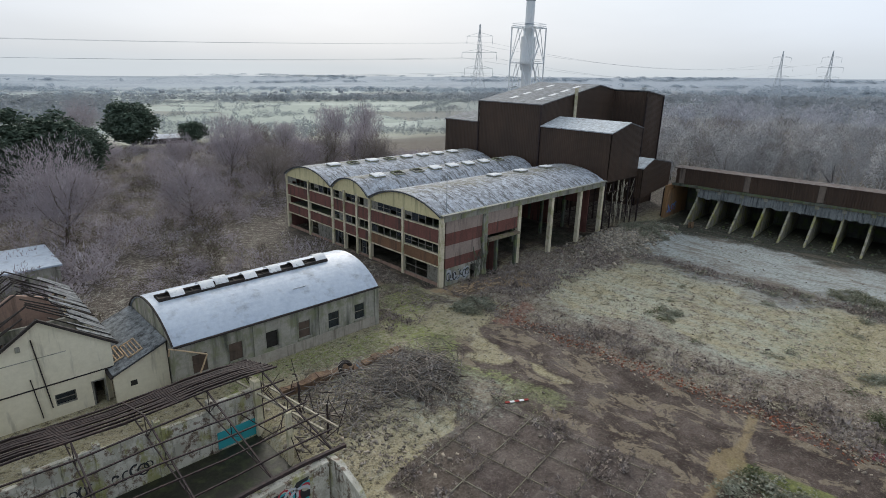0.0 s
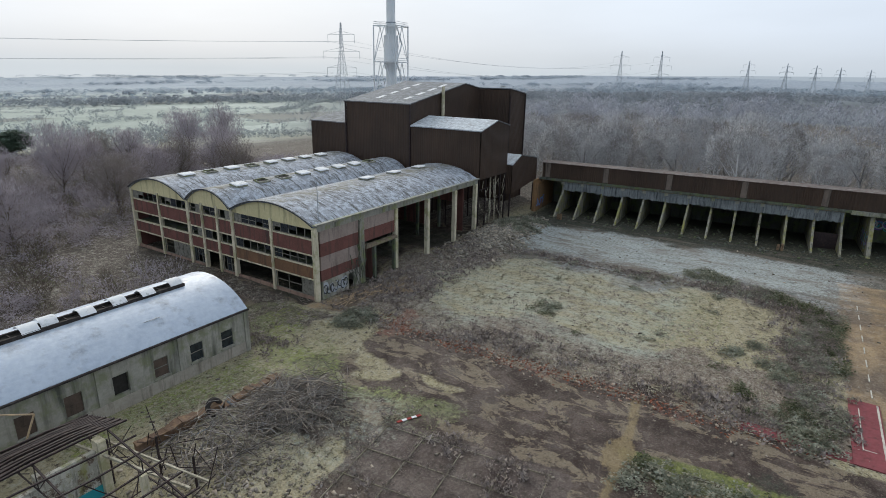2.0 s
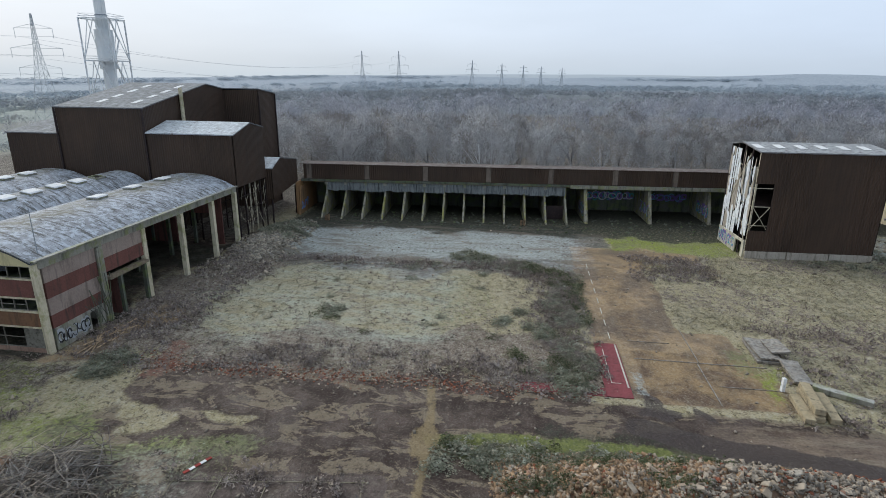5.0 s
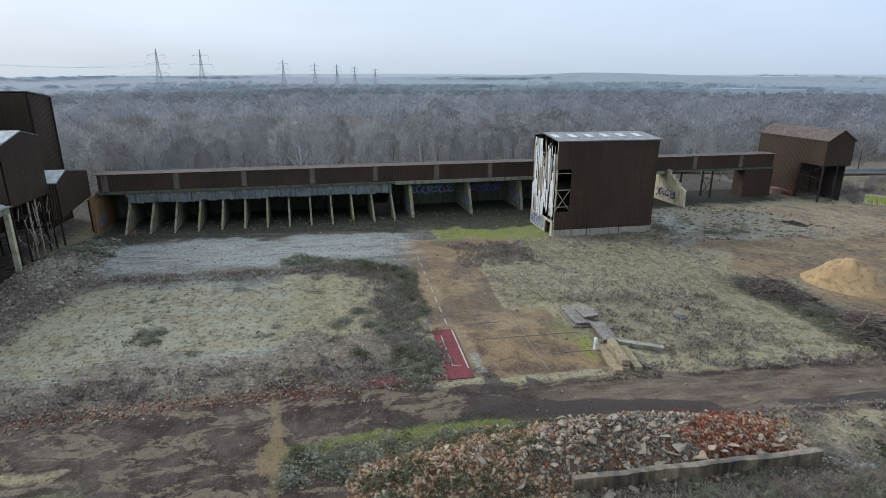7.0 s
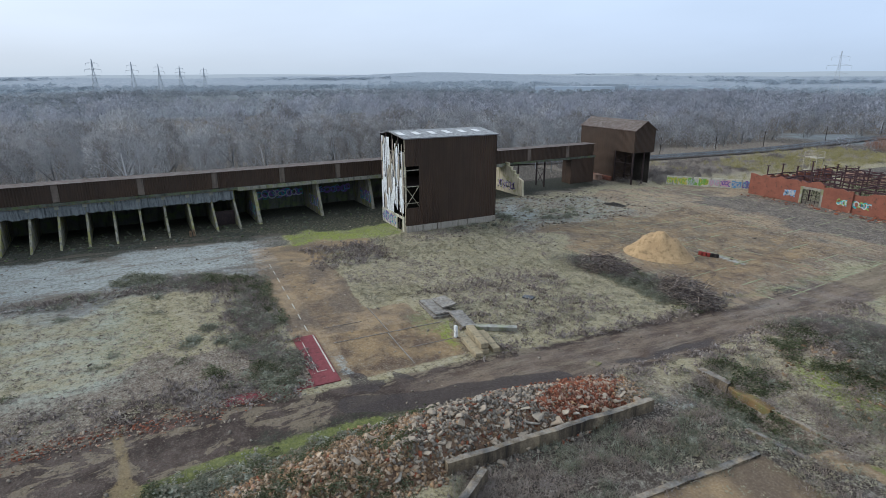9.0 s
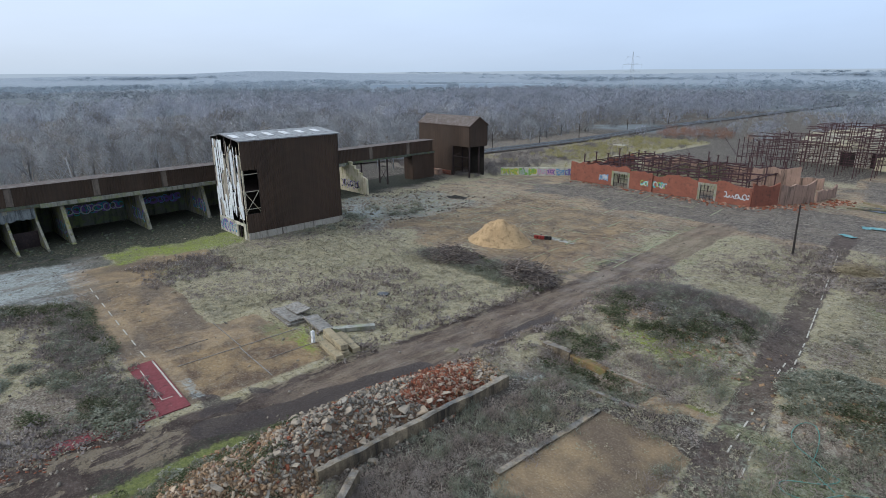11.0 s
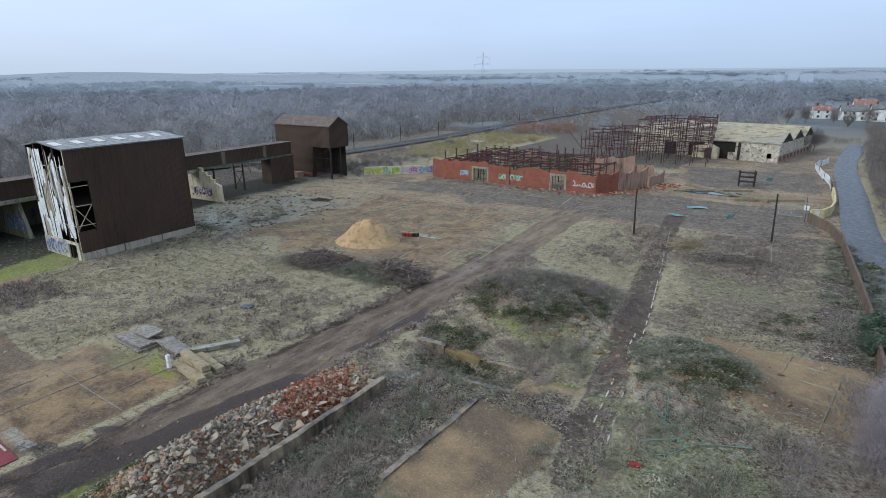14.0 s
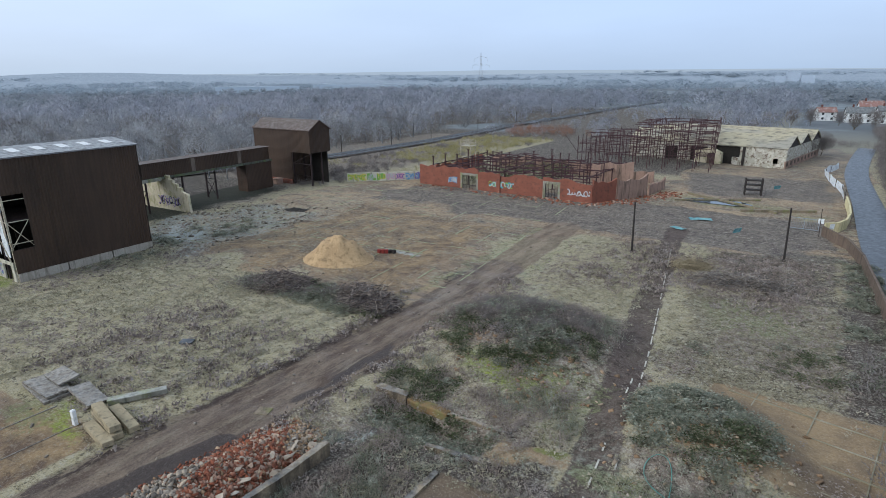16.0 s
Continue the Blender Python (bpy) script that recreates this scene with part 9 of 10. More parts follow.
def puff_proto(seed, n, size, twigs=0, low=0.06, stem=True, slim=True):
    """A bare crown seen from far: fine spray lying over the lobes of a round head, loose twigs beyond it; one unit wide and high."""
    rs = np.random.RandomState(seed)
    m = 9
    az = np.arange(m) * 2.4 + rs.rand(m)
    el = np.linspace(-0.55, 0.95, m)
    C = np.stack([0.21 * np.cos(az) * np.sqrt(1 - el ** 2), 0.21 * np.sin(az) * np.sqrt(1 - el ** 2), (low + 1) / 2 + el * (1 - low) * 0.26], 1)
    R = rs.uniform(0.2, 0.31, m)
    j = rs.randint(0, m, n)
    d = rs.normal(size=(n, 3))
    d[:, 2] += 0.25
    d /= np.linalg.norm(d, axis=1)[:, None]
    out = C[j] - np.array([0, 0, (low + 1) / 2])
    d += 1.1 * out / (np.linalg.norm(out, axis=1)[:, None] + 1e-9)
    d /= np.linalg.norm(d, axis=1)[:, None]
    p = C[j] + d * (R[j] * rs.uniform(0.72, 1.12, n))[:, None]
    t = np.cross(d, rs.normal(size=(n, 3)))
    t /= np.linalg.norm(t, axis=1)[:, None] + 1e-9
    s = size * rs.uniform(0.5, 1.4, n)[:, None]
    if slim:
        u = 0.75 * d + np.array([0, 0, 0.35]) + 0.55 * np.cross(d, t) * rs.normal(0, 1, (n, 1)) + rs.normal(0, 0.25, (n, 3))
        u /= np.linalg.norm(u, axis=1)[:, None]
        t = np.cross(u, t)
        t /= np.linalg.norm(t, axis=1)[:, None] + 1e-9
        V = np.stack([p - t * s * 0.15 - u * s * 0.9, p + t * s * 0.15 - u * s * 0.9, p + u * s * 1.2], 1).reshape(-1, 3)
    else:
        u = np.cross(d, t) + d * rs.normal(0.05, 0.14, (n, 1))
        V = np.stack([p - t * s * 0.35 - u * s * 0.5, p + t * s * 0.35 - u * s * 0.5, p + u * s * 0.9], 1).reshape(-1, 3)
    F = np.arange(3 * n).reshape(-1, 3)
    if twigs or stem:
        v2, f2 = crown_proto(seed + 50, max(twigs, 12), stem, low, size * 0.09, size * 1.3)
        V, F = np.concatenate([V, v2]), np.concatenate([F, f2 + len(V)])
    return V, F


CROWNS = [puff_proto(100 + i, 3200, 0.019, 300) for i in range(6)]
MID = [puff_proto(160 + i, 900, 0.028, 80) for i in range(6)]
LIGHT = [puff_proto(140 + i, 340, 0.046, 20) for i in range(6)]
SHRUBS = [crown_proto(180 + i, 170, False, 0.0, 0.013, 0.13) for i in range(6)]
BRAKE = [crown_proto(200 + i, 95, False, -0.2, 0.026, 0.14) for i in range(6)]


def single_tree(x, y, h, w, label, proto=0, mat="twig", group="bare trees"):
    """One bare tree as a thing with a trunk and a crown of twigs."""
    T = thing("bare_tree", label, "tree", (x, y, on_ground(x, y)), group, turn=(x * 37 + y * 11) % 360)
    v, f, tv, tf = NEAR[proto % len(NEAR)]
    k = np.array([w, w, h])
    raw("trunk", v * k, f, "bark", T)
    fv, ff = FUZZ[proto % len(FUZZ)]
    raw("crown", np.concatenate([tv, fv]) * k, np.concatenate([tf, ff + len(tv)]), mat, T, "bare frosted twigs")


FUZZ = [crown_proto(260 + i, 6800, False, 0.10, 0.0027, 0.05) for i in range(5)]
NEAR = [bare_tree(220 + i, 12, 9, 16, 1, 0.022) for i in range(5)] + [bare_tree(240 + i, 7, 7, 12, 4, 0.022, 0.05) for i in range(3)]
for i, (x, y, h, w, m, lbl) in enumerate((
        (14.5, 94, 15.5, 18, "twig", "wide pale frosted tree with spreading bare branches"), (34, 96, 11.6, 13, "twig", "round drooping frosted tree on waste ground"), (56, 131, 16.5, 12.5, "twig", "tall mauve bare tree behind the works"),
        (57, 110, 12.2, 14, "twig_dark", "broad dark bare tree beside the works"), (69, 118, 12, 12, "twig", ""), (78, 124, 12, 12, "twig_dark", ""), (84, 110, 12, 12, "twig_dark", ""), (90, 126, 14, 12, "twig", ""),
        (95, 146, 18, 12.5, "twig", "tall slender bare tree beyond the vaulted roofs"), (107, 145, 18, 11.5, "twig", "tall slender bare tree beyond the vaulted roofs"), (53, 255, 17, 18, "twig", "large frosted tree at the field edge"), (36, 165, 8.5, 15, "twig", "low spreading frosted tree"),
        (80.5, 63.5, 7.6, 4.2, "twig", "slender pale birch growing up behind the vault roofs"), (76, 72, 5, 5, "twig_dark", "small bare tree behind the vault roofs"), (82, 68, 5.5, 5, "twig_dark", "small bare tree behind the vault roofs"),
        (48, 142, 11, 11, "twig", ""), (66, 142, 13, 13, "twig", ""), (74, 152, 12, 12, "twig_dark", ""), (46, 122, 8, 11, "twig_dark", ""), (3, 104, 10, 12, "twig", ""), (-4, 118, 12, 13, "twig_dark", ""), (24, 126, 6.5, 10, "twig", ""), (64, 102, 8, 9, "twig_dark", ""), (86, 158, 12, 12, "twig", ""))):
    single_tree(x, y, h, w, lbl or "bare frosted tree among scrub behind the works", i, m)
for i, (x, y, h) in enumerate(((-4.5, -36, 8), (-3.0, -41, 6), (-2.4, -37.5, 4.6), (-3.6, -45, 4.2), (-4.2, -49.5, 3.6), (-14, -96, 8), (-15, -110, 9), (-14, -126, 9), (-13.5, -140, 9), (-13, -155, 8), (-16, -170, 10), (-14, -188, 9), (-13, -204, 9), (12, -214, 8), (8, -222, 8), (16, -350, 9), (4, -352, 8), (-10, -340, 10), (24, -345, 9), (-2, -330, 8))):
    single_tree(x, y, h, h * 0.9, "bare grey tree beside the road", i + 2, "twig" if i < 5 else "twig_dark", "roadside trees")


# the wood behind the gallery: front rows of fuller trees, thinner ones behind
def wood_density(x, y):
    bunk = 122 - 0.07 * (y - 46)
    d = ((x > bunk) & ((x < 178 - 0.02 * y) | (y > -110))).astype(float)
    d *= np.where((y < -98) & (x < 156), 0.0, 1.0)
    d *= np.where((y > 60) & (x < 150), 0.35, 1.0)
    return d * (0.55 + 0.45 * (fbm(x, y, 30, 5) > 0.42))


def woods():
    near, thin = CROWNS, LIGHT
    xs, ys = sample(108, 118, 172, -96, 78, wood_density, 1)
    rnd = np.random.RandomState(3)
    h = np.where(rnd.rand(len(xs)) < 0.15, 1.2, 1.0) * rnd.uniform(9.5, 16.5, len(xs)) * (0.85 + 0.3 * fbm(xs, ys, 25, 8))
    w = h * rnd.uniform(0.7, 1.0, len(xs))
    tint = rnd.randint(0, 3, len(xs))
    for i, (mat, lab) in enumerate((("wood_far", "dense grey frosted winter woodland of bare trees"), ("wood_brown", "brown bare trees in dense winter woodland"), ("wood_pale2", "pale rimed bare trees in dense winter woodland"))):
        k = tint == i
        tagged(crowns(*spread(near, xs[k], ys[k], h[k], w[k], 4 + i, heart=0.42), mat), lab, "trees", kind="stuff")

    def back(x, y):
        r = np.hypot(x, y)
        rail = np.abs(x - 144) < 9
        d = wood_density(x, y) * (x > 165)
        d = np.maximum(d, ((y < -104) & (x > 152) & (y > -620)).astype(float))
        d = np.maximum(d, ((y < -225) & (x > 96) & (x < 136) & (y > -620)).astype(float))
        d = np.maximum(d, ((y < -230) & (x > 20) & (x < 178)).astype(float) * 0.8)
        open_field = (fbm(x, y, 130, 77) > 0.74) & (r > 300)
        return d * (1 - rail * (y < -90)) * (1 - 0.9 * open_field)
    xs, ys = sample(1500, 20, 520, -620, 190, back, 11)
    h = rnd.uniform(8.5, 16.0, len(xs)) * (0.75 + 0.5 * fbm(xs, ys, 40, 18))
    h = h * np.where((xs > 75) & (xs < 139) & (ys < -100) & (ys > -560), 0.4, 1.1)
    w = h * rnd.uniform(0.8, 1.15, len(xs))
    tint = rnd.randint(0, 3, len(xs))
    for i, (mat, lab) in enumerate((("wood_far", "deep grey frosted woodland stretching over the valley"), ("wood_brown", "brown bare trees stretching over the valley"), ("wood_pale2", "pale rimed trees stretching over the valley"))):
        k = tint == i
        # trees past 265 m get bluer coats: haze put into their colour
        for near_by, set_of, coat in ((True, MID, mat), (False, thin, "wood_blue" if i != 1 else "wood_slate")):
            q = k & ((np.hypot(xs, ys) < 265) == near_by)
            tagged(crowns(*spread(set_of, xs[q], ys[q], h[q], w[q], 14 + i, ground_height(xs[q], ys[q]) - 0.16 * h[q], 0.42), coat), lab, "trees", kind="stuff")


woods()


def railway_trees():
    rnd = np.random.RandomState(83)
    xs = np.concatenate([rnd.uniform(153, 215, 120), rnd.uniform(98, 134, 34)])
    ys = np.concatenate([rnd.uniform(-350, -112, 120), rnd.uniform(-330, -226, 34)])
    h = rnd.uniform(5.5, 12.0, len(xs)) * np.where(xs < 140, 0.4, 1.0)
    pale_one = rnd.rand(len(xs)) < 0.5
    for sel, mat, lab in ((pale_one, "wood_far", "grey rounded bare trees"), (~pale_one, "wood_brown", "brown rounded bare trees")):
        tagged(crowns(*spread(MID, xs[sel], ys[sel], h[sel], h[sel] * rnd.uniform(0.8, 1.1, sel.sum()), 84, ground_height(xs[sel], ys[sel]) - 0.1 * h[sel], 0.42), mat), lab + " beside the railway", "trees", kind="stuff")


railway_trees()


def scrubland():
    rnd = np.random.RandomState(21)
    shr = SHRUBS
    # low brambles all over the waste ground past the workshop, taller scrub in drifts
    def clear(x, y):
        return 1 - np.maximum(blob(x, y, 43, 78, 9, 14, 0.5), blob(x, y, 60, 182, 16, 10, 0.6))

    def low(x, y):
        d = np.maximum.reduce([area(x, y, -30, 46, 58, 215, 4), area(x, y, 40, 90, 91, 215, 4), area(x, y, 84, 118, 92, 180, 8)])
        return d * clear(x, y) * (0.35 + 0.65 * (fbm(x, y, 9, 61) > 0.42))
    xs, ys = sample(2400, -30, 120, 58, 215, low, 22)
    h = rnd.uniform(0.7, 1.6, len(xs)) * (0.7 + 0.9 * fbm(xs, ys, 12, 63))
    v, f = spread(BRAKE, xs, ys, h, rnd.uniform(2.4, 4.8, len(xs)), 23)
    tagged(raw("bramble_brake", v, f, "twig"), "frosted mauve brambles over waste ground", "brambles", kind="stuff")

    def dens(x, y):
        d = area(x, y, -40, 44, 64, 215, 8) * (fbm(x, y, 22, 61) > 0.53)
        d = np.maximum(d, area(x, y, 40, 118, 96, 200, 8) * (fbm(x, y, 16, 62) > 0.44))
        return d * clear(x, y)
    xs, ys = sample(900, -50, 120, 58, 215, dens, 26)
    h = rnd.uniform(1.8, 4.6, len(xs)) * (0.7 + 0.7 * fbm(xs, ys, 20, 64))
    v, f = spread(shr, xs, ys, h, h * rnd.uniform(1.0, 1.6, len(xs)), 27)
    tagged(raw("scrub", v, f, "twig"), "frosted purple-grey scrub of mixed height", "scrub", kind="stuff")
    xs, ys = sample(700, -50, 120, 58, 215, low, 36)
    h = rnd.uniform(1.4, 4.0, len(xs))
    v, f = spread(shr, xs, ys, h, h * rnd.uniform(0.9, 1.4, len(xs)), 37)
    tagged(raw("scrub", v, f, "bark"), "dark leafless bushes among frosted brambles", "scrub", kind="stuff")

    # rough grass and bracken along the railway
    def verge(x, y):
        return np.maximum(area(x, y, 100, 134, -222, -128, 5), 0.8 * area(x, y, 106, 156, -128, -98, 4)) * (0.3 + 0.7 * (fbm(x, y, 10, 66) > 0.45))
    xs, ys = sample(1300, 98, 158, -226, -98, verge, 28)
    h = rnd.uniform(0.6, 1.9, len(xs))
    gold = (fbm(xs, ys, 14, 67) > 0.42) & (ys < -126)
    for sel, mat, lab in ((gold, "weed_gold", "tall yellowed grass beside the railway"), (~gold, "twig_dark", "low dark scrub behind the loading tower")):
        v, f = spread(BRAKE, xs[sel], ys[sel], h[sel], rnd.uniform(1.6, 3.4, sel.sum()), 29)
        tagged(raw("verge_growth", v, f, mat), lab, "scrub", kind="stuff")
    xs, ys = rnd.normal(113, 8, 60), rnd.normal(-244, 8, 60)
    h = rnd.uniform(2, 4.5, 60)
    v, f = spread(shr, xs, ys, h, h * 1.4, 30)
    tagged(raw("bracken", v, f, "twig_rust"), "rusty brown bushes behind the ruined shell", "scrub", kind="stuff")

    # the bramble windrow by the sand heap, and dead growth on the big mound
    t = np.linspace(0, 1, 64) + rnd.normal(0, 0.02, 64)
    xs, ys = 67.5 - 22 * t + rnd.normal(0, 0.7, 64), -46.6 - 4.6 * t + rnd.normal(0, 1.1, 64) + 0.8 * np.sin(9 * t)
    h = rnd.uniform(0.7, 1.5, 64) * (0.5 + 0.8 * np.abs(np.sin(7 * t)))
    dull = rnd.rand(64) < 0.45
    for sel, mat, lab in ((dull, "twig_dark", "brown leafless brambles"), (~dull, "ivy_frost", "grey-green rimed brambles")):
        v, f = spread(SHRUBS, xs[sel], ys[sel], h[sel], h[sel] * rnd.uniform(1.5, 2.4, sel.sum()), 61)
        tagged(raw("bramble_windrow", v, f, mat), lab + " in a long windrow", "brambles", kind="stuff")
    ys = rnd.uniform(-330, -78, 620)
    xs = np.interp(ys, [-330, -250, -205, -165, -116, -82], [-9, -9.2, -6.2, -5.8, -7.2, -9.6]) - np.abs(rnd.normal(0, 9, 620))
    h = rnd.uniform(1.6, 4.6, 620)
    v, f = spread(SHRUBS, xs, ys, h, h * rnd.uniform(1.0, 1.5, 620), 65)
    tagged(raw("verge_thicket", v, f, "twig_dark"), "tall leafless thicket on the far side of the road", "scrub", kind="stuff")
    t = rnd.rand(330)
    xs = np.where(t < 0.72, 48.5 + 30 * t / 0.72, 78.5 + 6 * (t - 0.72) / 0.28) + rnd.normal(0, 0.8, 330)
    ys = np.where(t < 0.72, -1.9 - 1.2 * t, -2.4 + 14 * (t - 0.72) / 0.28) + rnd.normal(0, 1.25, 330)
    ys = np.maximum(ys, -4.5)
    h = rnd.uniform(0.4, 0.95, 330)
    dull = fbm(xs, ys, 5, 68) > 0.5
    for sel, mat, lab in ((dull, "ivy", "dull green and grey weeds"), (~dull, "weed_mauve", "mauve-brown dead weeds")):
        v, f = spread(SHRUBS, xs[sel], ys[sel], h[sel], h[sel] * rnd.uniform(1.2, 2.0, sel.sum()), 67)
        tagged(raw("weed_strip", v, f, mat), lab + " in a strip along the old floor", "weeds", kind="stuff")
    a, q = rnd.rand(230) * 6.283, np.sqrt(rnd.rand(230))
    xs, ys = 28.6 + 7.4 * q * np.cos(a), -54.0 + 6.4 * q * np.sin(a)
    h = rnd.uniform(0.45, 1.15, 230)
    v, f = spread(SHRUBS, xs, ys, h, h * rnd.uniform(1.2, 2.2, 230), 63)
    tagged(raw("mound_growth", v, f, "twig_dark"), "brown dead stalks crowding an earth mound", "weeds", kind="stuff")

    # roadside and fence thickets at the other end
    def dens2(x, y):
        d = np.maximum.reduce([area(x, y, -34, -10.5, -260, -60, 3), area(x, y, -18, -6.4, -300, -112, 1.5), area(x, y, -16, 14, -290, -246, 4)])
        d = np.maximum(d, area(x, y, -6, 3, -46, -22, 2))
        d = np.maximum(d, 0.5 * area(x, y, 157, 182, -190, -100, 6))
        d = np.maximum(d, 0.15 * area(x, y, -3, 2, -100, -56, 2))
        return d
    xs, ys = sample(900, -36, 182, -260, -20, dens2, 24)
    h = rnd.uniform(1.2, 3.4, len(xs))
    v, f = spread(shr, xs, ys, h, h * rnd.uniform(1.0, 1.6, len(xs)), 25)
    tagged(raw("scrub", v, f, "twig_dark"), "leafless thicket along the road bank", "scrub", kind="stuff")


scrubland()


def blades(seed, n, spreadw=0.5, width=0.07):
    """A tuft of upright stalks, one unit high."""
    rnd = np.random.RandomState(seed)
    V = []
    for k in range(n):
        p = np.array([rnd.normal(0, spreadw * 0.4), rnd.normal(0, spreadw * 0.4), -0.05])
        lean = np.array([rnd.normal(0, 0.28), rnd.normal(0, 0.28), rnd.uniform(0.55, 1.05)])
        a = rnd.rand() * 6.283
        s = np.array([math.cos(a), math.sin(a), 0]) * width * rnd.uniform(0.6, 1.3)
        V += [p - s, p + s, p + lean]
    return np.array(V), np.arange(3 * n).reshape(-1, 3)


def weeds():
    tuft = [bush_proto(420 + i, 14, 0.2, 0.2, 0.6) for i in range(8)]
    rnd = np.random.RandomState(31)

    # short frosted grass and stalks over every field
    def field(x, y):
        d = 0.3 * area(x, y, 47, 82, -5, 40, 3) + 0.9 * area(x, y, 47, 90, -52, -24, 3) + 0.9 * area(x, y, 62, 86, -26, -14.5, 1.5) + 0.7 * area(x, y, 2, 36, -95, -54, 4)
        d = d + 0.8 * area(x, y, 18, 36, -46, -24, 4) + 0.5 * area(x, y, 0, 16, -60, -22, 3) + 0.5 * area(x, y, 16, 34, 25.5, 30, 2) + 0.5 * area(x, y, 16, 20, 10, 30, 2) + 0.5 * area(x, y, 30, 46, 44, 66, 4) + 0.05 * area(x, y, 46, 84, -115, -52, 4) + 0.4 * area(x, y, 84, 108, -80, -34, 3)
        keep = 1 - 0.93 * np.maximum.reduce([band(x, y, [(43.0, 33), (41.6, 0), (41.2, -10), (40.6, -40), (41.5, -70)], 7.0, 1.0), area(x, y, 46.5, 61, -19.2, -8, 0.6), area(x, y, 46, 90, -14.3, -4.7, 0.6), band(x, y, [(22, -98), (18.3, -60), (16.2, -38)], 3.2, 0.6), area(x, y, -2, 10.6, -53.4, -44, 0.6), area(x, y, 17.2, 23.8, -31, -19.5, 0.6)])
        return d * keep * (0.55 + 0.45 * (fbm(x, y, 5, 71) > 0.47))
    xs, ys = sample(17000, 0, 104, -115, 66, field, 32)
    h = rnd.uniform(0.12, 0.4, len(xs)) * (0.6 + 0.9 * fbm(xs, ys, 6, 72))
    k = fbm(xs, ys, 9, 73) > 0.5
    for sel, mat, lab in ((k, "weed", "frosted dead brown weed stalks"), (~k, "weed_pale", "frosted pale dead grass")):
        v, f = spread(tuft, xs[sel], ys[sel], h[sel], rnd.uniform(0.35, 1.0, sel.sum()), 33)
        tagged(raw("dead_grass", v, f, mat), lab + " over the waste ground", "grass", kind="stuff")

    # taller mauve stalks in strips
    tall = [bush_proto(440 + i, 16, 0.2, 0.1, 1.0) for i in range(6)]

    def strips(x, y):
        d = band(x, y, [(47.5, 38), (50, 22), (50, 8), (49, -2)], 4.2, 3) + band(x, y, [(50, -2.5), (62, -1.6), (76, -1), (80, 3)], 5.0, 2.5) + 0.9 * band(x, y, [(79, 36), (78.5, 18), (80, 4)], 2.6, 2)
        d = d + 0.4 * area(x, y, 47, 64, -40, -22, 4) + 0.9 * area(x, y, 78, 88, -24, -13, 3) + 0.9 * blob(x, y, 28.5, -54, 7.6, 6.8, 0.4) + 0.8 * band(x, y, [(45.6, -20), (44.5, -46), (46, -56)], 1.6, 1.2) + 0.9 * band(x, y, [(36.2, -26), (35.6, -52), (36.5, -66)], 2.6, 1.6)
        d = d + 0.8 * area(x, y, 46, 78, 38, 47, 3) + 0.8 * area(x, y, 33.5, 38, 42, 60, 2) + 0.5 * area(x, y, 4, 30, -94, -72, 5) + 0.7 * area(x, y, 20, 34, 11, 26, 2) * (fbm(x, y, 3, 79) > 0.52)
        return np.clip(d, 0, 1) * (0.3 + 0.8 * (fbm(x, y, 4, 75) > 0.45))
    xs, ys = sample(7400, 0, 104, -96, 62, strips, 34)
    h = rnd.uniform(0.3, 0.75, len(xs)) * (0.6 + 0.7 * fbm(xs, ys, 7, 76))
    v, f = spread(tall, xs, ys, h, rnd.uniform(0.5, 1.2, len(xs)), 35)
    tagged(raw("dead_weeds", v, f, "weed_mauve"), "tall frosted mauve-brown dead weeds in strips", "weeds", kind="stuff")

    # a thicket of thin frosted stalks round the old pad and the brambled mounds
    thin = [blades(460 + i, 30, 0.95, 0.03) for i in range(6)]

    def thicket(x, y):
        d = area(x, y, 19, 32, -33, -10, 2) + 0.8 * area(x, y, 16.4, 20, -33, -12, 1) + 0.5 * area(x, y, 2, 13, -40, -18, 3) + 0.9 * blob(x, y, 29.5, -55, 9, 7.5, 0.4) + 0.6 * area(x, y, 18, 34, -46, -34, 2)
        d = d * (1 - area(x, y, 17.2, 23.8, -31, -19.5, 0.5))
        return np.clip(d, 0, 1) * (0.1 + 0.9 * (fbm(x, y, 2.6, 78) > 0.5))
    cx, cy = sample(820, 0, 40, -66, -8, thicket, 46)
    h = rnd.uniform(0.3, 0.85, len(cx)) * (0.6 + 0.7 * fbm(cx, cy, 4, 74))
    k = fbm(cx, cy, 3, 70) > 0.5
    for sel, mat, lab in ((k, "ivy_frost", "rimed grey-green clumps of weed"), (~k, "weed_mauve", "rimed mauve clumps of weed")):
        v, f = spread(SHRUBS, cx[sel], cy[sel], h[sel], h[sel] * rnd.uniform(1.3, 2.4, sel.sum()), 47)
        tagged(raw("weed_clumps", v, f, mat), lab + " round a bare pad", "weeds", kind="stuff")
    xs, ys = sample(1300, 0, 40, -66, -8, thicket, 36)
    h = rnd.uniform(0.35, 0.8, len(xs)) * (0.5 + 0.8 * fbm(xs, ys, 4, 74))
    k = fbm(xs, ys, 3, 70) > 0.52
    for sel, mat, lab in ((k, "ivy_frost", "frosted grey-green stalks"), (~k, "weed", "frosted mauve-brown stalks")):
        v, f = spread(thin, xs[sel], ys[sel], h[sel], rnd.uniform(0.6, 1.3, sel.sum()), 37)
        tagged(raw("weed_thicket", v, f, mat), lab + " in a thicket round a bare pad", "weeds", kind="stuff")

    # stalks in the joints of the old floor
    m = pose(26.5, 18.5, 0, 0, 0, 8)
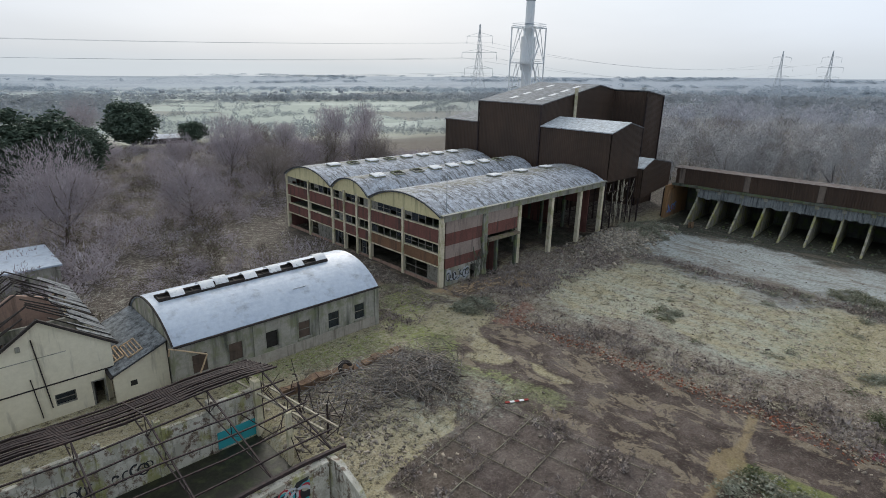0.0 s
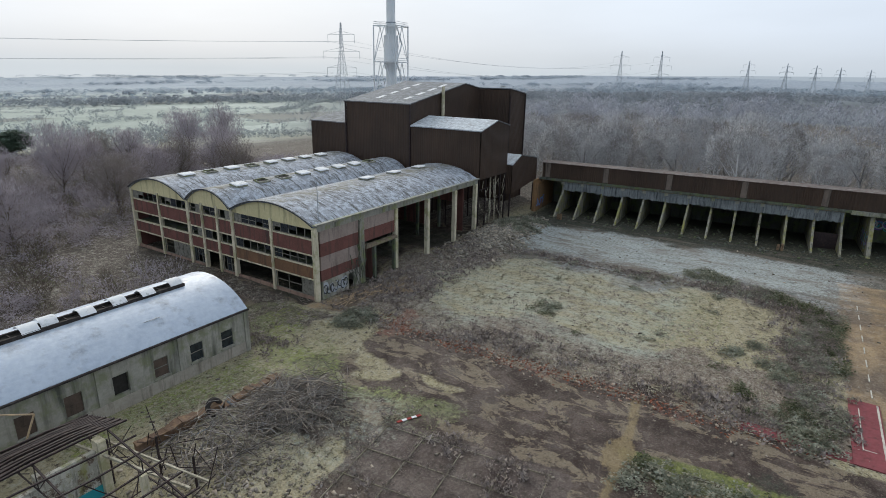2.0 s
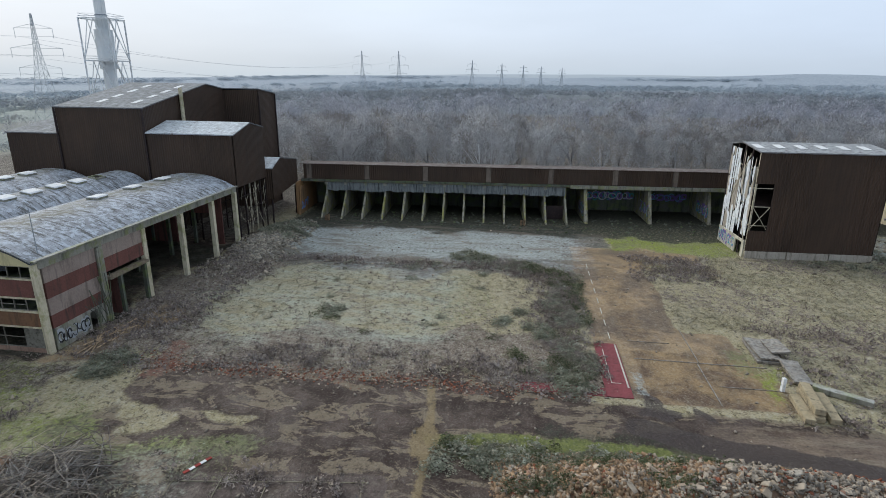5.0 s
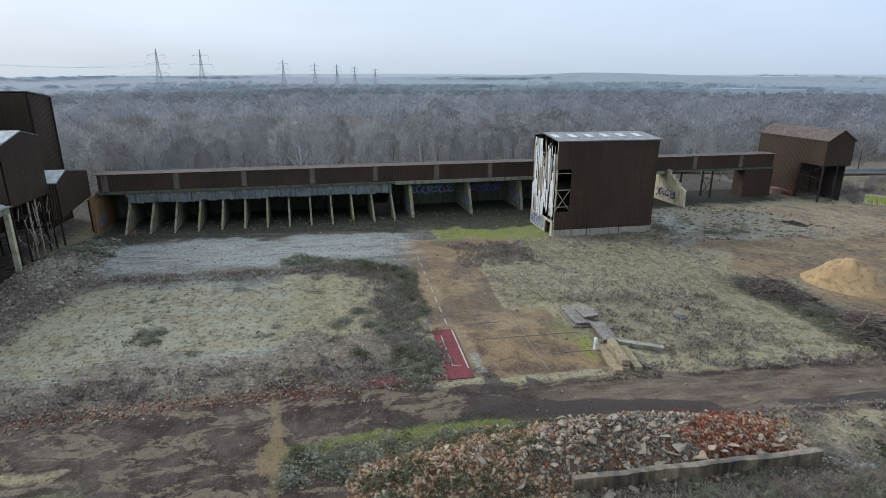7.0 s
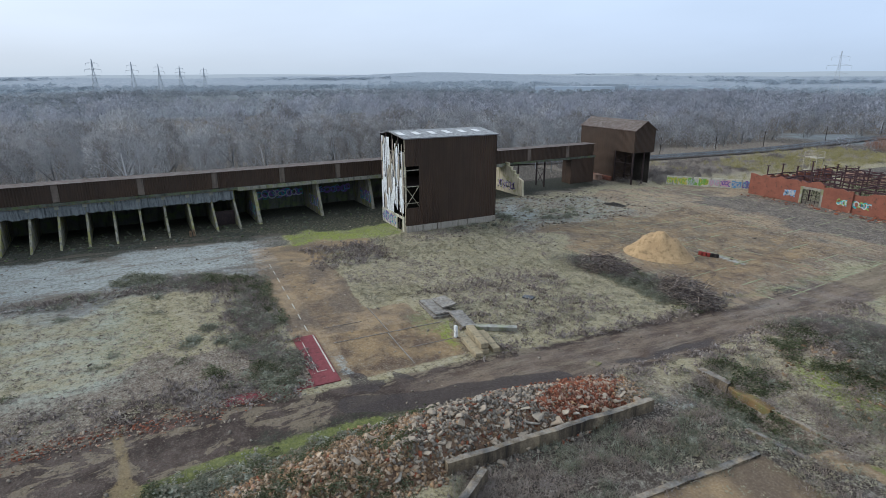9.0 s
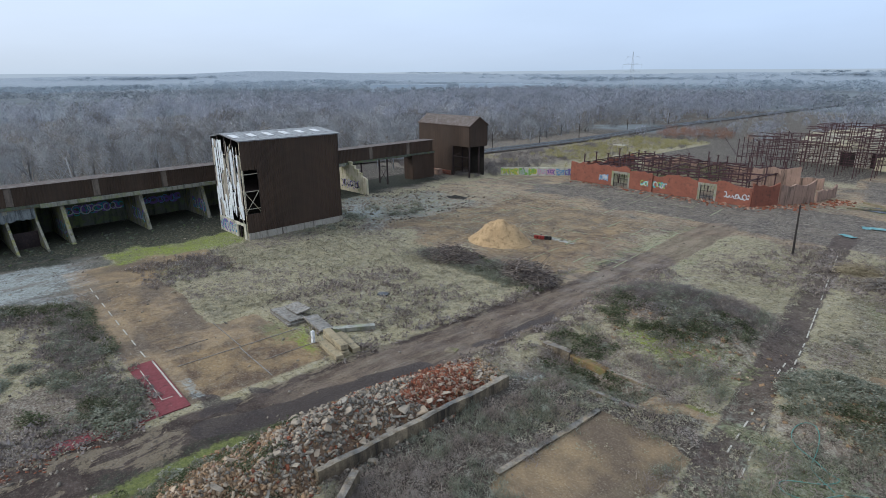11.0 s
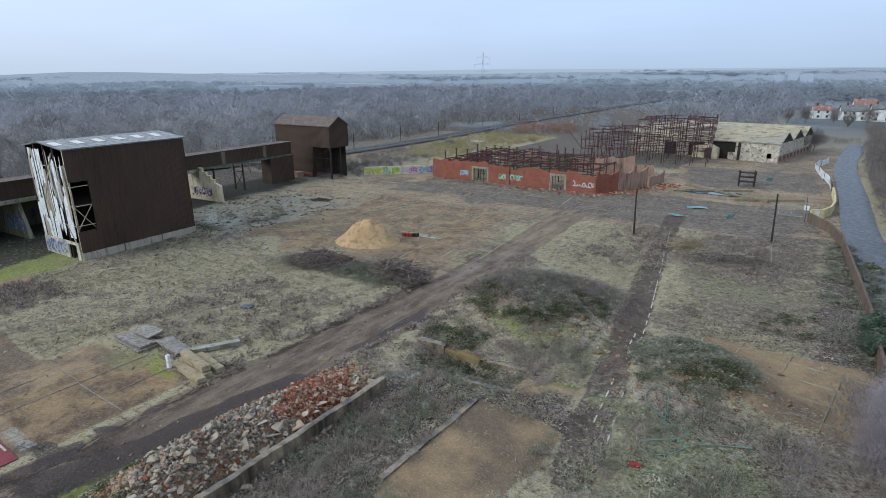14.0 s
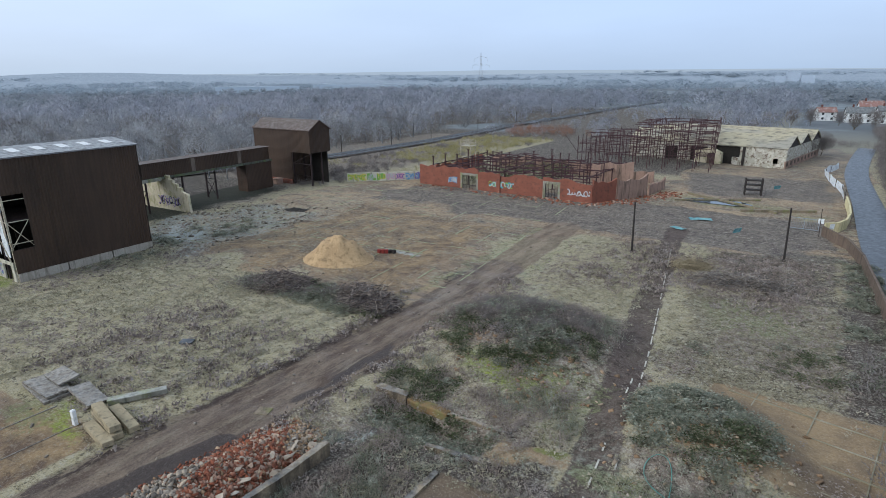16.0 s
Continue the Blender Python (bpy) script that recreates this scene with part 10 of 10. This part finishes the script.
    P = [(m @ Vector(((-6.5 + 13 * rnd.rand(), -6.55 + 3.2 * rnd.randint(0, 5) + rnd.normal(0, 0.12), 0) if k % 2 else (-5.95 + 3 * rnd.randint(0, 5) + rnd.normal(0, 0.12), -6.8 + 13.6 * rnd.rand(), 0)))) for k in range(520)]
    jx, jy = np.array([q.x for q in P]), np.array([q.y for q in P])
    v, f = spread(tall, jx, jy, rnd.uniform(0.15, 0.5, len(P)), rnd.uniform(0.25, 0.6, len(P)), 38)
    tagged(raw("joint_weeds", v, f, "weed"), "frosted weeds sprouting from floor joints", "weeds", kind="stuff")


weeds()


def leaves():
    """Brambles and ivy: low domes of small leaves."""
    rnd = np.random.RandomState(41)
    dome = [bush_proto(300 + i, 110, 0.12, 0.25) for i in range(6)]

    def patches(x, y):
        d = 1.0 * band(x, y, [(49, -2), (62, -2.4), (77, -2.6), (80, 3), (84, 11)], 3.6, 2.4) * (fbm(x, y, 4, 83) > 0.40) + 0.5 * area(x, y, 50, 64, -1, 5, 3) * (fbm(x, y, 3, 81) > 0.55)
        d = d + 0.9 * blob(x, y, 28.2, -52, 7.4, 6.6, 0.4) * (fbm(x, y, 4, 84) > 0.42) + blob(x, y, 10.3, -44.8, 4.9, 4.6, 0.3) + 1.0 * area(x, y, 22.6, 32.4, -37.2, -33.2, 0.8) + 0.6 * area(x, y, 29, 35, -41.5, -37.8, 1)
        d = d + 1.0 * blob(x, y, 91, 42.0, 6, 4.0, 0.3) * (fbm(x, y, 3, 97) > 0.45) + 0.8 * blob(x, y, 45.6, 40.5, 3.2, 1.9, 0.3) + 0.6 * band(x, y, [(37, 8), (37.5, -4), (36.2, -14)], 3.2, 1.2)
        d = d + 0.5 * area(x, y, 46, 60, -52, -47, 2) + 0.12 * area(x, y, 2, 14, -64, -56, 4) * (fbm(x, y, 5, 86) > 0.6) + 0.15 * area(x, y, 56, 80, 8, 30, 4) * (fbm(x, y, 4, 87) > 0.62) + 0.45 * area(x, y, -4.5, 1.5, -98, -56, 2) * (fbm(x, y, 4, 98) > 0.45) + 0.8 * blob(x, y, 54, -49, 9, 2.6, 0.4) + 0.6 * blob(x, y, 62, -48.4, 5, 2.0, 0.4) + 0.35 * area(x, y, 88, 108, -72, -40, 3) * (fbm(x, y, 4, 89) > 0.55)
        return np.clip(d, 0, 1)
    xs, ys = sample(2400, -6, 98, -98, 48, patches, 42)
    h = rnd.uniform(0.25, 0.75, len(xs))
    green = ((fbm(xs, ys, 6, 88) > 0.56) | ((xs < 16) & (ys > -45.2) & (ys < -36)) | ((xs < 33) & (ys > -50) & (ys < -36) & (fbm(xs, ys, 3, 90) > 0.4))) & ~((xs < 16) & (ys < -45.2) & (ys > -52)) & ~((xs > 78) & (fbm(xs, ys, 3, 89) > 0.45))
    green &= ~((xs > 42) & (xs < 49) & (ys > 37)) & ~((xs < 16) & (ys > -50) & (ys < -36) & (fbm(xs, ys, 2.5, 95) > 0.42))
    for sel, mat, lab in ((green, "ivy", "dull green bramble and ivy growth"), (~green, "ivy_frost", "frosted grey-green bramble growth")):
        v, f = spread(dome, xs[sel], ys[sel], h[sel], rnd.uniform(0.9, 2.0, sel.sum()), 43)
        tagged(raw("brambles", v, f, mat), lab + " over mounds and edges", "brambles", kind="stuff")

    # ivy growing over the rubble
    rs = random.Random(92)
    P = [heap_at(rs.gauss(1.8, 1.0), rs.uniform(2, 16)) if k % 3 == 0 else heap_at(rs.gauss(-3.0, 0.8), rs.uniform(5, 16)) if k % 3 == 1 else heap_at(rs.gauss(-0.8, 0.5), rs.choice((5.5, 13.0, 15.0)) + rs.gauss(0, 0.8)) for k in range(230)]
    P = np.array(P)
    hh = np.array([rs.uniform(0.3, 0.6) for _ in P])
    v, f = spread(dome, P[:, 0], P[:, 1], hh, hh * 2.4, 93, P[:, 2] - 0.08)
    tagged(raw("ivy_growth", v, f, "ivy"), "dark green ivy creeping over the rubble", "ivy", kind="stuff")

    # brambles inside the roofless shell
    xs, ys = rnd.uniform(58, 84, 60), rnd.uniform(-146, -120, 60)
    h = rnd.uniform(2.0, 4.4, 60)
    v, f = spread(SHRUBS, xs, ys, h, h * rnd.uniform(0.9, 1.5, 60), 94)
    tagged(raw("ruin_growth", v, f, "ivy"), "dark green ivy and bramble inside the roofless shell", "ivy", kind="stuff")


leaves()


def evergreen(x, y, h, w, seed, group="evergreens"):
    """A dark broad evergreen: trunk, and a crown of leaf clumps with gaps."""
    T = thing("evergreen_tree", "dark green rounded evergreen tree standing in scrub", "tree", (x, y, on_ground(x, y)), group)
    bm = bmesh.new()
    bar(bm, (0, 0, -0.3), (0.2, 0.1, h * 0.6), 0.32, 0.15, 7)
    part("trunk", bm, "bark", T)
    rnd = np.random.RandomState(seed)
    n = 190
    d = rnd.normal(size=(n, 3))
    d /= np.linalg.norm(d, axis=1)[:, None]
    r = 0.55 + 0.45 * rnd.rand(n)
    P = d * r[:, None] * np.array([w / 2, w / 2, h * 0.44]) + np.array([0, 0, h * 0.54])
    protos = [bush_proto(500 + i, 80, 0.19, 0.2, 0.1) for i in range(4)]
    s = rnd.uniform(0.9, 1.9, n) * w / 7
    v, f = spread(protos, P[:, 0], P[:, 1], s * 0.8, s * 1.4, seed, P[:, 2])
    raw("crown", v, f, "evergreen", T, "dense dark green foliage")


for i, (x, y, h, w) in enumerate(((58, 212, 15.5, 15.5), (23, 138, 16, 12), (13, 134, 17, 13), (5, 128, 16, 12), (30, 150, 12, 10), (84, 226, 7, 10), (128, -108, 8, 5), (-3.4, -62, 2.6, 3.0), (-3.0, -58, 2.0, 2.6))):
    evergreen(x, y, h, w, 600 + i)

# ---- stack, pylons, railway and the far country ----
def flue_stack():
    T = thing("flue_stack", "tall pale grey steel flue in a square lattice frame", "chimney", (142, 110.8, 0))
    T.matrix_world = pose(142, 110.8, 0, 0, 0, 8)
    for z0, z1, r in ((-4, 27, 1.5), (27, 28, 2.0), (28.001, 36.5, 2.15), (36.501, 39, 1.6), (39.001, 60, 1.3)):
        bm = bmesh.new()
        bar(bm, (0, 0, z0), (0, 0, z1), r, sides=24)
        part("flue_section", bm, "flue", T, smooth=False)
    for z in (40, 46.5, 53):
        bm = bmesh.new()
        bar(bm, (0, 0, z - 0.15), (0, 0, z + 0.15), 1.42, sides=24)
        part("flange", bm, "steel_grey", T)
    a = 3.7
    for x, y in ((-a, -a), (a, -a), (a, a), (-a, a)):
        bm = bmesh.new()
        bar(bm, (x, y, -4), (x, y, 39.2), 0.2)
        part("leg", bm, "flue", T)
    for z in (9, 19, 29, 39):
        for p, q in (((-a, -a), (a, -a)), ((a, -a), (a, a)), ((a, a), (-a, a)), ((-a, a), (-a, -a))):
            bm = bmesh.new()
            bar(bm, (*p, z), (*q, z), 0.17)
            part("ring_beam", bm, "flue", T)
        if z > 10:
            part("platform", boxes((-a, a, -a, -a + 1.2, z + 0.02, z + 0.14), (-a, -a + 1.2, -a + 1.2, a, z + 0.02, z + 0.14)), "steel_grey", T)
            bm = bmesh.new()
            for p, q in (((-a, -a), (a, -a)), ((a, -a), (a, a)), ((a, a), (-a, a)), ((-a, a), (-a, -a))):
                for dz in (0.55, 1.1):
                    bar(bm, (*p, z + dz), (*q, z + dz), 0.06)
            part("guard_rail", bm, "flue", T)
    for z0, z1 in ((-4, 9), (9, 19), (19, 29), (29, 39)):
        for p, q in (((-a, -a), (a, -a)), ((a, -a), (a, a)), ((a, a), (-a, a)), ((-a, a), (-a, -a))):
            m = ((p[0] + q[0]) / 2, (p[1] + q[1]) / 2)
            for e in (p, q):
                bm = bmesh.new()
                bar(bm, (*e, z0), (*m, z1), 0.11)
                part("brace", bm, "flue", T)
        bm = bmesh.new()
        bar(bm, (-a, -a - 0.3, z0), (-a + 3, -a - 0.3, (z0 + z1) / 2), 0.2)
        bar(bm, (-a + 3, -a - 0.3, (z0 + z1) / 2), (-a, -a - 0.3, z1), 0.2)
        part("stair_flight", bm, "flue", T)


flue_stack()


def pylon_proto(label, x, y, h, turn, group="pylons"):
    T = thing("electricity_pylon", label, "pylon", (x, y, on_ground(x, y)), group)
    T.matrix_world = pose(x, y, on_ground(x, y), 0, 0, turn)
    h = h - on_ground(x, y)
    s = h / 48
    thick = max(0.09, 0.0002 * math.hypot(x, y))
    half = lambda z: (4.6 - 3.7 * (z / 34)) if z < 34 else max(0.9 - 0.7 * (z - 34) / 14, 0.15)
    levels = [0, 7, 13, 18.5, 23, 27, 30.5, 34, 37, 40, 43, 46, 48]
    bm = bmesh.new()
    for z0, z1 in zip(levels, levels[1:]):
        a, b = half(z0), half(z1)
        c0 = [(-a, -a), (a, -a), (a, a), (-a, a)]
        c1 = [(-b, -b), (b, -b), (b, b), (-b, b)]
        for i in range(4):
            j = (i + 1) % 4
            bar(bm, (*[v * s for v in c0[i]], z0 * s), (*[v * s for v in c1[i]], z1 * s), thick)
            bar(bm, (*[v * s for v in c0[i]], z0 * s), (*[v * s for v in c1[j]], z1 * s), thick * 0.6)
            bar(bm, (*[v * s for v in c0[j]], z0 * s), (*[v * s for v in c1[i]], z1 * s), thick * 0.6)
            bar(bm, (*[v * s for v in c1[i]], z1 * s), (*[v * s for v in c1[j]], z1 * s), thick * 0.5)
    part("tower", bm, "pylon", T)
    for z, w in ((29, 7.4), (36, 9.0), (43, 6.6)):
        for sd in (-1, 1):
            bm = bmesh.new()
            bar(bm, (0, 0, (z + 1.6) * s), (sd * w * s, 0, z * s), thick * 0.8)
            bar(bm, (0, 0.5 * s, z * s), (sd * w * s, 0, z * s), thick * 0.8)
            bar(bm, (0, -0.5 * s, z * s), (sd * w * s, 0, z * s), thick * 0.8)
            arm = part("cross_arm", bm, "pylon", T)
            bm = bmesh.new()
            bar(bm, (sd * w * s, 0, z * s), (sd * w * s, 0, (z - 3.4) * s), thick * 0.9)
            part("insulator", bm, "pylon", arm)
    return T


def cable(a, b, sag, r):
    cu = bpy.data.curves.new("power_line", "CURVE")
    cu.dimensions, cu.bevel_depth, cu.bevel_resolution = "3D", r, 0
    sp = cu.splines.new("POLY")
    n = 28
    sp.points.add(n)
    for i in range(n + 1):
        t = i / n
        sp.points[i].co = (a[0] + (b[0] - a[0]) * t, a[1] + (b[1] - a[1]) * t, a[2] + (b[2] - a[2]) * t - sag * 4 * t * (1 - t), 1)
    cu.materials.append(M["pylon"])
    tagged(new("power_line", cu), "thin grey overhead power cable sagging between pylons", "cable", "power lines")


def around(deg, r):
    """A place r metres off, deg degrees from the x axis towards y."""
    return r * math.cos(radians(deg)), r * math.sin(radians(deg))


def power_lines():
    # nearest pylon, with lines running off on both sides
    ax, ay = around(42.6, 292)
    az = 0.0
    tilt = math.degrees(math.atan2(ay, ax))
    pylon_proto("tall grey lattice pylon standing beyond the works", ax, ay, 48, 42.6 + 62)
    bx, by = around(99, 330)
    cx, cy = around(14.5, 500)
    row = []
    for d, r in ((16.2, 560), (12.7, 552), (5.5, 830), (2.6, 960), (0.5, 1080), (-1.2, 1220), (-3.2, 1400)):
        x, y = around(d, r)
        row.append((x, y))
        pylon_proto("distant grey lattice pylon in winter mist", x, y, 48, d + 72, "far pylons")
    x, y = around(-59.1, 620)
    pylon_proto("distant lattice pylon over the woods", x, y, 48, 30, "far pylons")
    c, s = math.cos(radians(104.6)), math.sin(radians(104.6))
    for z, w in ((25.6, 7.4), (32.6, 9.0), (39.6, 6.6)):
        for sd in (-1, 1):
            p = (ax + sd * w * c, ay + sd * w * s, az + z)
            cable(p, (bx + sd * w * c, by + sd * w * s, z - 5.6), 2.0, 0.04)
            q = row[0] if sd < 0 else row[1]
            cable(p, (q[0], q[1], z), 9.0, 0.04)


power_lines()


M["ballast"] = surf("grey_brown_stone_ballast", "#4b4745", "#3b3837", "#5f5a56", 0.4, 4, 0)


def railway():
    pts = [(168, -40), (152, -95), (143.5, -131), (141, -169), (141, -208), (147, -277), (147, -341), (150, -474), (148, -680), (140, -900)]
    vs, fs, line = ribbon(pts, 9.0, 0.4, 10)
    tagged(raw("railway_ballast", vs, fs, "ballast"), "dark stone ballast of a double railway line", "railway", kind="structure")
    for off in (-2.6, -1.1, 1.1, 2.6):
        bm = bmesh.new()
        for p, q in zip(line, line[1:]):
            d = (q - p).normalized()
            n = Vector((-d.y, d.x, 0)) * off
            z0, z1 = on_ground(p.x, p.y) + 0.52, on_ground(q.x, q.y) + 0.52
            bar(bm, (p.x + n.x, p.y + n.y, z0), (q.x + n.x, q.y + n.y, z1), 0.09)
        tagged(part("rail", bm, "steel_grey"), "long steel rail on dark ballast", "rail", "rails", "structure")
    for i in range(4, len(line), 7):
        p = line[i]
        bm = bmesh.new()
        z = on_ground(p.x + 6.5, p.y)
        bar(bm, (p.x + 6.5, p.y, z), (p.x + 6.5, p.y, z + 6.0), 0.12)
        tagged(part("line_post", bm, "wood_dark"), "dark post beside the railway line", "post", "railway posts")


railway()


def cottage(x, y, l, w, h, turn, wall="white_wall", roof="slate", name="cottage", label="white rendered cottage with a dark pitched roof", chim=True):
    T = thing(name, label, "house", (x, y, on_ground(x, y)), "far houses")
    T.matrix_world = pose(x, y, on_ground(x, y) - 0.4, 0, 0, turn)
    part("wall", boxes((-l / 2, l / 2, -w / 2, w / 2, 0, h)), wall, T)
    r = w * 0.36
    for s in (-1, 1):
        part("gable", prism([(-w / 2, h + 0.004), (w / 2, h + 0.004), (0, h + r - 0.1)], "x", s * (l / 2 - 0.3) - 0.15, s * (l / 2 - 0.3) + 0.15), wall, T)
        part("roof", roof_slab([(-l / 2 - 0.3, s * (w / 2 + 0.4), h - 0.15), (l / 2 + 0.3, s * (w / 2 + 0.4), h - 0.15), (l / 2 + 0.3, s * 0.01, h + r), (-l / 2 - 0.3, s * 0.01, h + r)], 0.2), roof, T)
    n = max(2, int(l / 3.2))
    for s in (-1, 1):
        for k in range(n):
            u = -l / 2 + l * (k + 0.5) / n
            for z in ([1.0, 3.6] if h > 4.5 else [1.0]):
                part("window", boxes((u - 0.55, u + 0.55, s * w / 2 - 0.03, s * w / 2 + 0.03, z, z + 1.2)), "glass_dark", T)
    if chim:
        part("chimney", boxes((l / 4 - 0.4, l / 4 + 0.4, -0.4, 0.4, h + r * 0.6, h + r + 1.2)), "brick", T)


def far_country():
    cottage(-4, -384, 12, 8, 5.6, 8, label="long white rendered house with a dark roof")
    cottage(-16, -380, 9, 7, 7.0, 8, label="white rendered house with tall chimneys")
    cottage(-9, -398, 11, 8, 8.4, 8, "white_wall", "tile_red", label="tall white house with a red tiled roof")
    cottage(11, -392, 9, 7, 5.2, 20, "white_wall", "tile_red", label="pale gabled house with a faded red roof")
    # long low shed out on the waste ground
    S = thing("field_shed", "long low shed with a frosted roof among bushes", "shed", (76, 231, 0))
    S.matrix_world = pose(76, 232, on_ground(76, 232) - 0.2, 0, 0, -6)
    part("wall", boxes((-9, 9, -3, 3, 0, 2.6)), "wood_dark", S)
    part("roof", roof_slab([(-9.4, -3.5, 2.5), (9.4, -3.5, 2.5), (9.4, 0.2, 3.7), (-9.4, 0.2, 3.7)]), "roof_metal", S)
    part("roof", roof_slab([(-9.4, 0.21, 3.7), (9.4, 0.21, 3.7), (9.4, 3.5, 2.5), (-9.4, 3.5, 2.5)]), "roof_metal", S)
    # long roofs in the valley
    for deg, r, l in ((-38, 980, 210), (-46, 1100, 190), (-50, 1000, 90)):
        x, y = around(deg, r)
        B = tagged(part("valley_shed", boxes((-l * 0.3, l * 0.3, -14, 14, 0, 10), (-l * 0.3 - 0.5, l * 0.3 + 0.5, -14.5, 14.5, 10.01, 11)), "lake"), "long pale low sheds far across the valley", "shed", "valley sheds")
        B.matrix_world = pose(x, y, on_ground(x, y) + 1, 0, 0, deg + 90)
    x, y = around(-86.5, 1500)
    for dx, h in ((-28, 26), (8, 34), (34, 24)):
        B = tagged(part("tower_block", boxes((dx * 0.8 - 13, dx * 0.8 + 13, -12, 12, -10, h * 0.85)), "far_block"), "pale grey block of flats in distant mist", "building", "far blocks")
        B.matrix_world = pose(x, y, on_ground(x, y), 0, 0, 4)
    # far houses of the village to the north-east
    rnd = random.Random(44)
    for k in range(30):
        d, r = rnd.uniform(46, 80), rnd.uniform(900, 1500)
        x, y = around(d, r)
        B = part("village_house", boxes((-4.5, 4.5, -3.2, 3.2, -1, 4.2)), rnd.choice(("white_wall", "village_roof")))
        bm2 = prism([(-3.7, 4.21), (3.7, 4.21), (0, 6.6)], "x", -4.8, 4.8)
        B.matrix_world = pose(x, y, on_ground(x, y), 0, 0, rnd.uniform(0, 180))
        part("roof", bm2, "village_roof", B)
        tagged(B, "small distant village house with a pitched roof", "house", "village houses")
    # hedges, copses and parkland trees
    rs = np.random.RandomState(52)
    clump = [puff_proto(700 + i, 44, 0.15, 0, 0.0, False, False) for i in range(8)]
    hedge = [puff_proto(720 + i, 74, 0.11, 0, 0.0, False, False) for i in range(6)]
    X, Y = [], []
    for k in range(120):
        d = rs.uniform(24, 100)
        r = 250 + 1500 * rs.rand() ** 1.4
        x, y = around(d, r)
        ang = rs.choice([0.5, 0.5 + math.pi / 2]) + rs.normal(0, 0.12)
        l = rs.uniform(60, 260)
        n = int(l / (3.0 + r / 300))
        t = np.linspace(-l / 2, l / 2, n)
        X.append(x + t * math.cos(ang) + rs.normal(0, 1.2, n))
        Y.append(y + t * math.sin(ang) + rs.normal(0, 1.2, n))
    X, Y = np.concatenate(X), np.concatenate(Y)
    far = np.hypot(X, Y)
    ok = (far > 215) & ~((X > 110) & (X < 520) & (np.abs(Y) < 190)) & ~((np.abs(X) < 16) & (Y < 0))
    X, Y, far = X[ok], Y[ok], far[ok]
    h = rs.uniform(1.6, 4.2, len(X)) * np.where(rs.rand(len(X)) < 0.12, 2.3, 1.0)
    v, f = spread(hedge, X, Y, h, (3.2 + far / 170) * rs.uniform(0.8, 1.3, len(X)), 53)
    tagged(raw("hedges", v, f, "hedge"), "frosted field hedges and hedgerow trees", "hedges", kind="stuff")
    # belts of distant woodland
    X, Y = [], []
    for k in range(150):
        d = rs.uniform(-100, 45) if k < 115 else rs.uniform(45, 100)
        r = 500 + 2300 * rs.rand() ** 1.5
        if 20 < d < 75 and r < 700:
            continue
        x, y = around(d, r)
        n = int(rs.uniform(25, 75))
        a = rs.normal(0, 1, n) * rs.uniform(30, 130) * (0.6 + r / 1500)
        b = rs.normal(0, 1, n) * rs.uniform(10, 26)
        t = radians(d) + math.pi / 2 + rs.normal(0, 0.25)
        X.append(x + a * math.cos(t) - b * math.sin(t))
        Y.append(y + a * math.sin(t) + b * math.cos(t))
    # a wooded slope past the fields
    a, r = np.radians(rs.uniform(76, 102, 520)), rs.uniform(400, 760, 520)
    X.append(r * np.cos(a)), Y.append(r * np.sin(a))
    X, Y = np.concatenate(X), np.concatenate(Y)
    far = np.hypot(X, Y)
    ok = (far > 385) & ~((np.abs(X - 146) < 14) & (Y < 0))
    X, Y, far = X[ok], Y[ok], far[ok]
    h = rs.uniform(7, 13, len(X))
    w = (10 + far / 110) * rs.uniform(0.8, 1.2, len(X))
    # past 950 m the paler coat paints thicker haze
    for k, mat, lab in ((far < 950, "wood_mist", "grey frosted woodland belts across the valley, haze in their colour"), (far >= 950, "wood_haze", "woodland on the far low hills, paled by painted haze")):
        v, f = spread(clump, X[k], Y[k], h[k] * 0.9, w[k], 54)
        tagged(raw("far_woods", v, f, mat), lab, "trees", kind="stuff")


# far belts: distance haze is mixed into both base colours
M["wood_mist"] = surf("hazy_frosted_woodland", "#80868c", "#757b81", "#8f959b", 0.004, 0.05, 0)
M["wood_haze"] = surf("haze_paled_woodland", "#919ba5", "#869099", "#a0aab3", 0.004, 0.05, 0)
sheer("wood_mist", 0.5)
sheer("wood_haze", 0.5)
far_country()


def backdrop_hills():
    """A plain low line of far hills round the horizon, glowing as painted mist."""
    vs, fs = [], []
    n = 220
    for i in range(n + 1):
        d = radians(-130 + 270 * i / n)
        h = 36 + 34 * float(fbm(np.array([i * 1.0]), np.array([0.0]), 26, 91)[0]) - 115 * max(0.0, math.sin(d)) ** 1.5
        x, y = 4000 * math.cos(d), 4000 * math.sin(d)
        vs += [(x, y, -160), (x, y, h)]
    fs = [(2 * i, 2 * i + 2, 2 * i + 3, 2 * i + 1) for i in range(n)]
    k = Nodes("glowing_haze_hills")
    # even emission paints the mist into the hills
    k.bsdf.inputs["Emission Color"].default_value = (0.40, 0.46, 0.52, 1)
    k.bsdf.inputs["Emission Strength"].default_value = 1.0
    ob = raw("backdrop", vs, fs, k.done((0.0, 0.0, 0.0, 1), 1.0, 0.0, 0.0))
    tagged(ob, "plain glowing line of far hills, mist in its colour", "backdrop", kind="structure")


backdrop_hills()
